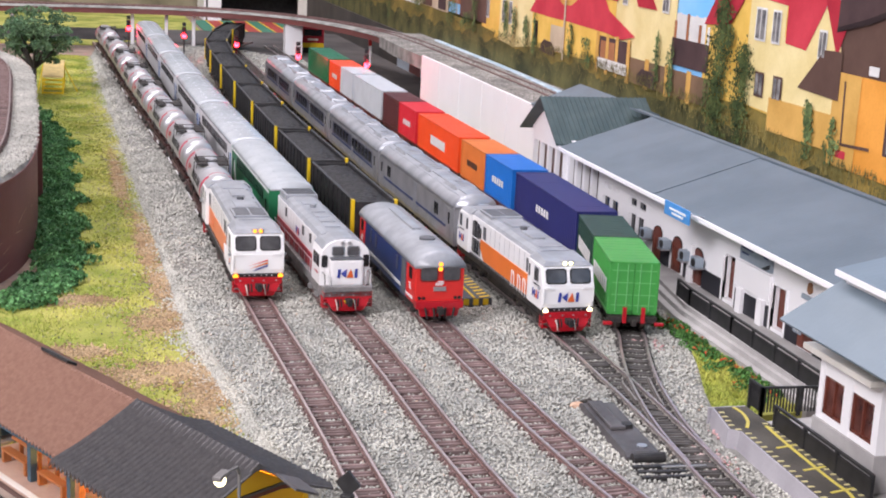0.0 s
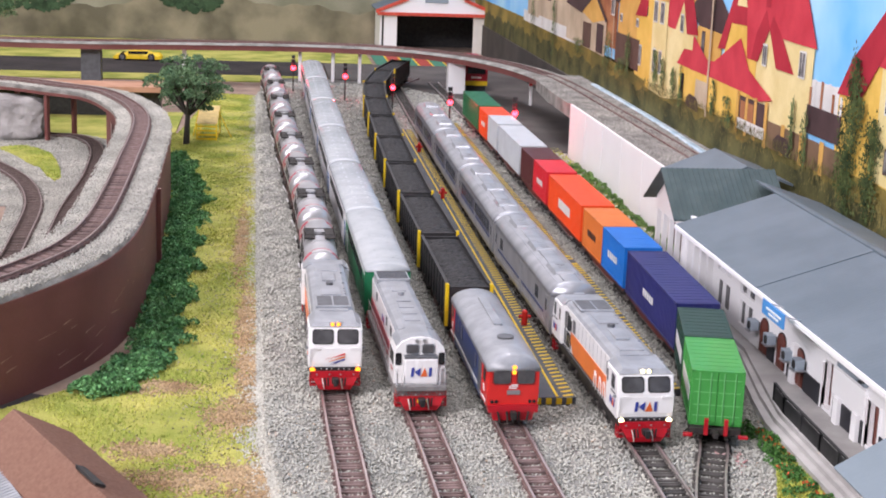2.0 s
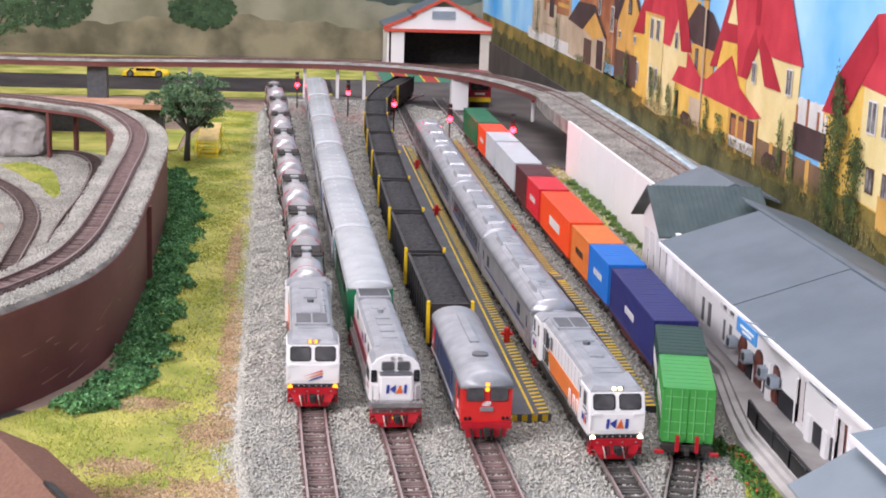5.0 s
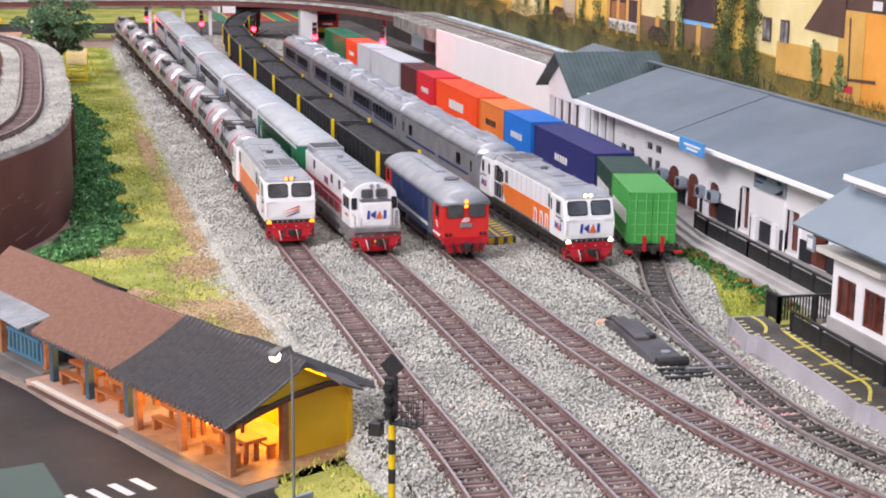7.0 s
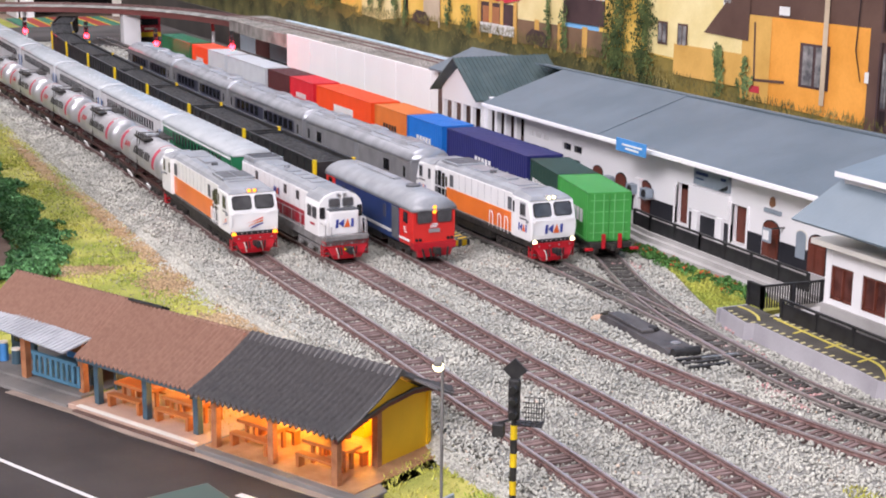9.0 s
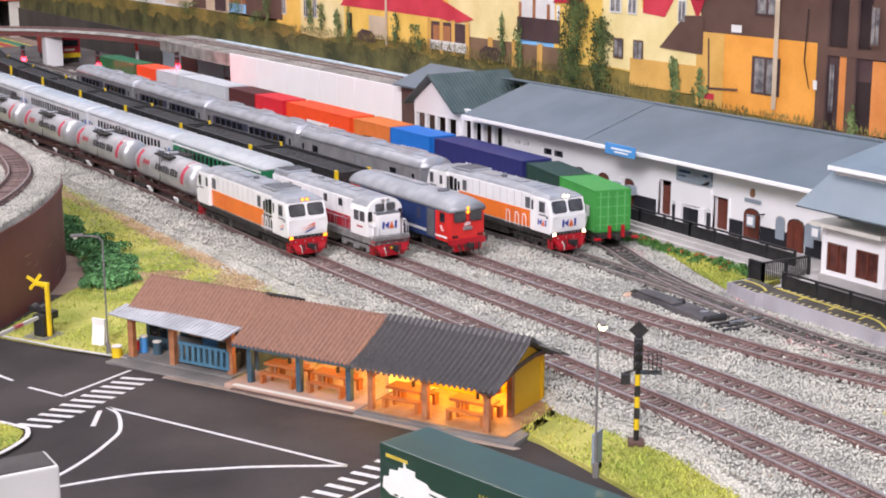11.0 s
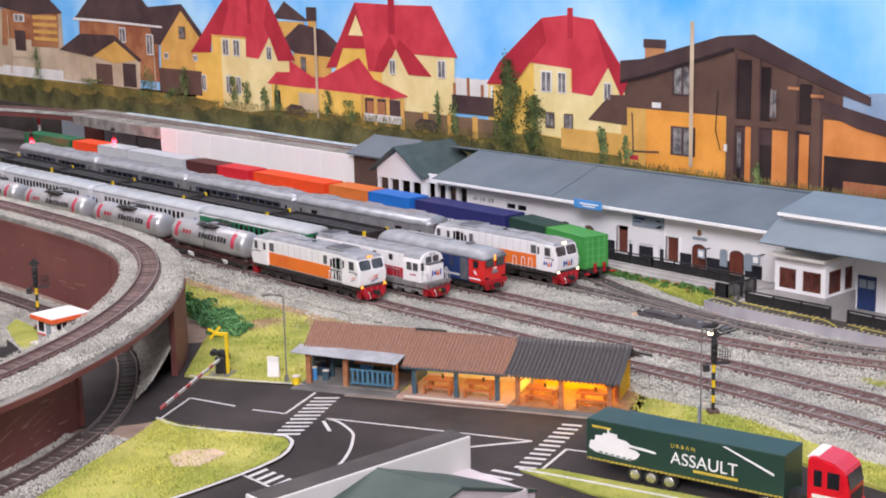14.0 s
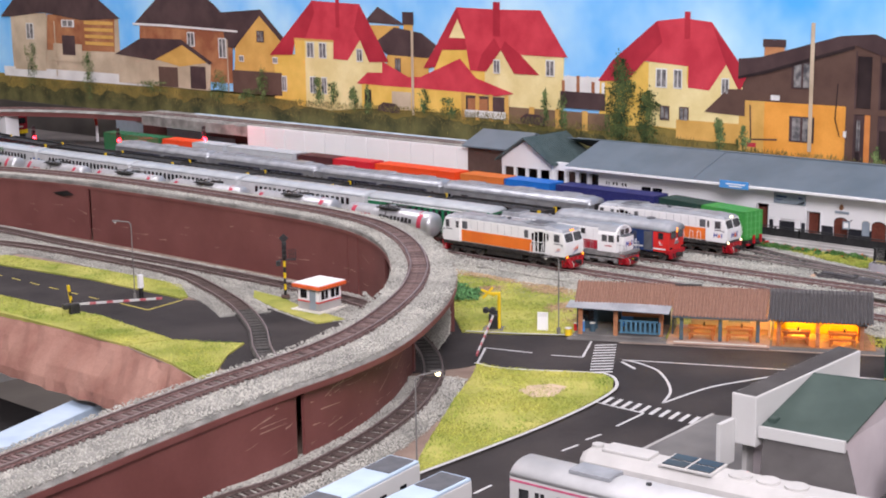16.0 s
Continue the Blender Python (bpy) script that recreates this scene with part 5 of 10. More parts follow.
def coal_wagon(name, label):
    root = thing(name, 0, 0, 0, 0, label, "coal wagon", "coal wagons")
    L = 152
    part("underframe", box(bmesh.new(), -11.5, 11.5, 3, L - 3, 7.0, 9.6), M_FRAMEBLACK, root)
    for y in (24, L - 24):
        bogie(root, y, 20, 2)
    bm = prism(bmesh.new(), [(-12.4, 9.4), (12.4, 9.4), (14.2, 14), (14.2, 35.4), (12.9, 35.4), (12.9, 12), (-12.9, 12), (-12.9, 35.4), (-14.2, 35.4), (-14.2, 14)], "y", 4, L - 4)
    box(bm, -14.2, 14.2, 2.6, 4.2, 12, 35.4)
    box(bm, -14.2, 14.2, L - 4.2, L - 2.6, 12, 35.4)
    body = part("body", bm, M_BLACK, root, "matt black open body")
    for s in (-1, 1):
        for k in range(10):
            y = 10 + k * (L - 20) / 9
            part("rib", box(bmesh.new(), *sorted((s * 14.1, s * 15.0)), y - 0.8, y + 0.8, 13, 34.6), M_BLACK, body)
        part("rim", box(bmesh.new(), *sorted((s * 12.8, s * 14.9)), 2.6, L - 2.6, 35.2, 36.4), M_BLACK, body)
        part("corner_post", box(bmesh.new(), *sorted((s * 13.4, s * 15.6)), 2.0, 5.4, 9, 37.0, 0.2), M_YELLOW, body, "yellow corner post")
    # heaped coal
    rng = random.Random(9)
    bm = bmesh.new()
    nx, ny = 12, 60
    grid = [[bm.verts.new((-12.9 + 25.8 * i / nx + rng.uniform(-0.5, 0.5) * (0 < i < nx), 4.4 + (L - 8.8) * j / ny + rng.uniform(-0.6, 0.6) * (0 < j < ny),
                           33.4 + 2.9 * math.sin(math.pi * i / nx) * (0.75 + 0.25 * abs(math.cos(j * 0.21))) * min(1, j / 5, (ny - j) / 5) + rng.uniform(-0.5, 0.6))) for j in range(ny + 1)] for i in range(nx + 1)]
    for i in range(nx):
        for j in range(ny):
            bm.faces.new((grid[i][j], grid[i + 1][j], grid[i + 1][j + 1], grid[i][j + 1]))
    part("coal", bm, M_COAL, root, "heaped black coal")
    return root


def container(name, L, m, label, marks=None, mark_m=None, door_front=True):
    """A steel shipping container with corrugated sides, standing on z = 0."""
    root = thing(name, 0, 0, 0, 0, label, "shipping container", "shipping containers")
    h, w = 30.2, 14.0
    n = max(6, int(L / 3.6))
    side = []
    for k in range(n):
        y = 1.4 + (L - 2.8) * k / n
        p = (L - 2.8) / n
        side += [(w - 0.2, y), (w - 0.2, y + p * 0.35), (w - 0.75, y + p * 0.5), (w - 0.75, y + p * 0.85)]
    outline = side + [(-x, y) for x, y in reversed(side)]
    part("shell", prism(bmesh.new(), outline, "z", 0.6, h - 0.6), m, root)
    bm = bmesh.new()
    for s in (-1, 1):
        for y in (0, L - 1.4):
            box(bm, *sorted((s * (w - 1.2), s * w)), y, y + 1.4, 0, h, 0.15)
        box(bm, *sorted((s * (w - 0.9), s * w)), 0, L, 0, 1.4)
        box(bm, *sorted((s * (w - 0.9), s * w)), 0, L, h - 1.0, h)
    for y in (0, L - 1.2):
        box(bm, -w, w, y, y + 1.2, 0, 1.4)
        box(bm, -w, w, y, y + 1.2, h - 1.2, h)
    part("corner_frame", bm, m, root)
    top = part("top", box(bmesh.new(), -w + 0.8, w - 0.8, 0.8, L - 0.8, h - 0.5, h - 0.15), m, root)
    for k in range(int(L / 7)):
        part("roof_rib", box(bmesh.new(), -w + 1.6, w - 1.6, 3 + 7 * k, 5.4 + 7 * k, h - 0.2, h - 0.02), m, top)
    for a, b in ((-w + 1.2, -0.15), (0.15, w - 1.2)):
        door = part("door", box(bmesh.new(), a, b, 0.25, 1.0, 1.4, h - 1.2, 0.1), m, root)
        bm = bmesh.new()
        for u in (0.25, 0.72):
            rod(bm, (a + (b - a) * u, 0.0, 1.2), (a + (b - a) * u, 0.0, h - 1.0), 0.4, seg=6)
        for z in (5, 11, 18, 25):
            box(bm, a + 0.6, b - 0.6, 0.02, 0.3, z, z + 0.5)
        part("lock_bar", bm, M_LOCK_HIGHLIGHT if m is GREEN_L else m, door)
    if marks:
        for s in (-1, 1):
            for y0, y1, z0, z1 in marks:
                part("lettering_bar", side_plate(bmesh.new(), s, w - 0.15, y0, y1, z0, z1, 0.2), mark_m or M_WHITE, root)
    return root


def flat_wagon(name, label, red_end=False, L=148):
    root = thing(name, 0, 0, 0, 0, label, "flat wagon", "flat wagons")
    bm = bmesh.new()
    for s in (-1, 1):
        prism(bm, [(2, 9.6), (2, 7.6), (30, 7.4), (46, 5.4), (L - 46, 5.4), (L - 30, 7.4), (L - 2, 7.6), (L - 2, 9.6)], "x", s * 12.4 - 0.6, s * 12.4 + 0.6)
    for k in range(9):
        box(bm, -12.4, 12.4, 3 + k * (L - 8) / 8, 5.4 + k * (L - 8) / 8, 8.0, 9.5)
    box(bm, -3, 3, 2, L - 2, 6.6, 9.5)
    part("chassis", bm, M_FLATRED if not red_end else M_FRAMEBLACK, root)
    for y in (22, L - 22):
        bogie(root, y, 20, 2)
    bm = bmesh.new()
    box(bm, -13.2, 13.2, 0.4, 2.2, 6.6, 9.8)
    box(bm, -1.4, 1.4, -4, 1, 5.6, 9, 0.4)
    part("buffer_beam", bm, M_FRAMEBLACK, root)
    if red_end:
        for x in (-5.2, 5.2):
            part("buffer", box(bmesh.new(), x - 1.1, x + 1.1, -1.6, 0.6, 6.6, 15.6, 0.3), M_REDPILOT, root, "red upright buffer stop")
        for s in (-1, 1):
            bm = box(bmesh.new(), *sorted((s * 12, s * 17)), -2.2, 0.4, 5.6, 7.2, 0.3)
            part("step", bm, M_REDPILOT, root, "red step")
    return root


# ---------- setting the trains on their tracks ----------
def at_y(line, y):
    for a, b in zip(line, line[1:]):
        if (a.y - y) * (b.y - y) <= 0 and a.y != b.y:
            return a.lerp(b, (y - a.y) / (b.y - a.y))
    return line[0] if abs(line[0].y - y) < abs(line[-1].y - y) else line[-1]


def on_track(line, y, L):
    """The pose of a vehicle whose front stands at y on a line."""
    p = at_y(line, y)
    q = at_y(line, y + L)
    q = p + (q - p).normalized() * L
    q = at_y(line, q.y)
    d = q - p
    return pose(p.x * MM, p.y * MM, 0, 0, 0, math.degrees(math.atan2(d.y, d.x)) - 90)


def train():
    twin_cab_loco("diesel_locomotive", M_LAMP_WARM, "white and orange diesel locomotive with amber headlights lit", False).matrix_world = on_track(TRACK_A, -9, 172)
    hood_loco("diesel_locomotive", "white diesel locomotive with a maroon stripe and red buffer beam").matrix_world = on_track(TRACK_B, -45, 168)
    round_roof_loco("diesel_locomotive", "dark blue diesel locomotive with red ends and rounded silver roof").matrix_world = on_track(TRACK_C, -67, 150)
    twin_cab_loco("diesel_locomotive", M_LAMP_WHITE, "white and orange diesel locomotive with white headlights lit", True, True).matrix_world = on_track(TRACK_D, -96, 172)
    one = tank_wagon("tank_wagon", "silver tank wagon with faded red bands and dark walkway")
    one.matrix_world = on_track(TRACK_A, 170, 150)
    for k in range(1, 8):
        copy_thing(one, on_track(TRACK_A, 170 + 155 * k, 150))
    coach("passenger_coach", "green coach with a pale grey ribbed roof", 182, M_COACHGREEN, M_COACHROOF, "green").matrix_world = on_track(TRACK_B, 126, 182)
    one = coach("passenger_coach", "white coach with small dark windows and pale roof", 216, M_COACHWHITE, M_COACHTOP, "white")
    one.matrix_world = on_track(TRACK_B, 311, 216)
    for k in range(1, 5):
        copy_thing(one, on_track(TRACK_B, 311 + 219 * k, 216))
    one = coal_wagon("coal_wagon", "black open wagon heaped with coal, yellow corner posts")
    one.matrix_world = on_track(TRACK_C, 97, 152)
    for k in range(1, 9):
        copy_thing(one, on_track(TRACK_C, 97 + 158 * k, 152))
    coach("passenger_coach", "stainless steel power coach with few small windows", 216, M_STAINLESS, M_SILVER, "power").matrix_world = on_track(TRACK_D, 79, 216)
    one = coach("passenger_coach", "stainless steel coach with silver roof and dark windows", 216, M_STAINLESS, M_SILVER, "steel")
    one.matrix_world = on_track(TRACK_D, 79 + 219, 216)
    for k in range(2, 4):
        copy_thing(one, on_track(TRACK_D, 79 + 219 * k, 216))


train()

GREEN_L = mat("container_green", (0.055, 0.30, 0.06), 0.45, var=0.07, scale=60, coat=0.1)
# container green made paler: the lock bars' highlights painted into their colour
M_LOCK_HIGHLIGHT = mat("lock_bar_highlight", (0.13, 0.42, 0.14), 0.45, var=0.05, scale=60)
GREEN_D = mat("container_dark_green", (0.016, 0.05, 0.038), 0.5, var=0.1, scale=60)
CNAVY = mat("container_navy", (0.022, 0.025, 0.13), 0.45, var=0.08, scale=60)
CBLUE = mat("container_blue", (0.012, 0.15, 0.52), 0.45, var=0.06, scale=60)
CORANGE = mat("container_orange", (0.62, 0.17, 0.035), 0.5, var=0.07, scale=60)
CVERM = mat("container_vermilion", (0.78, 0.075, 0.015), 0.45, var=0.05, scale=60)
CRED = mat("container_red", (0.60, 0.02, 0.035), 0.45, var=0.06, scale=60)
CMAROON = mat("container_maroon", (0.085, 0.022, 0.024), 0.5, var=0.1, scale=60)
CSILVER = mat("container_silver", (0.50, 0.53, 0.56), 0.45, var=0.05, scale=60)
CFOREST = mat("container_forest", (0.01, 0.13, 0.05), 0.45, var=0.06, scale=60)
LETTERS = [(10, 15, 10, 18), (17, 22, 10, 18), (24, 29, 10, 18), (31, 36, 10, 18), (38, 43, 10, 18), (45, 50, 10, 18), (52, 57, 10, 18)]
SMALL = [(22, 26, 12, 17), (28, 32, 12, 17), (34, 38, 12, 17), (40, 44, 12, 17), (46, 50, 12, 17)]


def freight():
    y = -97
    loads = [[(63, GREEN_L, "bright green shipping container with ribbed doors", LETTERS), (63, GREEN_D, "dark green shipping container with white bars", LETTERS)],
             [(141, CNAVY, "navy blue shipping container with white lettering bars", [(y0 + 38, y1 + 38, z0, z1) for y0, y1, z0, z1 in SMALL])],
             [(70, CBLUE, "blue shipping container with white lettering bars", SMALL), (70, CORANGE, "orange shipping container with dark lettering bars", SMALL)],
             [(141, CVERM, "vermilion shipping container with white lettering bars", [(y0 + 34, y1 + 36, z0, z1) for y0, y1, z0, z1 in LETTERS])],
             [(70, CRED, "bright red shipping container with white bars", SMALL), (70, CMAROON, "dark maroon shipping container", None)],
             [(141, CSILVER, "pale silver shipping container", None)],
             [(70, CSILVER, "pale silver shipping container", None), (70, CVERM, "vermilion shipping container with short white bars", SMALL)],
             [(141, CFOREST, "plain forest green shipping container", None)]]
    for k, load in enumerate(loads):
        wagon = flat_wagon("flat_wagon", "dark flat wagon carrying shipping containers", k == 0, 135 if k == 0 else 148)
        m = on_track(TRACK_E, y, 135 if k == 0 else 148)
        wagon.matrix_world = m
        d = 5.2 if k == 0 else 3.2
        for L, paint, label, marks in load:
            box_ = container("shipping_container", L, paint, label, marks, M_BLACK if paint is CORANGE else None)
            box_.matrix_world = m @ pose(0, d * MM, 9.9 * MM)
            d += L + 1.6
        y += 137 if k == 0 else 150.5


freight()
# ---------- station ----------
M_BRICKRED = mat("door_brown", (0.13, 0.035, 0.022), 0.45, var=0.15, scale=200)
M_NAVYDADO = mat("black_dado", (0.015, 0.016, 0.022), 0.5, var=0.2, scale=80)
M_BROWNGLASS = mat("brown_glass", (0.07, 0.022, 0.018), 0.18, other=(0.13, 0.045, 0.035), var=0.2, scale=120, spec=0.5)
M_SIGNBLUE = mat("sign_blue", (0.07, 0.27, 0.62), 0.5, var=0.05)
M_SIGNGREY = mat("sign_grey", (0.26, 0.31, 0.36), 0.5, var=0.06)
M_FENCE = mat("fence_black", (0.014, 0.014, 0.016), 0.55, other=(0.03, 0.03, 0.032), scale=120)
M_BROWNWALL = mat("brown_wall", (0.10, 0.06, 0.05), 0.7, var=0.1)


def arched(bm, x, y, w, z0, z1, d):
    """An arched plate on a wall that faces -x."""
    pts = [(y - w / 2, z0), (y + w / 2, z0)] + [(y + w / 2 * math.cos(a), z1 - w * 0.32 + w * 0.32 * math.sin(a)) for a in [math.pi * k / 8 for k in range(9)]]
    return prism(bm, pts, "x", x - d, x + 0.5)


def corrugated(bm, x0, z0, x1, z1, y0, y1, pitch, amp, thick=1.2):
    """A ribbed roof sheet that climbs from (x0, z0) to (x1, z1), its ribs up the slope."""
    n = max(2, int(abs(y1 - y0) / pitch) * 4)
    d = Vector((x1 - x0, z1 - z0)).normalized()
    nx, nz = -d.y, d.x
    if nz < 0:
        nx, nz = -nx, -nz
    rows = []
    for i in range(n + 1):
        y = y0 + (y1 - y0) * i / n
        h = amp * (0.5 - 0.5 * math.cos(2 * math.pi * i / 4))
        rows.append([(x + nx * o, y, z + nz * o) for x, z, o in ((x0, z0, 0), (x1, z1, 0), (x1, z1, thick + h), (x0, z0, thick + h))])
    return loft(bm, rows)


def station():
    root = thing("station_building", 0, 0, 0, 0, "long white station building with a blue-grey roof", "station")
    # main hall: wall with openings through it, along x = 275
    holes = [(-131, -115, 8, 32), (-68, -53, 8, 35)] + [(163 + 17.3 * k, 175.5 + 17.3 * k, 6.4, 47) for k in range(4)] + [(122, 130, 36, 40), (135, 143, 36, 40), (147, 153, 36, 40), (72, 102, 33, 38.5), (74, 100, 12, 28), (122, 152, 12, 30)]
    ys = sorted({-250, 232, *[v for h in holes for v in h[:2]]})
    bm = bmesh.new()
    for a, b in zip(ys, ys[1:]):
        mid = (a + b) / 2
        spans = sorted((h[2], h[3]) for h in holes if h[0] <= mid <= h[1])
        z = 6.0
        for lo, hi in spans:
            if lo > z:
                box(bm, 275, 279, a, b, z, lo)
            z = hi
        box(bm, 275, 279, a, b, z, 57)
    part("wall", bm, M_WALLWHITE, root, "white front wall with openings")
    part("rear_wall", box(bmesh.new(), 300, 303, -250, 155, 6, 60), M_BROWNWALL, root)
    part("inner_floor", box(bmesh.new(), 279, 300, -250, 155, 5, 6.4), M_CONCRETE_DARK, root)
    # open porch at the north end, with pale floor and a wall far back
    part("porch_floor", box(bmesh.new(), 264, 336, 155, 316, -6, 3.2, 0.3), M_SAND, root, "pale tan porch floor")
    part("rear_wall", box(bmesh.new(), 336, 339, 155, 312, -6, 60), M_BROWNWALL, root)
    part("inner_wall", box(bmesh.new(), 300, 336, 152, 155, 6, 60), M_WALLWHITE, root)
    for k in range(5):
        part("window", box(bmesh.new(), 335.4, 336.2, 172 + 27 * k, 190 + 27 * k, 14, 44), M_GLASS, root, "dark window in the porch")
    for y in (-250,):
        part("end_wall", box(bmesh.new(), 279, 382, y, y + 3, 6, 57), M_WALLWHITE, root)
    for a, b in ((-226, -207.5), (-191.5, -164), (-146, -131), (-115, -68), (-53, -24), (-8, 4), (28, 40)):
        part("dado", box(bmesh.new(), 274.3, 275, a, b, 6.4, 18.5), M_NAVYDADO, root, "black painted dado")
    for y0, y1, z0, z1 in holes[6:]:
        win = part("window", box(bmesh.new(), 277, 277.6, y0, y1, z0, z1), M_GLASS, root, "dark window")
        bm = bmesh.new()
        box(bm, 274.6, 278, (y0 + y1) / 2 - 0.4, (y0 + y1) / 2 + 0.4, z0, z1)
        part("frame_bar", bm, M_WALLWHITE, win)
    for y0, y1 in ((-131, -115), (-68, -53)):
        leaf = part("door", box(bmesh.new(), 279.4, 280.4, y0 + (y1 - y0) * 0.3, y1, 6.4, 30), M_BRICKRED, root, "half-open brown door")
        for a, b in ((y0 - 1.6, y0), (y1, y1 + 1.6)):
            part("door_jamb", box(bmesh.new(), 273.8, 276.5, a, b, 6.4, 33, 0.15), M_WALLWHITE, root)
    for y, w, m in ((-155, 15, M_BRICKRED), (-198, 15, M_BRICKRED), (-183.5, 8.5, M_SIGNGREY), (-211, 8.5, M_SIGNGREY), (48, 13, M_BRICKRED), (16, 13, M_BRICKRED), (-16, 13, M_BRICKRED)):
        name = "door" if m is M_BRICKRED else "window"
        surround = part(name, arched(bmesh.new(), 275, y, w + 1.4, 7 if m is M_BRICKRED else 12, 29.5, 0.4), M_CREAM if m is not M_BRICKRED else M_NAVYDADO, root, "arched " + name)
        part("leaf", arched(bmesh.new(), 274.6, y, w, 7 if m is M_BRICKRED else 12.6, 28.7, 0.5), m, surround)
        for s in (-1, 1):
            if m is M_BRICKRED:
                part("inset", box(bmesh.new(), 273.7, 274.3, *sorted((y + s * 1.0, y + s * (w / 2 - 1.2))), 9, 22, 0.1), m, surround)
    for y in (58, 26, -6, -24):
        unit = part("air_conditioner", box(bmesh.new(), 267.5, 273, y - 4.2, y + 4.2, 19.5, 25.8, 0.4), M_SIGNGREY, root, "boxy wall air conditioner")
        part("fan_grille", rod(bmesh.new(), (267.1, y - 1.0, 22.7), (267.6, y - 1.0, 22.7), 2.6, seg=16), M_BLACK, unit)
        part("bracket", box(bmesh.new(), 266.5, 275, y - 4, y + 4, 18.6, 19.4), M_STEEL, unit)
    # canopy box over the middle door, with its pillars
    part("canopy", box(bmesh.new(), 273.2, 275.5, -113, -69, 21, 36, 0.3), M_WALLWHITE, root, "white canopy box")
    for y in (-105, -79, -9):
        part("pillar", box(bmesh.new(), 271.8, 275.4, y - 3.2, y + 3.2, 6, 21 if y < -20 else 30, 0.3), M_WALLWHITE, root, "white pillar")
    # roofs
    bm = corrugated(bmesh.new(), 257, 55, 331, 79, -262, 20, 4.0, 0.04)
    part("roof", bm, M_SLATE, root, "blue-grey sheet roof")
    bm = corrugated(bmesh.new(), 257, 55.6, 331, 79.6, 20, 200, 4.0, 0.04)
    part("roof", bm, M_SLATE, root, "blue-grey sheet roof")
    part("roof", corrugated(bmesh.new(), 384, 62, 331, 79.4, -262, 252, 4.0, 0.04), M_SLATE, root)
    part("ridge", box(bmesh.new(), 328.5, 333.5, -262, 236, 79.6, 81.2, 0.6), M_SLATE, root)
    part("gutter", box(bmesh.new(), 255.4, 257.4, -262, 200, 53.6, 56.4, 0.3), M_WALLWHITE, root, "white gutter board")
    part("soffit", box(bmesh.new(), 257, 276, -262, 200, 53.4, 54.6), M_CREAM, root)
    # gable wing
    gable = part("gable_wall", prism(bmesh.new(), [(232, 46), (312, 46), (312, 57), (270, 82), (232, 57)], "x", 272, 276), M_WALLWHITE, root, "white gable wall")
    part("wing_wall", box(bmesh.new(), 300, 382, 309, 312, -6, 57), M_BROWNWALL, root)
    for y in (232.2, 251, 270, 289, 308.2):
        part("post", box(bmesh.new(), 272.2, 275.8, y, y + 3.6, 3.2, 46.2, 0.2), M_WALLWHITE, gable, "white porch post")
    for a, b in ((224, 270), (316, 270)):
        slope = part("gable_roof", prism(bmesh.new(), [(a, 53.4), (b, 84), (b, 85.2), (a, 54.6)], "x", 262, 352), M_GREENGREY, root, "dark green-grey ribbed gable roof")
        for k in range(23):
            part("seam", prism(bmesh.new(), [(a, 54.5), (b, 85.1), (b, 85.9), (a, 55.3)], "x", 262.5 + 4 * k, 263.5 + 4 * k), M_GREENGREY, slope)
    part("north_roof", prism(bmesh.new(), [(300, 62), (345, 80), (384, 66), (384, 64), (345, 78), (300, 60)], "y", 313, 404), M_SLATE, root)
    part("north_wall", box(bmesh.new(), 308, 311, 313, 400, -4, 62), M_BROWNWALL, root)
    # signs
    sign = part("sign", box(bmesh.new(), 246.5, 247.5, -58, -22, 53, 61.5, 0.2), M_SIGNBLUE, root, "blue hanging sign")
    for z, y0, y1 in ((58, -54, -30), (55.6, -50, -34)):
        part("lettering_bar", box(bmesh.new(), 246.1, 246.5, y0, y1, z - 0.6, z + 0.6), M_WHITE, sign)
    for y in (-54, -26):
        part("bracket", rod(bmesh.new(), (247, y, 60), (258, y, 57), 0.4, seg=6), M_STEEL, sign)
    sign = part("sign", box(bmesh.new(), 272.6, 274.9, -113, -75, 37.8, 49.4, 0.3), M_SIGNGREY, root, "blue-grey station name sign")
    for y0, y1, z0, z1 in ((-91, -78, 44.5, 46.5), (-86, -78, 41.6, 42.6), (-110, -105, 44.6, 46.4)):
        part("lettering_bar", box(bmesh.new(), 272.2, 272.7, y0, y1, z0, z1), M_NAVY, sign)
    part("stripe", prism(bmesh.new(), [(-112.4, 42.5), (-103, 38.4), (-108, 38.4), (-112.4, 40)], "x", 272.2, 272.7), M_NAVYDADO, sign)
    plate = part("plate", box(bmesh.new(), 273.6, 274.9, -164, -148, 33.6, 36.2, 0.2), M_SIGNGREY, root)
    bm = prism(bmesh.new(), [(-155, 37), (-152.6, 38.6), (-152.8, 41), (-153.4, 41.6), (-153, 42.6), (-155, 43.6), (-157, 42.6), (-156.6, 41.6), (-157.2, 41), (-157.4, 38.6)], "x", 274.0, 275)
    part("shield", bm, mat("shield_brown", (0.25, 0.12, 0.06), 0.6), root, "small brown shield")
    for y, z in ((-167, 24), (-228, 27)):
        sign = part("platform_sign", box(bmesh.new(), 262, 263, y - 4, y + 4, z - 4.2, z + 4.2, 0.2), M_SIGNGREY, root, "small hanging platform sign")
        part("face", box(bmesh.new(), 261.6, 262, y - 2.6, y + 2.6, z - 2.6, z + 2.8), M_WHITE, sign)
        part("bracket", box(bmesh.new(), 263, 275, y - 0.4, y + 0.4, z + 3, z + 3.8), M_BLACK, sign)
    return root


station()


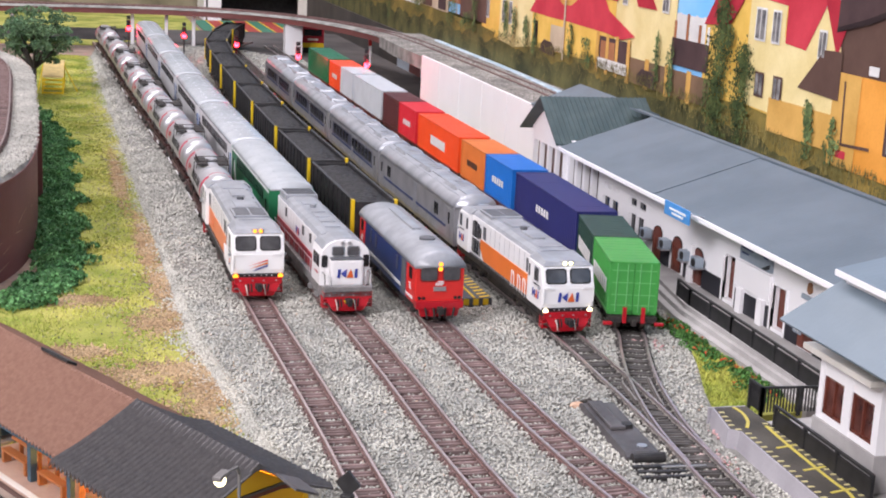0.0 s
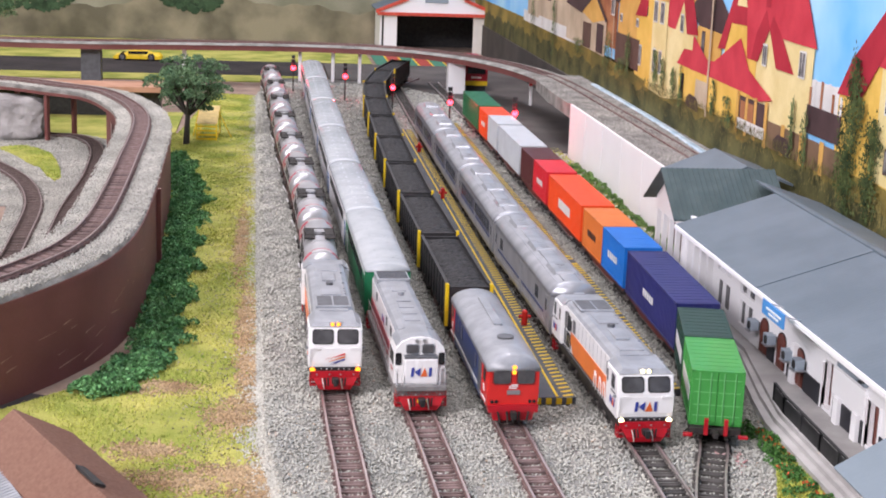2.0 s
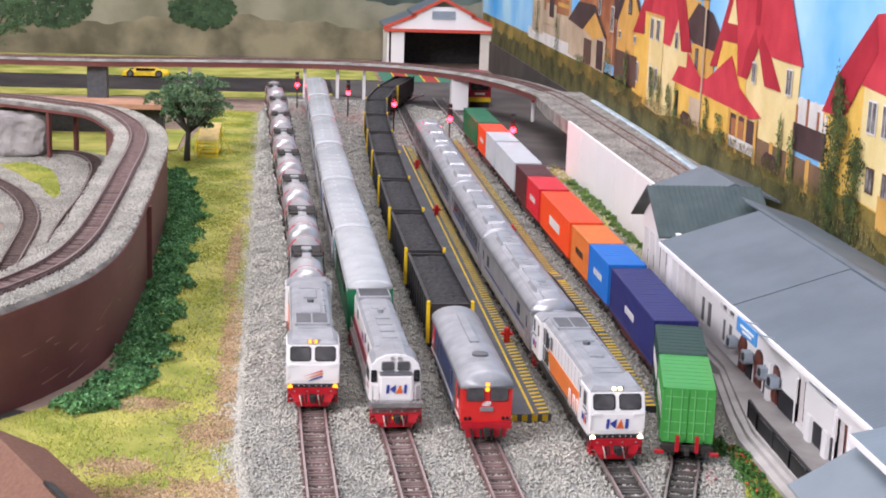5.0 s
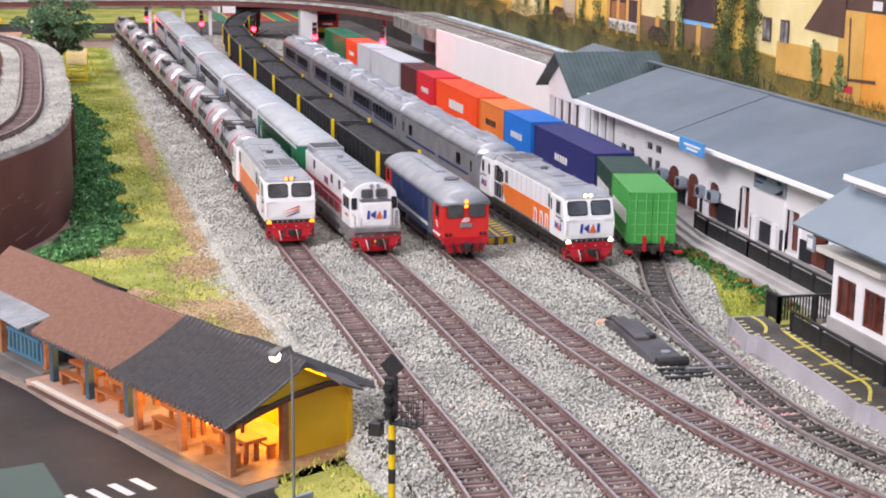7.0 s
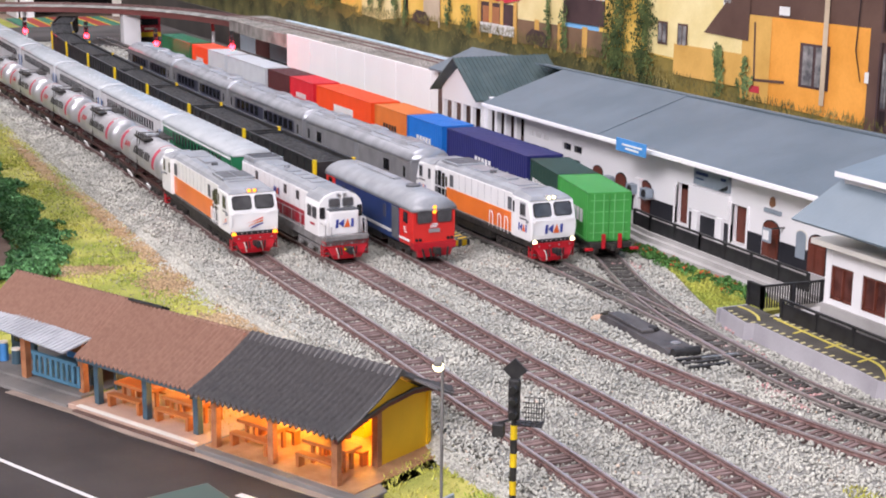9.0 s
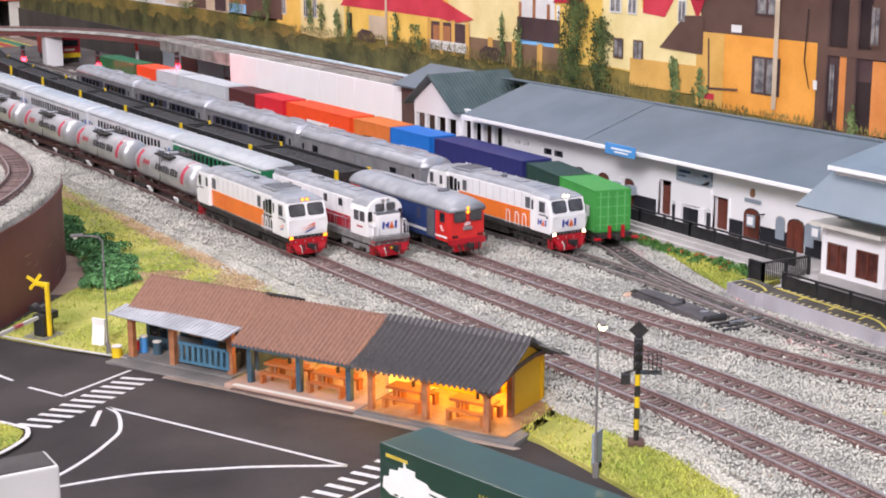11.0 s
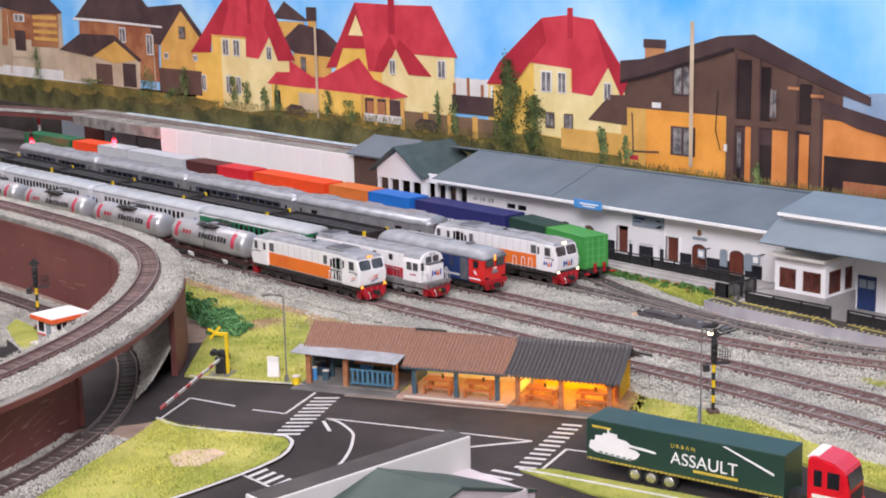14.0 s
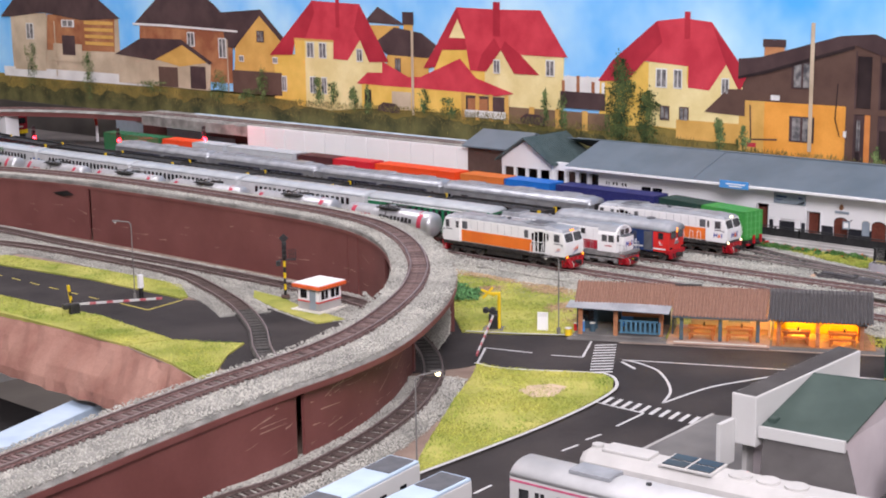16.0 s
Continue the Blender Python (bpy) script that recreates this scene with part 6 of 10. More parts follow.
def annex():
    root = thing("station_annex", 0, 0, 0, 0, "white station annex with brown windows and stepped blue-grey roofs", "station")
    part("plinth", box(bmesh.new(), 207, 254, -337, -286, 3.5, 19.5), M_CONCRETE, root, "grey plinth")
    bm = bmesh.new()
    for y0, y1, z0, z1 in ((-336, -331.5, 19.5, 50), (-314, -307.5, 19.5, 50), (-291, -287, 19.5, 50), (-335.7, -287, 19.5, 22.4), (-335.7, -287, 39.5, 50)):
        box(bm, 208.2 if y1 - y0 > 20 else 208, 211, y0, y1, z0 + 0.02, z1 - 0.02)
    part("wall", bm, M_WALLWHITE, root)
    bm = bmesh.new()
    for x0, x1, z0, z1 in ((211, 213, 19.5, 50), (230.5, 236.5, 19.5, 50), (247.5, 252, 19.5, 50), (211, 252, 19.5, 21.8), (211, 252, 40.8, 50)):
        box(bm, x0, x1, -335.8 if x1 - x0 > 20 else -336, -333, z0 + 0.03, z1 - 0.03)
    part("wall", bm, M_WALLWHITE, root)
    for y0, y1 in ((-331.5, -314), (-307.5, -291)):
        win = part("window", box(bmesh.new(), 209.6, 210.2, y0, y1, 22.4, 39.5), M_BROWNGLASS, root, "brown-framed dark window")
        bm = bmesh.new()
        for a, b in ((y0, y0 + 1.1), (y1 - 1.1, y1), ((y0 + y1) / 2 - 0.5, (y0 + y1) / 2 + 0.5)):
            box(bm, 208.6, 209.8, a, b, 22.4, 39.5)
        for a, b in ((22.4, 23.6), (38.4, 39.5)):
            box(bm, 208.6, 209.8, y0, y1, a, b)
        part("window_frame", bm, M_BRICKRED, win)
    for x0, x1 in ((213, 230.5), (236.5, 247.5)):
        win = part("window", box(bmesh.new(), x0, x1, -334.6, -334, 21.8, 40.8), M_BROWNGLASS, root, "brown-framed dark window")
        bm = bmesh.new()
        for a, b in ((x0, x0 + 1.1), (x1 - 1.1, x1)):
            box(bm, a, b, -335.6, -334.4, 21.8, 40.8)
        for a, b in ((21.8, 23), (39.7, 40.8)):
            box(bm, x0, x1, -335.6, -334.4, a, b)
        part("window_frame", bm, M_BRICKRED, win)
    part("inner_wall", box(bmesh.new(), 249, 252, -333, -287, 4, 50), M_BROWNWALL, root)
    part("ledge", box(bmesh.new(), 200, 254, -339, -284, 49.6, 52.4, 0.4), M_CREAM, root, "cream ledge")
    part("hall_wall", box(bmesh.new(), 252, 256, -520, -262, 3.5, 60), M_WALLWHITE, root)
    part("hall_wall", box(bmesh.new(), 256, 330, -268, -262, 3.5, 70), M_WALLWHITE, root)
    door = part("door", box(bmesh.new(), 251.0, 252, -356, -339, 4, 33, 0.1), M_NAVY, root, "dark blue double door with pale panes")
    for y0, y1 in ((-355, -348.5), (-347, -340.5)):
        part("pane", box(bmesh.new(), 250.6, 251.0, y0, y1, 22.5, 29.5), M_SIGNGREY, door)
    part("clerestory", box(bmesh.new(), 215, 218, -520, -288, 60, 83.4), M_WALLWHITE, root, "white clerestory strip")
    part("end_wall", box(bmesh.new(), 218, 330, -289, -286, 52, 78.6), M_WALLWHITE, root)
    part("lower_roof", corrugated(bmesh.new(), 188, 62, 217, 79, -520, -284, 4.0, 0.04), M_SLATE_PALE, root, "blue-grey lower roof")
    part("upper_roof", corrugated(bmesh.new(), 211, 84, 264, 95, -520, -286, 4.0, 0.04), M_SLATE_PALE, root, "blue-grey upper roof")
    part("upper_roof", corrugated(bmesh.new(), 372, 70, 264, 95, -520, -286, 4.0, 0.04), M_SLATE_PALE, root)
    part("fascia", box(bmesh.new(), 210.2, 211.4, -520, -286, 82.4, 85.0), M_WALLWHITE, root)
    part("notice", box(bmesh.new(), 262, 263, -262, -252, 20, 32, 0.2), M_CREAM, root, "small notice board")
    return root


annex()


M_PATHWALL = mat("smooth_grey_wall", (0.33, 0.32, 0.345), 0.6, other=(0.40, 0.39, 0.415), var=0.08, scale=30, fine=900, bump=0.03)
M_LINE_PALE = mat("pale_yellow_line", (0.66, 0.60, 0.30), 0.7, other=(0.5, 0.45, 0.22), scale=260)
M_DARKPATH = mat("path_asphalt", (0.055, 0.05, 0.042), 0.85, other=(0.085, 0.078, 0.065), var=0.15, scale=40, bump=0.1)
M_ASPHALT_PLATFORM = mat("platform_slate", (0.075, 0.085, 0.105), 0.75, other=(0.10, 0.11, 0.125), var=0.12, scale=40, bump=0.08)


def platforms():
    bm = prism(bmesh.new(), [(243, -245), (245, -60), (250, -20), (264, 60), (266, 340), (311, 340), (311, -520), (203.2, -520), (203.2, -250)], "z", -12, 3.4)
    tagged(link("platform", bm, M_CONCRETE), "pale concrete station platform", "platform", kind="structure")
    bm = prism(bmesh.new(), [(246, -240), (248, -60), (254, -20), (267, 60), (268, 330), (275, 330), (275, -262), (262, -262), (258, -245)], "z", 3.4, 6.0)
    tagged(link("platform_step", bm, M_CONCRETE), "raised platform strip along the station wall", "platform", kind="structure")
    bm = prism(bmesh.new(), [(239, -226), (240, -62), (246, -20), (260, 60), (264, 60), (250, -20), (245, -62), (243, -226)], "z", -12, 0.5)
    tagged(link("kerb", bm, M_CONCRETE), "low concrete kerb beside the platform", "kerb", kind="structure")
    edge = [(186.5, -233), (185, -242), (181.5, -261), (185.4, -264.5), (184, -294), (182.8, -330), (182.4, -346), (180.4, -362), (184.6, -367), (183.4, -398), (181, -450), (178, -520)]
    bm = prism(bmesh.new(), [(203, -233)] + edge + [(203, -520)], "z", 1.0, 5.0)
    tagged(link("footpath", bm, M_DARKPATH), "dark raised footpath with yellow guide lines", "path", kind="structure")
    bm = bmesh.new()
    for (x0, y0), (x1, y1) in zip(edge, edge[1:]):
        loft(bm, [[(x, y, 4.9), (x - 0.9, y, 4.9), (x - 2.6, y, -12), (x + 6, y, -12), (x + 6, y, 0.9), (x, y, 0.9)] for x, y in ((x0, y0), (x1, y1))])
    box(bm, 184, 203, -233.1, -231.6, -12, 4.9)
    tagged(link("path_kerb", bm, M_PATHWALL), "smooth grey retaining wall of the footpath", "wall", kind="structure")
    for pts in ([(196, -234), (196.6, -242), (194, -253), (189.5, -261)], [(199.6, -260), (198, -285), (196.6, -322), (196.8, -338), (194, -348), (186, -361)], [(197.2, -365), (194.6, -392), (193, -440), (191, -500)]):
        bm = ribbon(bmesh.new(), smoothed(pts, 4), [(-0.75, 4.9), (0.75, 4.9), (0.75, 5.3), (-0.75, 5.3)])
        tagged(link("guide_line", bm, M_LINE_YELLOW), "yellow guide line on the footpath", "path marking", kind="structure")
    for k, (x, y) in enumerate(((198, -285), (197, -311), (196.4, -335), (195.6, -380), (194, -412), (193, -444))):
        bm = box(bmesh.new(), x - 7, x + 5.4, y - 0.7, y + 0.7, 4.9, 5.25, turn=Matrix.Translation((x, y, 0)) @ Matrix.Rotation(radians(14), 4, "Z") @ Matrix.Translation((-x, -y, 0)))
        tagged(link("guide_tick", bm, M_LINE_YELLOW), "yellow cross stroke on the footpath", "path marking", "path ticks", "structure")
    for k in range(44):
        y = -240 - 5.6 * k
        x = float(np.interp(-y, [233, 242, 261, 264.5, 294, 330, 346, 362, 367, 398, 450, 520], [186.5, 185, 181.5, 185.4, 184, 182.8, 182.4, 180.4, 184.6, 183.4, 181, 178]))
        for x0, x1 in ((x + 0.3, x + 3.0), (199.6, 202)):
            if x0 > 190 and not (-256 > y > -345 or y < -364):
                continue
            bm = box(bmesh.new(), x0, x1, y - 0.6, y + 0.6, 4.9, 5.25)
            tagged(link("guide_tick", bm, M_LINE_PALE), "short pale yellow tick on the footpath", "path marking", "path ticks", "structure")
    # low platforms between the tracks
    for x0, x1, y0, y1 in ((117, 141, -21, 1000), (182, 206, 330, 1060)):
        bm = box(bmesh.new(), x0, x1, y0, y1, -4.2, 1.6, 0.3)
        tagged(link("platform", bm, M_ASPHALT_PLATFORM), "narrow dark platform between two tracks", "platform", kind="structure")
        bm = bmesh.new()
        box(bm, x0 + 12.5, x0 + 13.9, y0 + 1, y1, 1.5, 1.95)
        tagged(link("safety_line", bm, M_YELLOW), "yellow safety line along the platform", "platform marking", kind="structure")
        for side, n in ((x1 - 7.2, int((y1 - y0) / 7)), (x0 + 0.6, int((y1 - y0) / 7))):
            if side < x0 + 2 and x0 < 150:
                continue
            bm = bmesh.new()
            for k in range(n):
                y = y0 + 1 + 7 * k
                bm.faces.new([bm.verts.new(p) for p in ((side, y, 1.75), (side + 6.6, y + 2.2, 1.75), (side + 6.6, y + 4.9, 1.75), (side, y + 2.7, 1.75))])
            tagged(link("hazard_stripes", bm, M_YELLOW), "yellow hazard stripes along the platform edge", "platform marking", kind="stuff")
        bm = bmesh.new()
        for k in range(4):
            box(bm, x0 + 0.5 + 6 * k, x0 + 3.8 + 6 * k, y0 - 0.3, y0 + 0.2, -2.6, 1.2)
        tagged(link("hazard_stripes", bm, M_YELLOW), "yellow hazard marks on the platform end", "platform marking", kind="structure")
    # narrow tip of the second platform beside the freight track
    tip = smoothed([(203, -7), (205.6, 80), (206.4, 155), (205, 300), (202.6, 331)], 7)
    tagged(link("platform", ribbon(bmesh.new(), tip, [(-3.6, -4.2), (3.6, -4.2), (3.6, 1.6), (-3.6, 1.6)]), M_ASPHALT_PLATFORM), "narrow dark platform tip between two tracks", "platform", kind="structure")
    bm = bmesh.new()
    for p in tip[:-1]:
        bm.faces.new([bm.verts.new(v) for v in ((p.x - 3.4, p.y, 1.75), (p.x + 3.4, p.y + 0.6, 1.75), (p.x + 3.4, p.y + 3.6, 1.75), (p.x - 3.4, p.y + 3.0, 1.75))])
    tagged(link("hazard_stripes", bm, M_YELLOW), "yellow hazard stripes along the platform edge", "platform marking", kind="stuff")
    for x, y in ((136, 128), (130, 560), (190, 470), (134, 830)):
        root = thing("hydrant", x, y, 1.6, 0, "small red hydrant post on the platform", "hydrant", "hydrants")
        bm = rod(bmesh.new(), (0, 0, 0), (0, 0, 8.5), 2.1, seg=12)
        ball(bm, (0, 0, 8.5), 2.2, 2)
        part("barrel", bm, M_LOCORED, root)
        part("outlet", rod(bmesh.new(), (-4, 0, 5.8), (4, 0, 5.8), 1.3, seg=10), M_LOCORED, root)


platforms()


def fence(points, z0, z1, label):
    """Black panel fence: posts, a hand rail above and a plate between each pair of posts."""
    root = thing("platform_fence", 0, 0, 0, 0, label, "fence", "fences")
    for a, b in zip(points, points[1:]):
        a, b = Vector((*a, 0)), Vector((*b, 0))
        n = max(1, round((b - a).length / 24))
        d = (b - a) / n
        rz = math.degrees(math.atan2(d.y, d.x))
        for k in range(n + 1):
            p = a + d * k
            ob = part("post", box(bmesh.new(), -0.8, 0.8, -0.8, 0.8, z0 - 2, z1, 0.1), M_FENCE, root)
            ob.location = (p.x * MM, p.y * MM, 0)
            if k < n and "across" in label:
                for q in range(1, 12):
                    ob = part("bar", box(bmesh.new(), d.length * q / 12 - 0.3, d.length * q / 12 + 0.3, -0.3, 0.3, z0, z1 - 0.8), M_FENCE, root)
                    ob.matrix_local = pose(p.x * MM, p.y * MM, 0, 0, 0, rz)
            elif k < n:
                ob = part("panel", box(bmesh.new(), 0.8, d.length - 0.8, -0.4, 0.4, z0, z1 - 2.2), M_FENCE, root)
                ob.matrix_local = pose(p.x * MM, p.y * MM, 0, 0, 0, rz)
        ob = part("hand_rail", box(bmesh.new(), 0, (b - a).length, -0.7, 0.7, z1 - 0.9, z1 + 0.2, 0.15), M_FENCE, root)
        ob.matrix_local = pose(a.x * MM, a.y * MM, 0, 0, 0, rz)
    return root


fence([(252, -40), (250, -62), (249, -120), (247, -226)], 3.6, 16.5, "black panelled railing along the station platform")
fence([(246, -240), (208, -238), (208, -226)], 3.6, 16.0, "black railing across the platform end")
fence([(202.6, -262), (202.2, -345)], 4.6, 15.6, "black railing beside the station annex")
fence([(202, -362), (199, -500)], 4.6, 15.6, "black railing beside the station annex")


def garden():
    bm = prism(bmesh.new(), [(246, -34), (239, -78), (220, -141), (203, -189), (194, -221), (208, -226), (239, -222), (240, -62), (246, -24)], "z", -12, -3.0)
    tagged(link("grass_bank", bm, M_GRASS), "grassy bank with flowers beside the platform", "grass", kind="structure")


garden()


# ---------- food stalls, in their own axes: x along the front, y towards the tracks ----------
M_TILE = mat("brown_sheet", (0.25, 0.142, 0.104), 0.65, other=(0.29, 0.17, 0.126), var=0.03, scale=450, bump=0.05, spec=0.2)
M_TILE_DARK = mat("charcoal_sheet", (0.085, 0.081, 0.083), 0.6, other=(0.108, 0.103, 0.104), var=0.05, scale=420, spec=0.4)
M_TIN = mat("tin_sheet", (0.36, 0.38, 0.41), 0.5, 0.3, other=(0.43, 0.45, 0.48), scale=90)
M_TEAL = mat("teal_wood", (0.045, 0.088, 0.12), 0.6, var=0.12, scale=150)
M_WOODORANGE = mat("orange_wood", (0.42, 0.155, 0.05), 0.6, other=(0.33, 0.12, 0.04), var=0.15, scale=200)
M_POST = mat("post_wood", (0.34, 0.14, 0.065), 0.65, other=(0.42, 0.19, 0.09), var=0.15, scale=200)
M_TEALBLUE = mat("blue_rail", (0.07, 0.18, 0.27), 0.6, var=0.12, scale=150)
M_WOODPINK = mat("pinkish_floor", (0.46, 0.32, 0.25), 0.7, var=0.1, scale=90)
M_YELLOWWALL = mat("yellow_wall", (0.78, 0.46, 0.015), 0.6, var=0.05, scale=60)


def wave_roof(bm, x0, x1, y0, z0, y1, z1, pitch, amp, thick=0.8):
    """A corrugated sheet whose ribs run from (y0, z0) up to (y1, z1)."""
    n = int((x1 - x0) / pitch) * 6
    rows = []
    for i in range(n + 1):
        x = x0 + (x1 - x0) * i / n
        h = amp * (0.0, 0.12, 0.62, 1.0, 0.62, 0.12)[i % 6]
        rows.append([(x, y0, z0 + h), (x, y1, z1 + h), (x, y1, z1 + h + thick), (x, y0, z0 + h + thick)])
    return loft(bm, rows)


def bent_roof(bm, x0, x1, ribs, pitch, amp, thick=0.8):
    """A corrugated sheet whose ribs follow a bent profile of (y, z) points."""
    n = int((x1 - x0) / pitch) * 6
    rows = []
    for i in range(n + 1):
        x = x0 + (x1 - x0) * i / n
        h = amp * (0.0, 0.12, 0.62, 1.0, 0.62, 0.12)[i % 6]
        rows.append([(x, y, z + h) for y, z in ribs] + [(x, y, z + h + thick) for y, z in reversed(ribs)])
    return loft(bm, rows)


def bench_set(x, y, rz, m):
    """A table with a bench on each side."""
    root = thing("picnic_table", 0, 0, 0, 0, "orange-brown wooden picnic table with two benches", "table", "tables at the food stalls")
    part("tabletop", box(bmesh.new(), -11.5, 11.5, -5.0, 5.0, 8.6, 10.0, 0.2), M_WOODORANGE, root)
    for s in (-1, 1):
        part("bench", box(bmesh.new(), -10.5, 10.5, s * 8.2 - 2.0, s * 8.2 + 2.0, 5.0, 6.0, 0.15), M_WOODORANGE, root)
        for x_ in (-8, 8):
            part("leg", box(bmesh.new(), x_ * 1.2 - 0.8, x_ * 1.2 + 0.8, s * 8.2 - 1.8, s * 8.2 + 1.8, 0, 5.2), M_WOODORANGE, root)
            part("leg", box(bmesh.new(), x_ - 0.6, x_ + 0.6, s * 2.4 - 0.8, s * 2.4 + 0.8, 0, 9.0), M_WOODORANGE, root)
    part("bottle", rod(bmesh.new(), (1.5, 0.6, 10.0), (1.5, 0.6, 13.0), 0.9, seg=8), M_BLACK, root)
    root.matrix_world = m @ pose(x * MM, y * MM, -8.2 * MM, 0, 0, rz)
    return root


def stalls():
    m = pose(-46 * MM, -347 * MM, 0, 0, 0, -62.3)

    def stall(name, label):
        root = new(name)
        root.empty_display_size = 0.01
        root.matrix_world = m
        return tagged(root, label, "food stall", "food stalls")
    bm = prism(bmesh.new(), [(-205, -29), (12, -30.4), (10, -33.4), (-30, -35), (-75, -33.6), (-120, -35), (-160, -33), (-205, -34)], "z", -11.4, -10.5)
    bmesh.ops.transform(bm, matrix=Matrix.Translation((-46, -347, 0)) @ Matrix.Rotation(radians(-62.3), 4, "Z"), verts=bm.verts)
    tagged(link("sand_strip", bm, M_SAND), "tan sandy strip between road and food stalls", "sand", kind="structure")
    # yellow stall with the charcoal roof
    a = stall("food_stall", "yellow food stall with charcoal corrugated roof, lit from inside")
    part("base", box(bmesh.new(), -82, 9, -31, 38, -11.5, -8.6, 0.5), M_CONCRETE_DARK, a, "grey concrete base")
    part("floor", box(bmesh.new(), -80, 2, -27, 33, -8.6, -8.2), mat("orange_floor", (0.36, 0.19, 0.09), 0.75, other=(0.44, 0.25, 0.13), var=0.12, scale=120), a, "orange-brown floor")
    part("back_wall", box(bmesh.new(), -80, -8, 30, 32, -8.4, 17), M_YELLOWWALL, a, "yellow rear wall")
    part("end_wall", prism(bmesh.new(), [(1, -8.4), (33, -8.4), (33, 15.0), (20, 18.5), (1, 17.5)], "x", -11, -9), M_YELLOWWALL, a, "yellow end wall")
    part("gable", prism(bmesh.new(), [(-20, 17.4), (28, 16.8), (4, 29.4)], "x", -7.5, -6), M_YELLOWWALL, a, "yellow gable triangle")
    part("counter", box(bmesh.new(), -70, -34, 20, 28, -8.2, 2.0, 0.4), M_YELLOWWALL, a)
    part("hatch_shelf", box(bmesh.new(), -62, -40, 27, 30, 6, 7), M_WOODORANGE, a)
    part("beam", box(bmesh.new(), -80, -2, -26.4, -24.4, 12.4, 14.4), M_WOODORANGE, a, "orange-brown eave beam")
    for x, y in ((-75, -25), (-44, -24), (-9, -25), (-10, 0)):
        part("post", box(bmesh.new(), x - 1.5, x + 1.5, y - 1.4, y + 1.4, -8.4, 13.4 if y < -5 else 18, 0.2), M_POST, a, "orange-brown post")
        for d in (-1, 1):
            if y < -5 and -60 < x + d * 20 < 0:
                part("brace", prism(bmesh.new(), [(x + d * 1.4, 8.6), (x + d * 1.4, 10.0), (x + d * 5.4, 13.2), (x + d * 6.6, 13.2)], "y", y - 0.7, y + 0.7), M_POST, a)
    verge = [(-28, 11.6), (-14, 15.4), (2, 18.6), (18, 19.8), (28, 18.6), (37, 15.8)]
    part("verge_board", prism(bmesh.new(), verge + [(y, z - 1.7) for y, z in reversed(verge)], "x", -7.5, -5.6), M_BRICKRED, a, "dark red bowed verge board")
    part("skirt_roof", prism(bmesh.new(), verge + [(y, z + 0.9) for y, z in reversed(verge)], "x", -12, -5.2), M_TILE_DARK, a)
    front = [(-33.5, 13.6), (-22, 17.8), (-10, 23.2), (4, 30.6)]
    part("roof", bent_roof(bmesh.new(), -83.5, -0.5, front, 3.0, 2.5), M_TILE_DARK, a, "charcoal corrugated roof sheet, sagging towards the eave")
    part("roof", bent_roof(bmesh.new(), -83.5, -0.5, [(38, 14.6), (24, 19.6), (4, 30.6)], 3.0, 2.0), M_TILE_DARK, a)
    part("ridge_cap", prism(bmesh.new(), [(0.4, 30.4), (4, 32.9), (7.6, 30.4), (4, 30.0)], "x", -83.5, -0.5), M_TILE_DARK, a)
    part("flap", box(bmesh.new(), 0, 14, -6, 6, 0, 0.9, turn=Matrix.Translation((-3, 17, 24.4)) @ Matrix.Rotation(radians(9), 4, "Y") @ Matrix.Rotation(radians(-24), 4, "X")), M_TILE_DARK, a, "loose end of the roof sheet")
    # middle stall with the brown roof
    b = stall("food_stall", "open food stall with brown corrugated roof and teal posts")
    part("base", box(bmesh.new(), -166, -82, -29, 32, -11.5, -8.6, 0.5), M_WOODPINK, b, "pinkish floor slab")
    part("back_wall", box(bmesh.new(), -150, -82, 26, 28, -8.4, 18), M_CREAM, b, "cream rear wall")
    part("hatch", box(bmesh.new(), -118, -100, 24.6, 26, -3, 11), M_SIGNGREY, b)
    part("poster", box(bmesh.new(), -146, -124, 25.2, 26, 2, 10), M_ORANGE, b, "orange menu board")
    part("shelf", box(bmesh.new(), -148, -122, 22, 26, -0.4, 0.8), M_TEAL, b)
    part("partition", box(bmesh.new(), -84, -82.4, 2, 26, -8.4, 18), M_CREAM, b)
    part("side_lattice", box(bmesh.new(), -164, -162.6, -4, 26, -8.4, 4), M_TEAL, b, "teal lattice side")
    for x, y in ((-154.5, -20.6), (-122.5, -20.5), (-92, -19.4)):
        part("post", box(bmesh.new(), x - 1.5, x + 1.5, y - 1.5, y + 1.5, -8.4, 12.6, 0.2), M_TEAL, b, "teal post")
    part("beam", box(bmesh.new(), -160, -84, -23.4, -21.4, 11.0, 13.2), M_TEAL, b)
    part("roof", wave_roof(bmesh.new(), -162, -83.8, -27.5, 12.6, 4.5, 30.2, 2.7, 1.7), M_TILE, b, "brown corrugated roof sheet")
    part("roof", wave_roof(bmesh.new(), -162, -83.8, 34, 14.0, 4.5, 30.2, 2.7, 1.7), M_TILE, b)
    bm = bmesh.new()
    for k in range(29):
        ball(bm, (-160.6 + 2.7 * k, 4.5, 31.2), 1.15, 1)
    tagged(part("ridge_cap", bm, M_TILE, b), kind="stuff")
    part("eave_board", box(bmesh.new(), -161.6, -84.2, -27.0, -26.2, 11.6, 13.4), M_TEAL, b, "blue-grey eave board")
    part("floor_edge", box(bmesh.new(), -160, -84, -29.4, -26.6, -8.7, -8.3, 0.1), M_CREAM, b, "pale worn front edge")
    part("step", box(bmesh.new(), -160, -82, -31.6, -29.2, -11.4, -9.9, 0.3), M_BROWNWALL, b, "low brown front step")
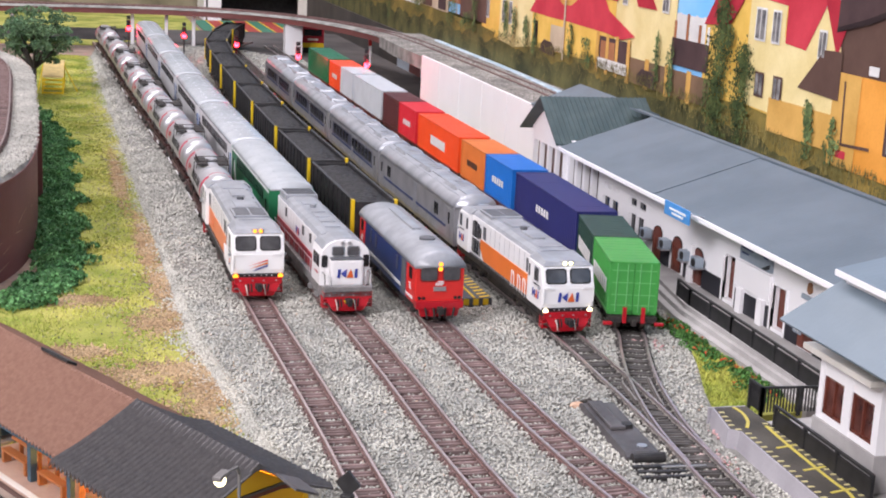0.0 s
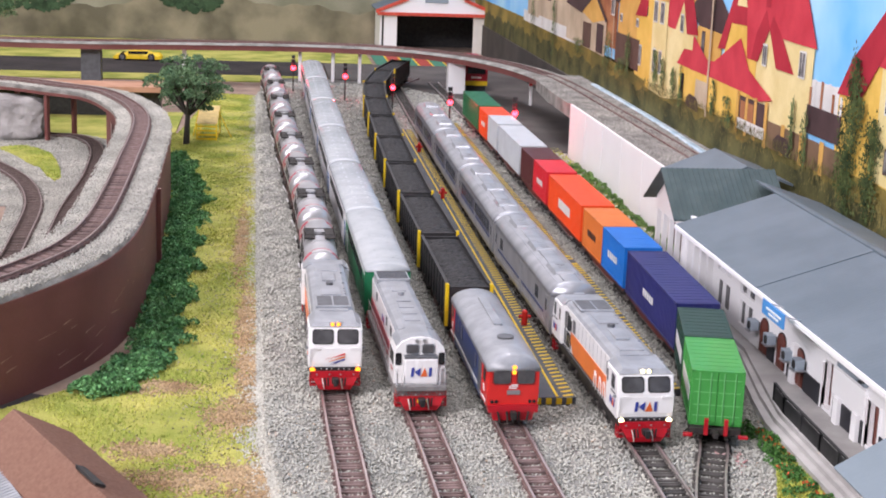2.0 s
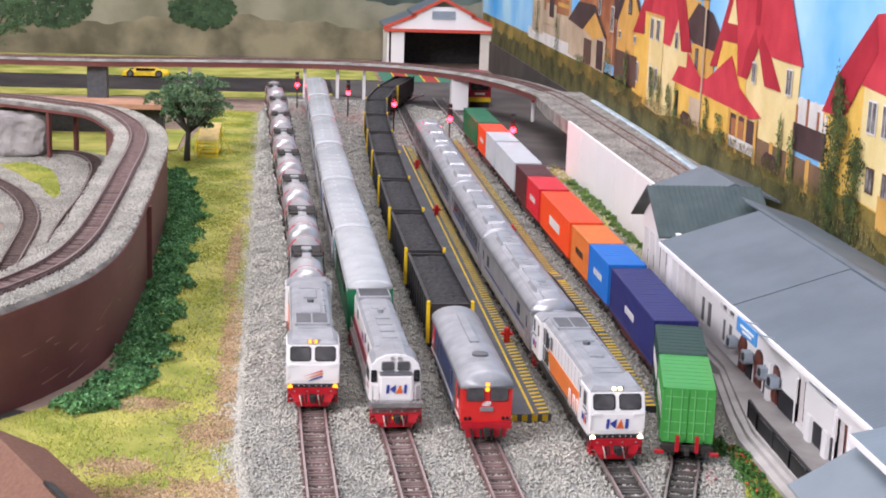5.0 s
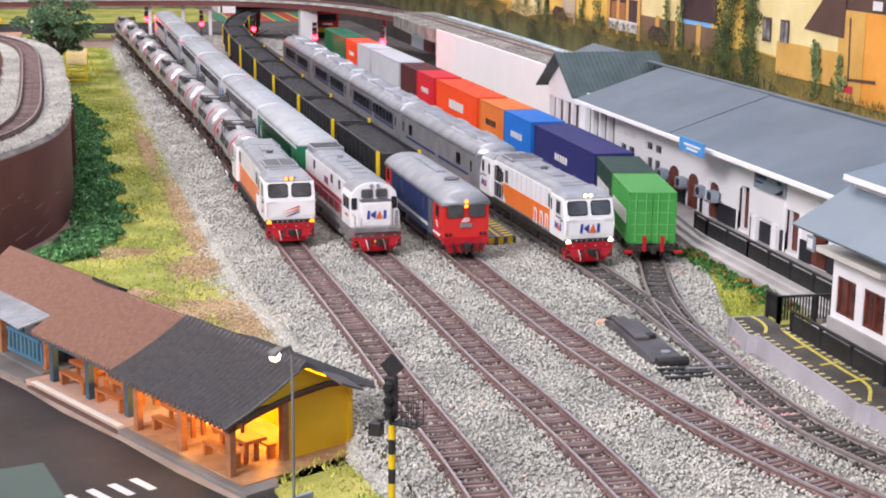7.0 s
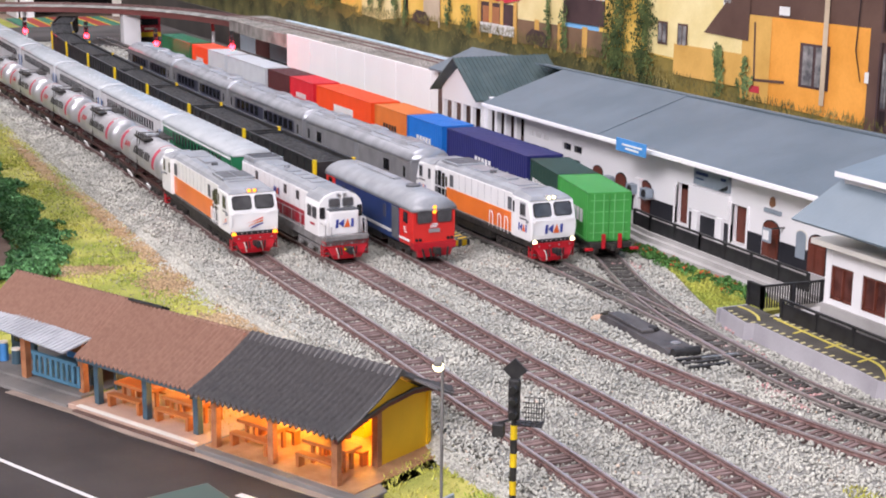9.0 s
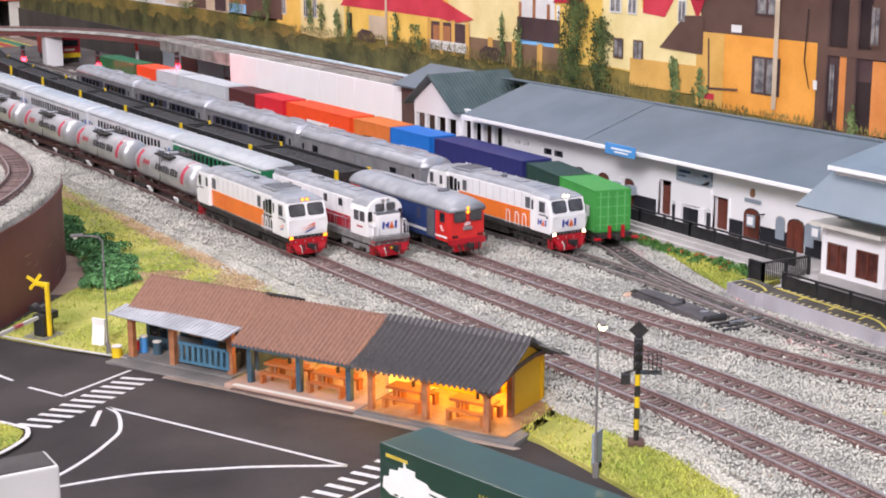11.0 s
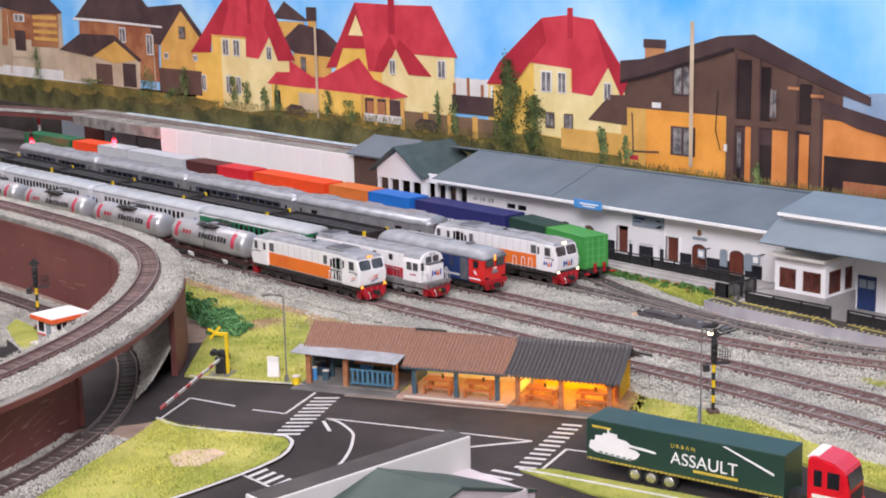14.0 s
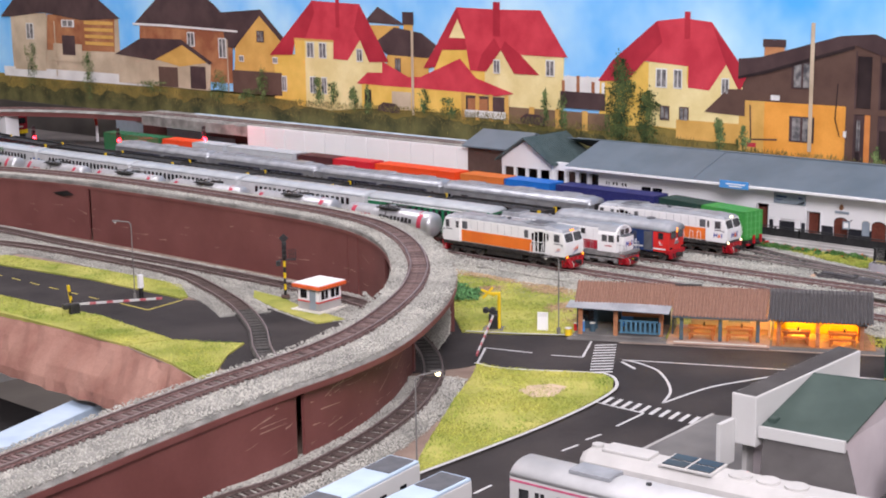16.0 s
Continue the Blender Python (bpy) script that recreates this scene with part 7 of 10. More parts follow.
    # teal shop with the tin awning
    c = stall("food_stall", "teal shop with brown corrugated roof and a tin awning")
    part("base", box(bmesh.new(), -250, -166, -30, 32, -11.5, -9.6, 0.5), M_CONCRETE_DARK, c, "grey concrete step")
    part("floor", box(bmesh.new(), -246, -168, -20, 30, -9.6, -8.2, 0.3), M_CONCRETE_DARK, c)
    part("back_wall", box(bmesh.new(), -244, -168, 26, 28, -8.4, 18), M_TEAL, c)
    for x, y in ((-240, -18), (-210, -18), (-172, -15)):
        part("post", box(bmesh.new(), x - 1.8, x + 1.8, y - 1.6, y + 1.6, -8.4, 14, 0.2), M_POST, c, "orange-brown post")
    part("wall", box(bmesh.new(), -246, -228, 0, 2, -8.4, 13), M_TEAL, c)
    part("shop_window", box(bmesh.new(), -243, -231, -0.6, 0, -1, 8), M_GLASS, c)
    part("shop_counter", box(bmesh.new(), -204, -176, -8, -2, -8.2, 0.0, 0.3), M_TEAL, c)
    part("roller_blind", rod(bmesh.new(), (-206, -8, 8.4), (-174, -8, 8.4), 2.2, seg=14), M_WOODORANGE, c, "rolled brown blind")
    part("blue_panel", box(bmesh.new(), -208, -198, 4, 5, -6, 12), M_SIGNBLUE, c)
    for z in (-6.4, 3.6):
        part("rail", box(bmesh.new(), -207, -174, -17.4, -16, z, z + 1.5), M_TEALBLUE, c)
    for k in range(9):
        part("baluster", box(bmesh.new(), -206 + 4 * k, -204.2 + 4 * k, -17.2, -16.2, -6.4, 4), M_TEALBLUE, c)
    part("awning", slab(bmesh.new(), [(-252, -24, 15.6), (-164, -32, 15.2), (-163, -16, 18.4), (-250, -11, 18.6)], (0, -0.2, 1), 0.5), M_TIN, c, "pale tin awning")
    for k in range(30):
        u = k / 29
        part("awning_rib", slab(bmesh.new(), [(-251 + 86 * u, -24 - 8 * u, 16.1 - 0.4 * u), (-250 + 86 * u, -24 - 8 * u, 16.1 - 0.4 * u), (-248.6 + 85 * u, -11 - 5 * u, 19.1 - 0.2 * u), (-249.6 + 85 * u, -11 - 5 * u, 19.1 - 0.2 * u)], (0, -0.2, 1), 0.35), M_TIN, c)
    part("roof", wave_roof(bmesh.new(), -246, -162, -14.5, 17.0, 5, 31.4, 2.7, 1.7), M_TILE, c, "brown corrugated roof sheet")
    part("roof", wave_roof(bmesh.new(), -246, -162, 34, 14.0, 5, 31.4, 2.7, 1.7), M_TILE, c)
    bm = bmesh.new()
    for k in range(30):
        ball(bm, (-244.6 + 2.7 * k, 5, 32.4), 1.15, 1)
    tagged(part("ridge_cap", bm, M_TILE, c), kind="stuff")
    part("rain_strip", box(bmesh.new(), -164, -140, -1.5, 3.5, 0, 1.2, turn=Matrix.Translation((0, 6.0, 32.0)) @ Matrix.Rotation(radians(-26), 4, "X")), M_BLACK, c, "black rain strip")
    # goods on the shop's porch
    for x, y, r, h, cm, label in ((-250, -20, 3.2, 6, M_YELLOW, "yellow bucket of flowers"), (-240, -9, 2.4, 9, M_SIGNBLUE, "blue drum"), (-231, -8, 2.6, 7, M_TEAL, "teal drum"), (-246, -8, 1.4, 6, M_LOCORED, "red gas bottle")):
        one = thing("drum", 0, 0, 0, 0, label + " on the shop porch", "drum", "goods at the shop")
        part("can", rod(bmesh.new(), (0, 0, 0), (0, 0, h), r, r * 0.9, seg=14), cm, one)
        part("rim", rod(bmesh.new(), (0, 0, h - 0.2), (0, 0, h + 0.5), r * 0.96, seg=14), M_CREAM, one)
        one.matrix_world = m @ pose(x * MM, y * MM, -8.2 * MM if x > -247 else -9.6 * MM)
    for x, y in ((-24, -11), (-61, -11), (-107, -11), (-138, -11)):
        bench_set(x, y, 0, m)
    # bulbs under the roofs
    for x, y, w, tint in ((-22, 8, 0.12, (1.0, 0.46, 0.06)), (-58, 8, 0.12, (1.0, 0.46, 0.06)), (-104, 10, 0.05, (1.0, 0.5, 0.13)), (-142, 10, 0.035, (1.0, 0.5, 0.13))):
        data = bpy.data.lights.new("stall_bulb", "POINT")
        data.energy, data.color, data.shadow_soft_size = w, tint, 0.0025
        ob = new("stall_bulb", data)
        ob.matrix_world = m @ pose(x * MM, y * MM, 15 * MM)


stalls()


# ---------- lorry ----------
M_TRAILER = mat("trailer_green", (0.018, 0.050, 0.036), 0.4, var=0.08, scale=60, coat=0.2)
M_LORRYRED = mat("lorry_red", (0.58, 0.008, 0.02), 0.28, var=0.04, scale=60, coat=0.3)
M_CHROME = mat("chrome", (0.72, 0.72, 0.74), 0.18, 1.0)
M_RUBBER = mat("rubber", (0.016, 0.016, 0.017), 0.8)
M_GOLD = mat("gold_print", (0.55, 0.42, 0.06), 0.5)


def words(text, size, m, parent, matrix, label=""):
    cu = bpy.data.curves.new("lettering", "FONT")
    cu.body, cu.size, cu.extrude = text, size * MM, 0.12 * MM
    tmp = new("lettering", cu)
    me = bpy.data.meshes.new_from_object(tmp.evaluated_get(bpy.context.evaluated_depsgraph_get()))
    bpy.data.objects.remove(tmp)
    me.materials.clear()
    me.materials.append(m)
    ob = new("lettering", me)
    ob.parent = parent
    ob.matrix_local = matrix
    if label:
        tagged(ob, label)
    return ob


def road_wheel(parent, x, y, r=5.0, w=4.0, s=-1):
    bm = rod(bmesh.new(), (x - w / 2, y, r), (x + w / 2, y, r), r, seg=22)
    tyre = part("wheel", bm, M_RUBBER, parent)
    bm = rod(bmesh.new(), (x + s * w / 2, y, r), (x + s * (w / 2 + 0.25), y, r), r * 0.68, r * 0.6, seg=18)
    for k in range(6):
        a = k * math.pi / 3
        rod(bm, (x + s * (w / 2 + 0.2), y + r * 0.4 * math.cos(a), r + r * 0.4 * math.sin(a)), (x + s * (w / 2 + 0.5), y + r * 0.4 * math.cos(a), r + r * 0.4 * math.sin(a)), r * 0.11, seg=6)
    rod(bm, (x + s * w / 2, y, r), (x + s * (w / 2 + 0.7), y, r), r * 0.22, seg=10)
    part("rim", bm, M_CHROME, tyre, "chrome rim")


def lorry():
    """Local y runs from the trailer's rear to the cab; x < 0 is the near flank."""
    root = thing("articulated_lorry", -138, -407, -10.8, 192.4, "dark green box trailer lorry with a red cab", "lorry")
    # seen from above, local +y points along the road towards the cab
    T = 128
    W = 27
    trailer = part("trailer", box(bmesh.new(), 0, W, 0, T, 11.5, 37.5, 0.6), M_TRAILER, root, "dark green trailer box")
    part("chassis", box(bmesh.new(), 8, W - 8, 4, T + 34, 7.5, 11.6), M_BLACK, root)
    part("skirt", box(bmesh.new(), 1, W - 1, 10, 24, 9, 11.6), M_BLACK, root)
    near = W
    part("gold_line", box(bmesh.new(), near, near + 0.2, 0.6, T - 0.6, 11.9, 13.0), M_GOLD, trailer)
    for k in range(int(T / 3)):
        part("dash", box(bmesh.new(), near + 0.18, near + 0.3, 1 + 3 * k, 2.4 + 3 * k, 12.1, 12.8), M_TRAILER, trailer)
    # white armoured vehicle silhouette
    tank_shape = [(4, 19), (8, 17.2), (30, 16.0), (34, 17.6), (36.4, 20.4), (34, 22.2), (29, 22.9), (30, 23.6), (46, 22.6), (46, 23.6), (39, 24.4), (30, 24.9), (28, 26.6), (22, 27.2), (21.8, 29.4), (17, 29.6), (16.6, 31.4), (15.8, 31.4), (15.6, 29), (13, 28.8), (12.6, 27.4), (8, 26.8), (7.6, 24), (4.6, 23.2)]
    tank_shape = [(2 + (u - 4) * 1.08, 17.6 + (v - 17.6) * 1.1) for u, v in tank_shape]
    part("picture", prism(bmesh.new(), tank_shape, "x", near, near + 0.25), M_WHITE, trailer, "white armoured vehicle silhouette")
    for k in range(6):
        part("dash", box(bmesh.new(), near + 0.2, near + 0.32, 9 + 4 * k, 11.4 + 4 * k, 17.3 - 0.2 * k, 18.1 - 0.2 * k), M_TRAILER, trailer)
    turn = Matrix(((0, 0, 1, 0), (1, 0, 0, 0), (0, 1, 0, 0), (0, 0, 0, 1)))
    words("ASSAULT", 10.6, M_WHITE, trailer, Matrix.Translation(((near + 0.1) * MM, 57 * MM, 19.6 * MM)) @ turn, "white word on the trailer side")
    words("U R B A N", 3.6, M_GOLD, trailer, Matrix.Translation(((near + 0.1) * MM, 57 * MM, 29.4 * MM)) @ turn, "gold word on the trailer side")
    part("lettering_bar", box(bmesh.new(), near, near + 0.2, 72, 100, 16.6, 18.2), M_GOLD, trailer)
    part("lettering_bar", box(bmesh.new(), near, near + 0.2, 4, 17, 32.6, 34.0), M_GOLD, trailer)
    part("slash", prism(bmesh.new(), [(90, 36.2), (92.6, 36.2), (122, 25.6), (122, 24.2)], "x", near, near + 0.25), M_WHITE, trailer)
    for y in (33, 44, 56, 117, 152):
        road_wheel(root, near - 2.4, y, 5.0, 4.0, 1)
        road_wheel(root, 2.4, y, 5.0, 4.0, -1)
    prof = [(T + 10, 7), (T + 10, 36.5), (T + 14, 38), (T + 30, 35.5), (T + 38, 31), (T + 40.5, 22), (T + 41, 7)]
    bm = prism(bmesh.new(), prof, "x", 1.0, W - 1.0)
    bmesh.ops.bevel(bm, geom=bm.edges[:], offset=0.9, segments=2, affect="EDGES")
    cab = part("cab", bm, M_LORRYRED, root, "glossy red cab")
    part("deflector", prism(bmesh.new(), [(T + 8, 36), (T + 10.5, 38.6), (T + 17, 38.2), (T + 17, 36.5)], "x", 4, W - 4), M_WHITE, cab)
    bm = slab(bmesh.new(), [(3.4, T + 38.6, 30.0), (W - 3.4, T + 38.6, 30.0), (W - 3.0, T + 41.0, 21.6), (3.0, T + 41.0, 21.6)], (0, 8, 3), 0.3)
    part("windscreen", bm, M_GLASS, cab)
    for a, b in ((T + 15, T + 21), (T + 25, T + 34)):
        for x in (0.8, W - 1.1):
            part("side_window", box(bmesh.new(), x, x + 0.3, a, b, 21, 30.5, 0.1), M_GLASS, cab)
    part("bumper", box(bmesh.new(), 0.8, W - 0.8, T + 38, T + 42, 5.5, 11, 0.8), M_LORRYRED, cab)
    part("grille", box(bmesh.new(), 5, W - 5, T + 41, T + 41.6, 11.5, 19, 0.2), M_BLACK, cab)
    for x in (3.6, W - 3.6):
        part("headlight", rod(bmesh.new(), (x, T + 41.6, 8.6), (x, T + 42.3, 8.6), 1.5, seg=12), M_CHROME, cab)
    for x in (-1.4, W + 0.2):
        part("mirror", box(bmesh.new(), x, x + 1.2, T + 35, T + 36.6, 21, 28, 0.2), M_LORRYRED, cab)
    part("trim", box(bmesh.new(), W - 1.1, W - 0.7, T + 14, T + 34, 14.2, 16.4), M_CREAM, cab)
    cab.scale.y = 0.78
    cab.location.y = (3 + 0.22 * (T + 10)) * MM
    trailer.location.z -= 2 * MM
    return root


lorry()


# ---------- signals, barriers, lamps ----------
def red_signal(x, y, lit=True, z=-4, h=44):
    root = thing("railway_signal", x, y, z, 0, "tall railway signal showing a red light" if lit else "tall railway signal with its lamps dark", "signal", "railway signals")
    part("mast", rod(bmesh.new(), (0, 0, 0), (0, 0, h), 0.9, seg=8), M_BLACK, root)
    head = part("head", box(bmesh.new(), -3, 3, -1.4, 1.4, h - 14, h + 2, 0.8), M_BLACK, root)
    part("target", box(bmesh.new(), -2.6, 2.6, -1, 1, h + 3, h + 8, turn=None), M_BLACK, root)
    for k, zz in enumerate((h - 11, h - 6, h - 1)):
        m = M_LAMP_RED if lit and k == 0 else M_GLASS
        part("lens", rod(bmesh.new(), (0, -1.3, zz), (0, -2.4, zz), 3.4 if m is M_LAMP_RED else 1.9, seg=14), m, head, "glowing red lens" if lit and k == 0 else "")
        part("hood", rod(bmesh.new(), (0, -1.2, zz + 1.9), (0, -3.6, zz + 1.9), 1.2, seg=8), M_BLACK, head)
    part("ladder", box(bmesh.new(), -0.9, 0.9, 1.4, 1.9, 0, h - 10), M_BLACK, root)
    if lit:
        data = bpy.data.lights.new("red_lens", "POINT")
        data.energy, data.color, data.shadow_soft_size = 0.07, (1.0, 0.02, 0.05), 0.003
        ob = new("red_lens", data)
        ob.location = (x * MM, (y - 5) * MM, (z + h - 10) * MM)
    return root


M_ARMRED = mat("faded_barrier_red", (0.42, 0.05, 0.07), 0.6, other=(0.46, 0.16, 0.17), var=0.15, scale=200)


def masts():
    for x, y in ((0, 1398), (73, 1304), (129, 1150), (190, 1012), (250, 878)):
        red_signal(x, y, h=56 if y < 900 else 50 if y < 1300 else 46)
    # striped signal beside the stalls
    for x, y, z, k in ((-22, -400, -8.5, 0.96), (-238, 159, -9, 1.0)):
        root = thing("railway_signal", x, y, z, -38, "black railway signal on a yellow-and-black striped mast", "signal", "railway signals")
        part("base", box(bmesh.new(), -4 * k, 4 * k, -4 * k, 4 * k, 0, 2.2, 0.3), M_BROWNWALL, root)
        for j in range(6):
            part("mast_band", rod(bmesh.new(), (0, 0, (2 + 5.6 * j) * k), (0, 0, (7.6 + 5.6 * j) * k), 1.35 * k, seg=12), M_YELLOW if j % 2 else M_BLACK, root)
        part("mast", rod(bmesh.new(), (0, 0, 35 * k), (0, 0, 52 * k), 1.2 * k, seg=10), M_BLACK, root)
        head = part("head", box(bmesh.new(), -2.2 * k, 2.2 * k, -2.0 * k, 1.2 * k, 38 * k, 54 * k, 0.7), M_BLACK, root)
        for zz in (41, 46, 51):
            part("lens", rod(bmesh.new(), (0, -2.0 * k, zz * k), (0, -4.4 * k, (zz - 0.4) * k), 1.7 * k, 1.5 * k, seg=12), M_BLACK, head)
        part("target", box(bmesh.new(), -3.3 * k, 3.3 * k, -0.5, 0.5, -3.3 * k, 3.3 * k, turn=Matrix.Translation((0, 0, 57.4 * k)) @ Matrix.Rotation(radians(45), 4, "Y")), M_BLACK, root, "black diamond target")
        part("side_lamp", box(bmesh.new(), -8 * k, -3.4 * k, -3 * k, 1 * k, 31 * k, 36 * k, 0.4), M_BLACK, root)
        part("bracket", rod(bmesh.new(), (-6 * k, 0, 36 * k), (0, 0, 38 * k), 0.5, seg=6), M_BLACK, root)
        basket = part("basket_floor", box(bmesh.new(), 1 * k, 11 * k, -3 * k, 3 * k, 36.4 * k, 36.8 * k), M_BLACK, root, "black railed platform")
        for zz in (38, 42, 46):
            part("basket_rail", handrail(bmesh.new(), [(3 * k, -3 * k, zz * k), (11 * k, -3 * k, zz * k), (11 * k, 3 * k, zz * k), (3 * k, 3 * k, zz * k)], 0.17), M_BLACK, basket)
        for xx in (5, 7, 9, 11):
            for yy in (-3, 3):
                part("basket_post", rod(bmesh.new(), (xx * k, yy * k, 36.6 * k), (xx * k, yy * k, 46 * k), 0.17, seg=6), M_BLACK, basket)

    def street_lamp(x, y, h, rz, lit):
        root = thing("street_lamp", x, y, -11, rz, "thin grey street lamp" + (" with a lit bulb" if lit else ", unlit"), "street lamp", "street lamps")
        part("base", box(bmesh.new(), -1.3, 1.3, -1.3, 1.3, 0, 7, 0.3), M_CONCRETE_DARK, root)
        bm = handrail(bmesh.new(), [(0, 0, 0), (0, 0, h), (-2, 0, h + 3), (-12, 0, h + 4.4)], 0.55)
        part("pole", bm, M_CONCRETE_DARK, root)
        head = part("lamp_head", box(bmesh.new(), -17, -10, -1.4, 1.4, h + 3.8, h + 5.4, 0.5), M_CONCRETE_DARK, root)
        part("bulb", ball(bmesh.new(), (-14.5, 0, h + 3.4), 1.9 if lit else 1.1, 2), M_LAMP_WHITE if lit else M_CREAM, head)
    street_lamp(-182, -126, 66, -12, False)
    street_lamp(-59, -418, 70, 60, True)
    street_lamp(-514, -268, 63, 145.5, True)
    root = thing("sign_board", -56, -415, -11, 28, "small grey notice board beside the lamp post", "notice board")
    part("panel", box(bmesh.new(), -4.5, 4.5, -0.6, 0.6, 5, 20, 0.2), M_SIGNGREY, root)
    part("foot", box(bmesh.new(), -2.5, 2.5, -1.2, 1.2, 0, 5.2, 0.2), M_BLACK, root)
    street_lamp(-333, 268, 74, -33, False)

    # level crossing barriers
    for x, y, rz, L, name in ((-203, -71, 212.6, 106, "raised"), (-402, 266, -18, 84, "closed")):
        root = thing("crossing_barrier", x, y, -10.6 if L < 90 else -7, rz, "red and white level crossing barrier on a black machine", "barrier", "barriers")
        part("plate", box(bmesh.new(), -9, 9, -9, 9, -3.6, -2.2, 0.2), M_CONCRETE_DARK, root, "thin grey base plate")
        part("machine", box(bmesh.new(), -5, 4, -4, 4, -2.3, 11, 1.0), M_BLACK, root)
        part("weight", box(bmesh.new(), -11, -4, -3, 3, 6, 11, 1.0), M_BLACK, root)
        mast = part("mast", rod(bmesh.new(), (0, 4.9, -2.3), (0 if L > 90 else -3.5, 4.9, 29 if L > 90 else 27), 1.5, seg=10), M_YELLOW, root, "yellow mast")
        if L > 90:
            part("top_arm", box(bmesh.new(), -1.2, 1.2, -4, 6.2, 27.6, 30.0, 0.3), M_YELLOW, mast)
            for q in (48, -24):
                part("cross_arm", box(bmesh.new(), -0.4, 0.4, -6.5, 6.5, -1.0, 1.0, turn=Matrix.Translation((-1.6, -5, 29)) @ Matrix.Rotation(radians(q), 4, "X")), M_YELLOW, mast)
            part("lamp_bar", box(bmesh.new(), -1, 1, -6, 5, 12.2, 13.6, 0.2), M_BLACK, mast)
            for y_ in (-7, -1):
                part("warning_lamp", rod(bmesh.new(), (-3.2, y_, 13), (1, y_, 13), 3.0, 2.2, seg=14), M_BLACK, mast, "round black warning lamp")
        else:
            for z_ in (9, 17):
                part("mast_band", rod(bmesh.new(), (-3.5 * (z_ - 1) / 26, 4.9, z_), (-3.5 * (z_ + 3) / 26, 4.9, z_ + 4), 1.6, seg=10), M_BLACK, mast)
        n = 10
        for k in range(n):
            cut = [4 + (L - 4) * (j // 2 + (0.62 if j % 2 else 0)) * 2 / n for j in (k, k + 1)]
            x0, x1 = cut
            bm = box(bmesh.new(), x0, x1, -0.7, 0.7, -1.0, 1.0, turn=Matrix.Translation((0, 0, 9.5)) @ Matrix.Rotation(radians(3.5 if L > 80 else -1), 4, "Y"))
            part("arm_band", bm, M_ARMRED if k % 2 else M_WHITE_DULL, root)
    # sandwich board
    root = thing("sandwich_board", -181, -108, -10.6, 120, "white sandwich board standing on the grass", "sign")
    for s in (-1, 1):
        part("leaf", box(bmesh.new(), -4.6, 4.6, -0.4, 0.4, 0, 17, turn=Matrix.Translation((0, s * 1.6, 0)) @ Matrix.Rotation(radians(s * 7), 4, "X")), M_WHITE, root)
        if s < 0:
            for z_ in (6, 9.5, 13):
                part("print_bar", box(bmesh.new(), -3, 2.4, -0.6, -0.35, z_, z_ + 1.2, turn=Matrix.Translation((0, s * 1.6, 0)) @ Matrix.Rotation(radians(s * 7), 4, "X")), M_ARMRED, root, "faded red print")
    root = thing("equipment_box", -330, 262, -11, 0, "small white equipment box on a dark post", "box")
    part("post", box(bmesh.new(), -1.5, 1.5, -1.5, 1.5, 0, 14), M_BLACK, root)
    part("case", box(bmesh.new(), -2.4, 2.4, -2, 2, 13, 26, 0.6), M_WHITE, root)


masts()


# ---------- crossing keeper's hut, point machine ----------
M_CASE = mat("worn_black_case", (0.062, 0.058, 0.062), 0.5, other=(0.095, 0.09, 0.092), var=0.2, scale=90, bump=0.05)


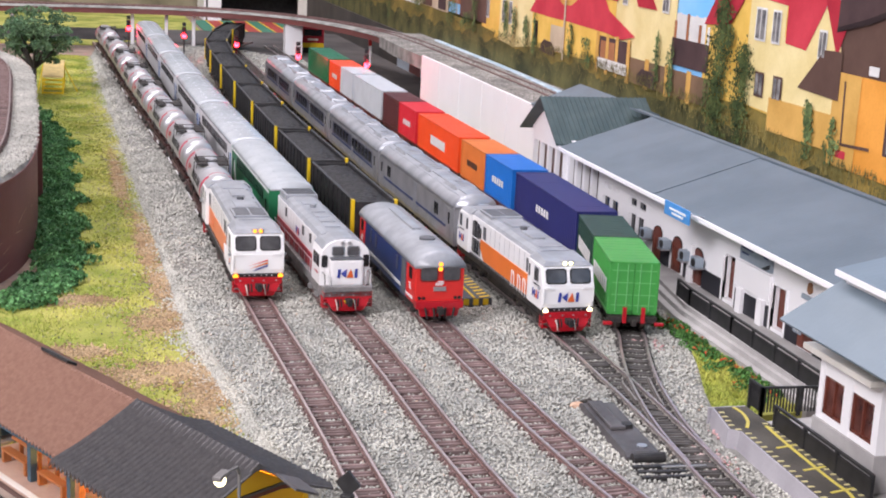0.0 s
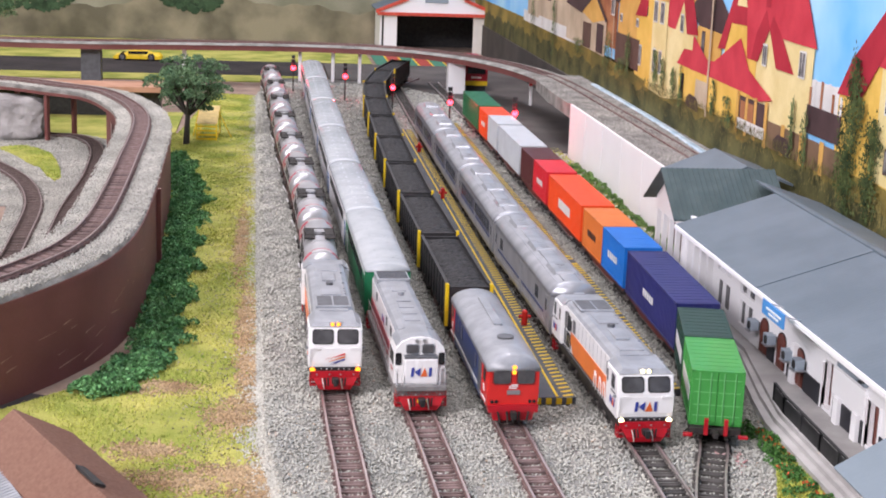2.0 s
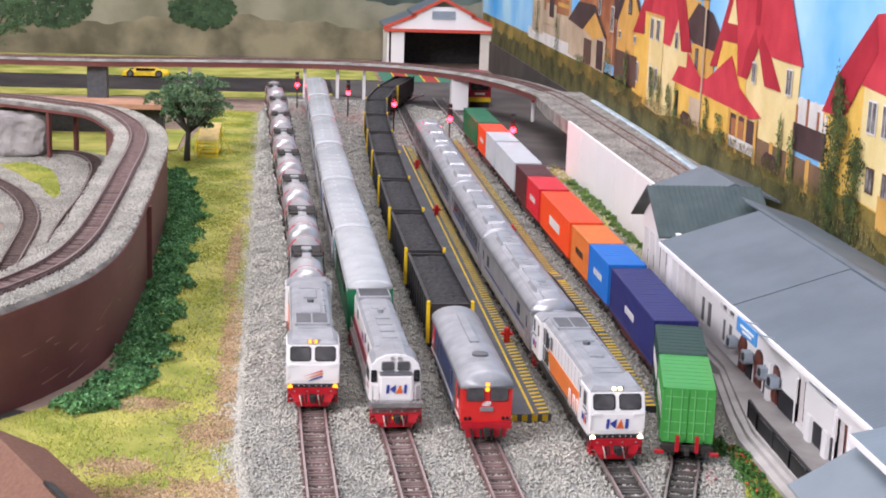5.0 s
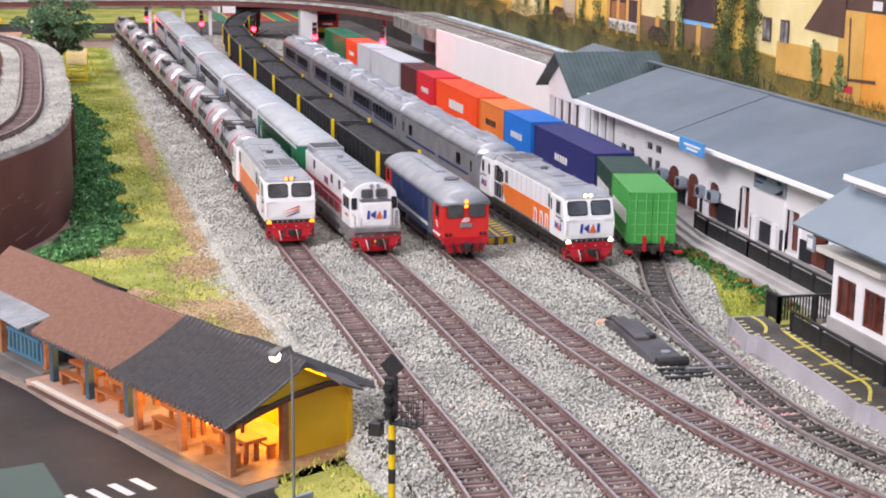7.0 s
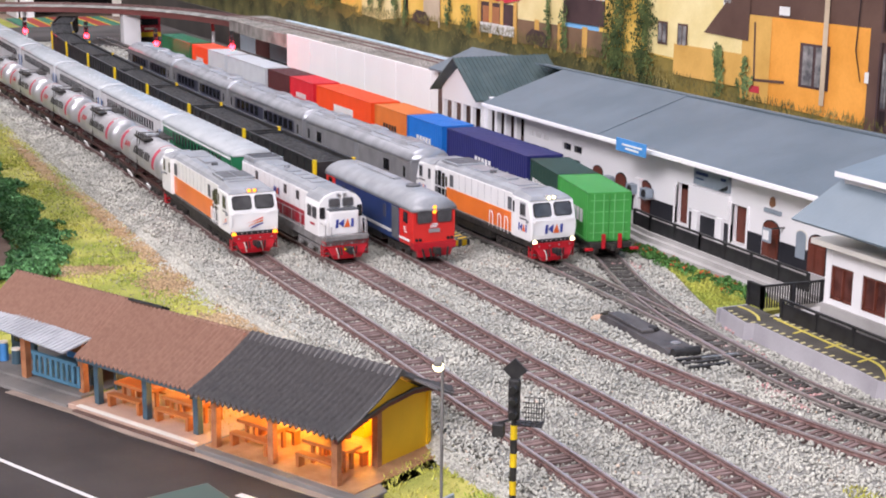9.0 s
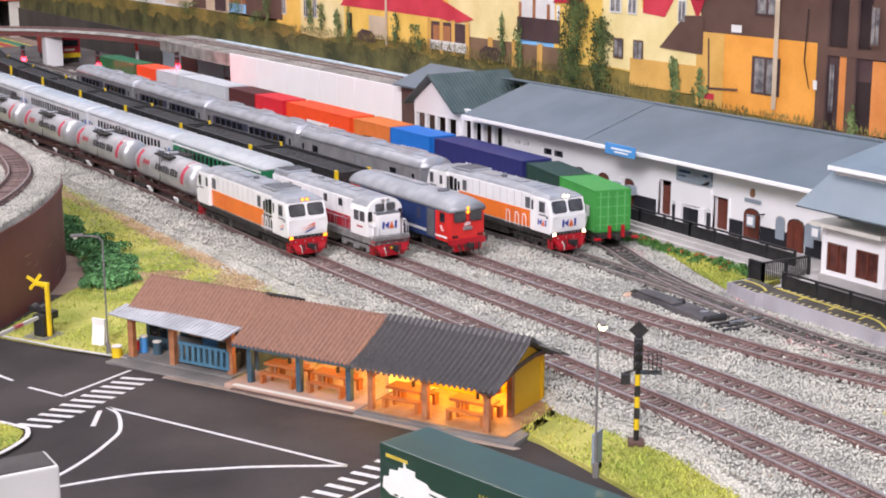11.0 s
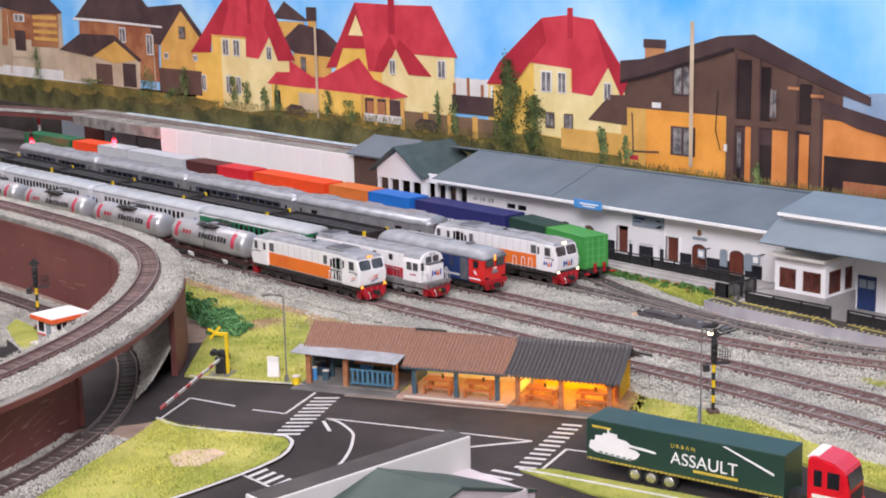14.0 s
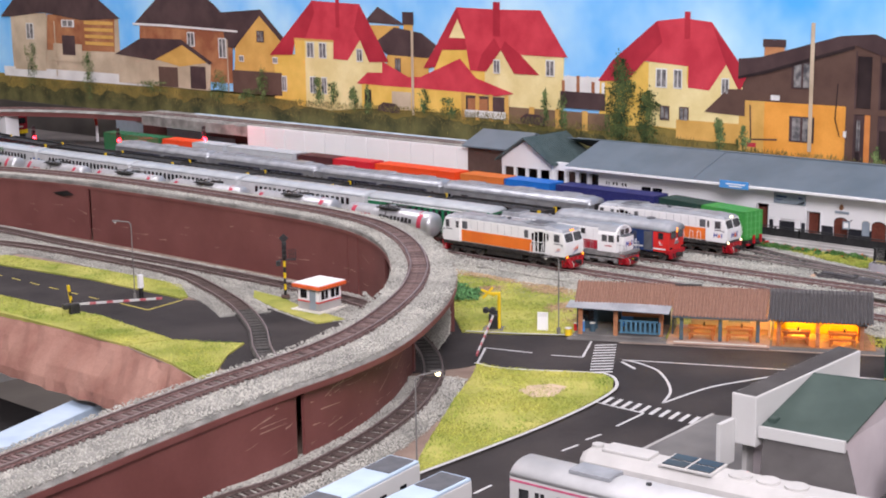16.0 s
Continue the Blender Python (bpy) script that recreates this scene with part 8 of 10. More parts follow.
def small_buildings():
    root = thing("keepers_hut", -245, 104, -10.5, 4, "small white crossing hut with an orange-edged flat roof", "hut")
    part("slab", box(bmesh.new(), -20, 20, -18, 18, 0, 2.0, 0.3), M_CREAM, root)
    part("plinth", box(bmesh.new(), -15, 15, -13, 13, 2, 9.5), M_CONCRETE, root, "grey plinth")
    part("wall", box(bmesh.new(), -15, 15, -13, 13, 9.5, 22, 0.2), M_WALLWHITE, root)
    part("line", box(bmesh.new(), -15.3, 15.3, -13.3, 13.3, 9.2, 10.4), M_LOCORED, root, "red line")
    for x0, x1 in ((-12, -3), (1, 12)):
        win = part("window", box(bmesh.new(), x0, x1, -13.4, -13.0, 12.5, 20.5), M_GLASS, root)
        part("bar", box(bmesh.new(), (x0 + x1) / 2 - 0.4, (x0 + x1) / 2 + 0.4, -13.6, -13.2, 12.5, 20.5), M_WALLWHITE, win)
    part("window", box(bmesh.new(), -15.4, -15.0, 2, 10, 12.5, 20.5), M_GLASS, root)
    part("door", box(bmesh.new(), -15.4, -15.0, -9, -1.5, 3, 20.5), M_SIGNGREY, root)
    part("roof", box(bmesh.new(), -19, 19, -17, 17, 22.4, 25.8, 0.4), mat("hut_orange", (0.75, 0.13, 0.035), 0.5), root, "orange roof edge")
    part("roof_top", box(bmesh.new(), -18.2, 18.2, -16.2, 16.2, 25.8, 26.6, 0.3), M_WALLWHITE, root, "white roof top")

    root = thing("point_machine", 139, -203, -3.8, -3, "long worn black point machine lying beside the turnout", "point machine")
    part("case", loft(bmesh.new(), [[(-8.5, y, 0), (9, y, 0), (8, y, h), (-7.4, y, h)] for y, h in ((3, 1.6), (0, 2.6), (-4, 3.4), (-66, 3.4), (-70, 2.4))]), M_CASE, root)
    part("cover", box(bmesh.new(), -5.5, 2.0, -40, -3, 3.2, 5.2, 0.9), M_CASE, root, "raised black cover")
    part("crank", rod(bmesh.new(), (3.4, -36, 3.2), (3.4, -36, 5.4), 3.0, 2.6, seg=14), M_BLACK, root)
    part("rating_plate", rod(bmesh.new(), (2.5, -60, 3.3), (2.5, -60, 3.9), 2.4, seg=14), M_STEEL, root, "bright metal disc")
    part("coil", rod(bmesh.new(), (-6, -72, 2.4), (9, -71, 2.4), 2.4, seg=12), M_BLACK, root)
    for y in (-79, -85, -91):
        part("tie_bar", box(bmesh.new(), -8, 15, y - 1.2, y + 1.2, 0, 2.0, 0.3), M_BLACK, root)
    part("drive_rod", rod(bmesh.new(), (4, -82, 2.2), (24, -82, 2.2), 0.6, seg=8), M_STEEL, root)
    bm = ball(bmesh.new(), (-7, 3, 0.3), 3.6, 2, (1.4, 0.8, 0.6))
    part("putty", bm, mat("putty", (0.5, 0.34, 0.24), 0.9, bump=0.2), root, "lump of tan putty")
    part("plug", rod(bmesh.new(), (-1, 5, 1.4), (-6, 2, 1.4), 2.0, seg=10), M_BARK, root, "brown plug")


small_buildings()


# ---------- far viaduct, wall of white panels and the high line behind it ----------
def high_line():
    line = smoothed([(-1200, 1508), (-700, 1502), (-488, 1500), (-315, 1494), (-149, 1520), (35, 1532), (165, 1494), (258, 1405), (312, 1290), (338, 1180), (350, 1050), (354, 850), (356, 600), (356, 405)], 8)
    root = thing("far_viaduct", 0, 0, 0, 0, "long brown girder viaduct crossing behind the trains", "viaduct", kind="structure")
    part("girder", ribbon(bmesh.new(), line, [(-24, 44), (24, 44), (24, 52), (-24, 52)]), M_BROWN, root, "brown girder")
    part("deck", ribbon(bmesh.new(), line, [(-26, 52), (26, 52), (22, 54.6), (-22, 54.6)]), M_BED, root, "grey gravel deck")
    for s in (-GAUGE, GAUGE):
        part("rail", ribbon(bmesh.new(), line, [(s - 0.6, 54.4), (s + 0.6, 54.4), (s + 0.6, 57), (s - 0.6, 57)]), M_RAIL, root)
    bm, due = bmesh.new(), 0
    for p, t, s in along(line):
        if s >= due:
            due += 8
            rz = math.atan2(t.y, t.x) - math.pi / 2
            box(bm, -9.5, 9.5, -1.4, 1.4, 54, 55.6, turn=Matrix.Translation((p.x, p.y, 0)) @ Matrix.Rotation(rz, 4, "Z"))
    tagged(part("sleeper_rest", bm, M_SLEEPER, root), kind="stuff")
    for x0, x1, y, m in ((-322, -292, 1500, M_ROOFDARK), (234, 260, 1412, M_WALLWHITE), (-170, -164, 1512, M_WALLWHITE), (10, 15, 1528, M_WALLWHITE), (62, 67, 1526, M_WALLWHITE), (104, 109, 1518, M_WALLWHITE)):
        part("pier", box(bmesh.new(), x0, x1, y - (12 if x1 - x0 > 10 else 3), y + (12 if x1 - x0 > 10 else 3), -12, 45, 0.6), m, root, "pale pier" if m is M_WALLWHITE else "")
    pole = thing("striped_pole", 341, 1284, -11, 0, "slim pole painted red above and white below", "pole")
    part("foot", rod(bmesh.new(), (0, 0, 0), (0, 0, 36), 2.4, seg=12), M_WALLWHITE, pole)
    part("top", rod(bmesh.new(), (0, 0, 36), (-1, 4, 62), 2.4, seg=12), M_LOCORED, pole, "red upper half")
    # added dark sheet: the darkness under the far viaduct, put into a colour
    bm = box(bmesh.new(), 384, 386.6, 1165, 2246, -11, 47)
    tagged(link("low_wall", bm, mat("viaduct_shade_board", (0.05, 0.044, 0.04), 0.9, other=(0.075, 0.066, 0.058), scale=14)), "added dark board for the darkness under the far viaduct", "wall", kind="structure")
    # bank behind the white wall
    bm = prism(bmesh.new(), [(311, 404), (311, 1000), (318, 1120), (334, 1160), (386, 1160), (386, 404)], "z", 40, 55.4)
    tagged(link("gravel_bank", bm, M_BED), "grey gravel bank along the backdrop", "bank", kind="structure")
    bm = bmesh.new()
    ribbon(bm, smoothed([(382, 1060), (381, 820), (379, 690), (374, 560), (372, 470), (371, 410)], 10), [(-5, 55), (4, 55), (2, 57.4), (-4, 56.6)])
    tagged(link("water_strip", bm, mat("pale_blue", (0.35, 0.5, 0.62), 0.4, other=(0.55, 0.65, 0.72), scale=40)), "pale blue painted strip beside the bank", "water", kind="structure")
    root = thing("panel_wall", 0, 0, 0, 0, "retaining wall of white panels behind the freight train", "wall", kind="structure")
    n = 12
    for k in range(n):
        y0 = 335 + 512 * k / n
        part("panel", box(bmesh.new(), 309 + (k % 2) * 0.25, 312, y0 + 0.5, y0 + 512 / n - 0.5, -5, 57.5, 0.3), M_WALLWHITE, root, "white panel")
    pale = mat("pale_blue_panel", (0.42, 0.50, 0.56), 0.5, var=0.06)
    for y0, y1, z1, m, label in ((1208, 1284, 42, pale, "pale blue board"), (1143, 1207, 46, M_BROWN, "brown board"), (1042, 1141, 46, pale, "pale blue board"), (850, 1040, 46, M_BROWN, "brown board"), (962, 1036, 21, pale, "low pale blue board")):
        front = 380.5 if z1 < 30 else 382
        part("panel", box(bmesh.new(), front, 383.8 if z1 > 30 else 381.8, y0, y1, -11 if z1 > 30 else 6, z1, 0.3), m, root, label)


high_line()


def far_end():
    # engine shed
    root = thing("engine_shed", 0, 0, 0, 0, "white engine shed with a red-edged gable roof", "shed")
    part("wall", box(bmesh.new(), 180, 184, 2100, 2235, -11, 70), M_WALLWHITE, root)
    part("wall", box(bmesh.new(), 398, 402, 2100, 2235, -11, 70), M_WALLWHITE, root)
    part("back_wall", box(bmesh.new(), 180, 402, 2232, 2236, -11, 70), M_BLACK, root)
    for x in (188, 366):
        part("door", box(bmesh.new(), x, x + 26, 2100, 2104, -11, 66), M_WALLWHITE if x < 200 else M_CREAM, root)
    gable = part("gable", prism(bmesh.new(), [(178, 66), (404, 66), (404, 72), (350, 92), (330, 112), (252, 112), (232, 92), (178, 72)], "y", 2098, 2102), M_WALLWHITE, root)
    part("gable_window", box(bmesh.new(), 268, 314, 2096, 2098, 88, 104, 0.4), M_SIGNGREY, gable)
    edge = mat("red_edge", (0.55, 0.08, 0.05), 0.5)
    for a, b in (((172, 66), (236, 92)), ((228, 92), (291, 124)), ((291, 124), (354, 92)), ((346, 92), (410, 66))):
        part("roof_edge", prism(bmesh.new(), [(a[0], a[1]), (b[0], b[1]), (b[0], b[1] + 7), (a[0], a[1] + 7)], "y", 2094, 2098), edge, root, "red roof edge")
        part("roof", prism(bmesh.new(), [(a[0], a[1] + 4), (b[0], b[1] + 4), (b[0], b[1] + 7), (a[0], a[1] + 7)], "y", 2098, 2236), M_SLATE, root)
    part("gable_edge", box(bmesh.new(), 174, 408, 2093, 2097, 62, 68), edge, root)
    bm = prism(bmesh.new(), [(252, 905), (312, 870), (386, 870), (386, 1786), (60, 1786), (60, 1560), (120, 1530), (250, 1340)], "z", -12, -2.9)
    tagged(link("yard_floor", bm, mat("yard_asphalt", (0.075, 0.066, 0.064), 0.9, other=(0.11, 0.098, 0.092), var=0.2, scale=12, bump=0.1)), "dark grey yard floor before the engine shed", "floor", kind="structure")
    # painted strips of floor before it
    green, red = mat("mat_green", (0.05, 0.19, 0.12), 0.8), mat("mat_red", (0.36, 0.05, 0.04), 0.8)
    for k in range(7):
        bm = box(bmesh.new(), 158 + 26 * k, 181 + 26 * k, 1790, 2090, -11, -9.5)
        tagged(link("floor_strip", bm, red if k % 2 else green), "coloured painted strip on the yard floor", "floor", "floor strips", "structure")
        bm = box(bmesh.new(), 181 + 26 * k, 184 + 26 * k, 1790, 2090, -11, -9.0)
        tagged(link("floor_line", bm, M_YELLOW), "yellow line on the yard floor", "floor marking", "floor lines", "structure")
    root = thing("railcar", 264, 1436, 0, 0, "dark red railcar end with a yellow lower front", "railcar")
    part("underframe", box(bmesh.new(), 3, 33, 3, 117, -3, 7), M_BLACK, root)
    part("body", box(bmesh.new(), 0, 36, 0, 120, 6, 44, 2.0), M_MAROON, root)
    part("front_band", box(bmesh.new(), 0.5, 35.5, -0.6, 0, 6, 13), M_YELLOW, root)
    part("windscreen", box(bmesh.new(), 4, 32, -0.6, 0, 24, 34), M_GLASS, root)
    part("mark", box(bmesh.new(), 10, 26, -0.8, -0.2, 17, 20), M_CREAM, root)
    # grass and lane beyond the viaduct
    for x0, x1, y0, y1, m, n in ((-900, 150, 1560, 1640, M_GRASS, "grass"), (-900, 150, 1640, 1860, M_ROAD, "road"), (-900, 150, 1860, 2240, M_GRASS, "grass"), (-900, -330, 1130, 1440, M_GRASS, "grass")):
        bm = box(bmesh.new(), x0, x1, y0, y1, -12, -9.6)
        tagged(link("far_" + n, bm, m), "far strip of %s beyond the viaduct" % n, n, kind="structure")
    root = thing("car", -308, 1840, -9.6, 0, "yellow sports car parked on the far road", "car")
    rings = []
    for x, zt, hw in ((0, 6, 15), (3, 9, 17), (18, 11, 18), (30, 18, 15), (50, 18.5, 15), (66, 13, 18), (80, 12, 17.5), (84, 8, 15)):
        rings.append([(x, -hw, 3), (x, hw, 3), (x, hw, min(zt, 9)), (x, hw * 0.8, zt), (x, -hw * 0.8, zt), (x, -hw, min(zt, 9))])
    body = part("body", loft(bmesh.new(), rings), M_YELLOW, root)
    part("side_window", box(bmesh.new(), 26, 60, -15.6, -14.6, 11.5, 16.5, 0.4), M_GLASS, body)
    for x in (16, 66):
        for y in (-16, 16):
            wheel = part("wheel", rod(bmesh.new(), (x, y - 2, 6.5), (x, y + 2, 6.5), 6.5, seg=18), M_RUBBER, root)
            part("rim", rod(bmesh.new(), (x, y - 2.3, 6.5), (x, y + 2.3, 6.5), 4, seg=14), M_CHROME, wheel)
    # yellow slatted ramp
    root = thing("loading_ramp", -122, 956, -9.4, -2, "yellow slatted loading ramp with a pale sloping top", "ramp")
    for z in (0.5, 5.5, 10.5, 15.5):
        part("slat", box(bmesh.new(), 0, 25, -1.0, 0, z, z + 2.2), M_YELLOW, root)
    for x in (0, 23.4):
        part("front_post", box(bmesh.new(), x, x + 1.6, -1.6, 1.0, 0, 20), M_YELLOW, root)
        part("rear_post", box(bmesh.new(), x, x + 1.6, 58, 60, 0, 33), M_YELLOW, root)
        part("side_board", prism(bmesh.new(), [(0, 16), (59, 29), (59, 32), (0, 19)], "x", x, x + 1.4), M_YELLOW, root)
        part("lower_board", prism(bmesh.new(), [(0, 2), (59, 2), (59, 5), (0, 5)], "x", x, x + 1.4), M_YELLOW, root)
    part("top", prism(bmesh.new(), [(-1, 19.2), (60, 32.6), (60, 33.8), (-1, 20.4)], "x", 0.4, 24.6), mat("ramp_top", (0.66, 0.50, 0.20), 0.7), root, "pale wooden top")
    part("prop", rod(bmesh.new(), (25, 30, 30), (40, 26, 0), 0.7, seg=6), M_YELLOW, root)
    part("prop", rod(bmesh.new(), (0, 40, 30), (-5, 20, 2), 0.7, seg=6), M_YELLOW, root)
    # grey rock portal inside the loop
    root = thing("rock_portal", -372, 962, -11, 0, "grey rough rock block beside the loop track", "rock")
    bm = bmesh.new()
    bmesh.ops.create_cube(bm, size=2.0)
    bmesh.ops.subdivide_edges(bm, edges=bm.edges[:], cuts=26, use_grid_fill=True)
    for v in bm.verts:
        q = v.co.copy()
        k = (abs(q.x) ** 7 + abs(q.y) ** 7 + abs(q.z) ** 7) ** (1 / 7)
        q = Vector((q.x / k * 74, q.y / k * 27, (q.z / k + 1) * 25))
        crease = noise.noise(Vector((q.x * 0.06, q.y * 0.06, q.z * 0.03)))
        q.x += 4.5 * crease + 2.2 * noise.noise(q * 0.16)
        q.y += 4.0 * crease + 2.0 * noise.noise(q * 0.14 + Vector((9, 3, 1)))
        q.z += (3.0 * noise.noise(q * 0.07) + 1.4 * noise.noise(q * 0.3)) * min(1, q.z / 12)
        v.co = (q.x, q.y, max(q.z, 0))
    part("mass", bm, mat("rock_grey", (0.27, 0.255, 0.25), 0.95, other=(0.40, 0.385, 0.375), var=0.15, scale=30, bump=0.8, bump_scale=300), root)
    root = thing("timber_ledge", 0, 0, 0, 0, "bare orange-brown plank ledge over a dark gap", "ledge", kind="structure")
    plank = mat("bare_plank", (0.40, 0.20, 0.12), 0.8, other=(0.50, 0.29, 0.19), var=0.15, scale=30, bump=0.1)
    part("plank", box(bmesh.new(), -420, -176, 1128, 1190, 24, 31, 0.6), plank, root)
    # solid black block stands in for the shade of the gap
    part("gap_shade", box(bmesh.new(), -418, -178, 1150, 1180, -12, 24), M_BLACK, root)


far_end()


# ---------- building and trains at the front edge ----------
M_ROOFGREEN = mat("green_roof", (0.040, 0.068, 0.058), 0.55, other=(0.055, 0.085, 0.074), scale=30)
M_PINKWHITE = mat("pale_wall", (0.50, 0.45, 0.47), 0.7, other=(0.57, 0.52, 0.54), var=0.05, scale=25)


def market():
    root = thing("market_building", 0, 0, 0, 0, "white building with a dark green pitched roof and tall parapet", "building")
    par = part("parapet", box(bmesh.new(), -438, -308, -463, -447, 31, 61, 0.8), M_WHITE_DULL, root, "tall white parapet")
    part("coping", box(bmesh.new(), -436.8, -309.2, -461.8, -448.2, 60.9, 61.4), M_DARKPAD, par, "dark coping")
    part("body", box(bmesh.new(), -420, -310, -506, -452, -11, 44), M_PINKWHITE, root)
    part("base_wall", box(bmesh.new(), -428, -318, -452, -449, -11, 31), M_CONCRETE, root)
    up = (0, 0, 1)
    part("roof", slab(bmesh.new(), [(-371, -463.4, 59), (-433, -463.4, 41.6), (-427, -514, 41.6), (-359, -512, 59)], up, 1.4), M_ROOFGREEN, root, "dark green roof slope")
    part("roof", slab(bmesh.new(), [(-371, -463.4, 59), (-359, -512, 59), (-300, -503, 39), (-312, -463.4, 39)], up, 1.4), M_ROOFGREEN, root, "dark green roof slope")
    part("ridge", rod(bmesh.new(), (-371, -463.4, 60.0), (-359, -512, 60.0), 0.8, seg=8), M_ROOFGREEN, root)
    part("fascia", slab(bmesh.new(), [(-433.6, -463.4, 36.8), (-433.6, -463.4, 43.4), (-427.6, -514, 43.4), (-427.6, -514, 36.8)], (-1, -0.1, 0), 2.4), M_WHITE_DULL, root, "thick white fascia")
    bm = slab(bmesh.new(), [(-425, -512, -11), (-425, -512, 41), (-360, -510.6, 58.6), (-301, -502.4, 38.6), (-301, -502.4, -11)], (0.02, 1, 0), 3.0)
    part("gable_wall", bm, M_PINKWHITE, root, "pale pinkish gable wall")
    # added dark sheet where the porch below the eave lies in shade
    part("eave_recess_shade", slab(bmesh.new(), [(-432, -465, 36.4), (-462, -480, 20), (-462, -540, 20), (-426, -514, 36.4)], (0, 0, 1), 1.2), M_DARKPAD, root, "dark sheet standing in for the shaded recess below the eave")
    part("side_panel", box(bmesh.new(), -454, -438.4, -450, -447, 20, 46), M_WHITE_DULL, root, "small white side panel")
    part("box", box(bmesh.new(), -428, -422, -470, -465, 44, 47, 0.6), M_ROOFGREEN, root)
    bm = prism(bmesh.new(), [(-480, -353), (-292, -347), (-270, -400), (-262, -640), (-560, -640), (-520, -560), (-482, -460)], "z", -11.2, -9.4)
    tagged(link("forecourt", bm, mat("paved_grey", (0.135, 0.13, 0.13), 0.8, other=(0.17, 0.165, 0.16), var=0.1, scale=30, bump=0.08)), "grey paved forecourt round the market building", "pavement", kind="structure")
    curve_stripe([(-482, -460), (-481, -353), (-372, -349.6), (-330, -348), (-291, -346)][1:], 2.6, M_CONCRETE, -9.0)


market()


def parked_trains():
    pink = mat("pink_line", (0.55, 0.10, 0.20), 0.5)
    root = thing("commuter_coach", -537, -373, -10.8, 184.6, "white commuter coach with pink lines, parked at the edge", "railway coach")
    w, L = 14.4, 230
    part("body", prism(bmesh.new(), [(-w, 6), (w, 6), (w, 36), (-w, 36)], "y", 0, L), M_WHITE_DULL, root)
    arc = [(w * math.cos(math.pi * i / 14), 36 + 7.6 * math.sin(math.pi * i / 14) ** 0.8) for i in range(15)]
    roof = part("roof", prism(bmesh.new(), arc, "y", 0, L), M_COACHWHITE, root, "white rounded roof", True)
    for y in (34, 136):
        part("air_conditioner", box(bmesh.new(), -7.5, 7.5, y, y + 26, 42.6, 45, 0.5), M_ROOFGREY, roof, "grey air conditioner")
    for y in (80, 180):
        part("vent", rod(bmesh.new(), (0, y, 43), (0, y, 44.6), 1.6, seg=10), M_BLACK, roof)
    for s in (-1, 1):
        for k in range(9):
            y = 6 + 25 * k
            part("window", side_plate(bmesh.new(), s, w, y, y + 6.5, 21, 30, 0.25), M_GLASS, root)
            door = part("door", side_plate(bmesh.new(), s, w, y + 10, y + 18, 8, 31, 0.2), M_WHITE_DULL, root)
            for d in (0.8, 4.4):
                part("door_window", side_plate(bmesh.new(), s, w + 0.15, y + 10 + d, y + 12.6 + d, 19, 30, 0.2), M_GLASS, door)
        for z in (14.5, 33.4):
            part("line", side_plate(bmesh.new(), s, w, 0, L, z, z + 1.2, 0.2), pink, root, "pink line")
    part("end", box(bmesh.new(), -w + 0.6, w - 0.6, -0.6, 0, 8, 38), M_WHITE_DULL, root)
    part("end_window", box(bmesh.new(), -9, 9, -0.9, -0.5, 22, 33), M_GLASS, root)
    for x in (-8, 8):
        part("underframe", box(bmesh.new(), x - 3, x + 3, 10, L - 10, 0, 6), M_FRAMEBLACK, root)
    # grey hood locomotive beside it
    root = thing("diesel_locomotive", -499, -388, -10.8, 186, "pale grey diesel locomotive with dark roof fans, parked", "locomotive")
    grey = mat("pale_loco_grey", (0.50, 0.495, 0.48), 0.5, other=(0.56, 0.55, 0.535), var=0.06, scale=40)
    part("body", box(bmesh.new(), -13.4, 13.4, 0, 170, 4, 33, 1.6), grey, root)
    bm = loft(bmesh.new(), [[(-w_, y, 32), (w_, y, 32), (w_ * 0.97, y, 38), (w_ * 0.6, y, h), (-w_ * 0.6, y, h), (-w_ * 0.97, y, 38)] for y, w_, h in ((2, 10.5, 41.5), (6, 12, 44), (166, 12, 44), (169, 10.5, 41.5))])
    roof = part("roof", bm, grey, root, "pale grey rounded roof")
    part("hatch", box(bmesh.new(), -7, 7, 14, 44, 43.6, 46, 1.2), grey, roof)
    part("hatch", rod(bmesh.new(), (0, 8, 43), (0, 8, 45.6), 3.4, seg=14), grey, roof)
    fan = part("fan_frame", box(bmesh.new(), -10.4, 10.4, 52, 84, 43.8, 45.4, 0.5), grey, roof)
    for y in (53.4, 68.8):
        for x in (-9.4, 0.6):
            part("fan", box(bmesh.new(), x, x + 8.8, y, y + 13.8, 45.3, 45.8, 0.2), M_GLASS, fan, "dark roof fan panel")
    for y in (96, 112, 128):
        part("fan", rod(bmesh.new(), (0, y, 43.6), (0, y, 45.2), 6.4, seg=18), grey, roof)
    part("underframe", box(bmesh.new(), -12, 12, 4, 166, 0, 5), M_FRAMEBLACK, root)
    # white box vehicle with a red band
    root = thing("delivery_truck", -375, -529, -9.4, 0, "white box truck with a red band, parked by the market", "truck")
    part("body", box(bmesh.new(), -22, 22, -110, 0, 6, 38, 1.0), M_WHITE_DULL, root)
    part("roof_box", box(bmesh.new(), -12, 21, -56, -4, 38, 44, 0.8), M_WHITE_DULL, root)
    part("red_band", box(bmesh.new(), -22.4, -17, -110.4, 0.4, 33, 38.6, 0.4), M_LOCORED, root, "red band along the roof edge")
    for x in (-20, 20):
        for y in (-20, -90):
            part("wheel", rod(bmesh.new(), (x - 2, y, 6), (x + 2, y, 6), 6, seg=18), M_RUBBER, root)
    # two pale blue coaches
    blue = mat("pale_blue_roof", (0.42, 0.54, 0.68), 0.5, other=(0.50, 0.62, 0.74), var=0.06, scale=40)
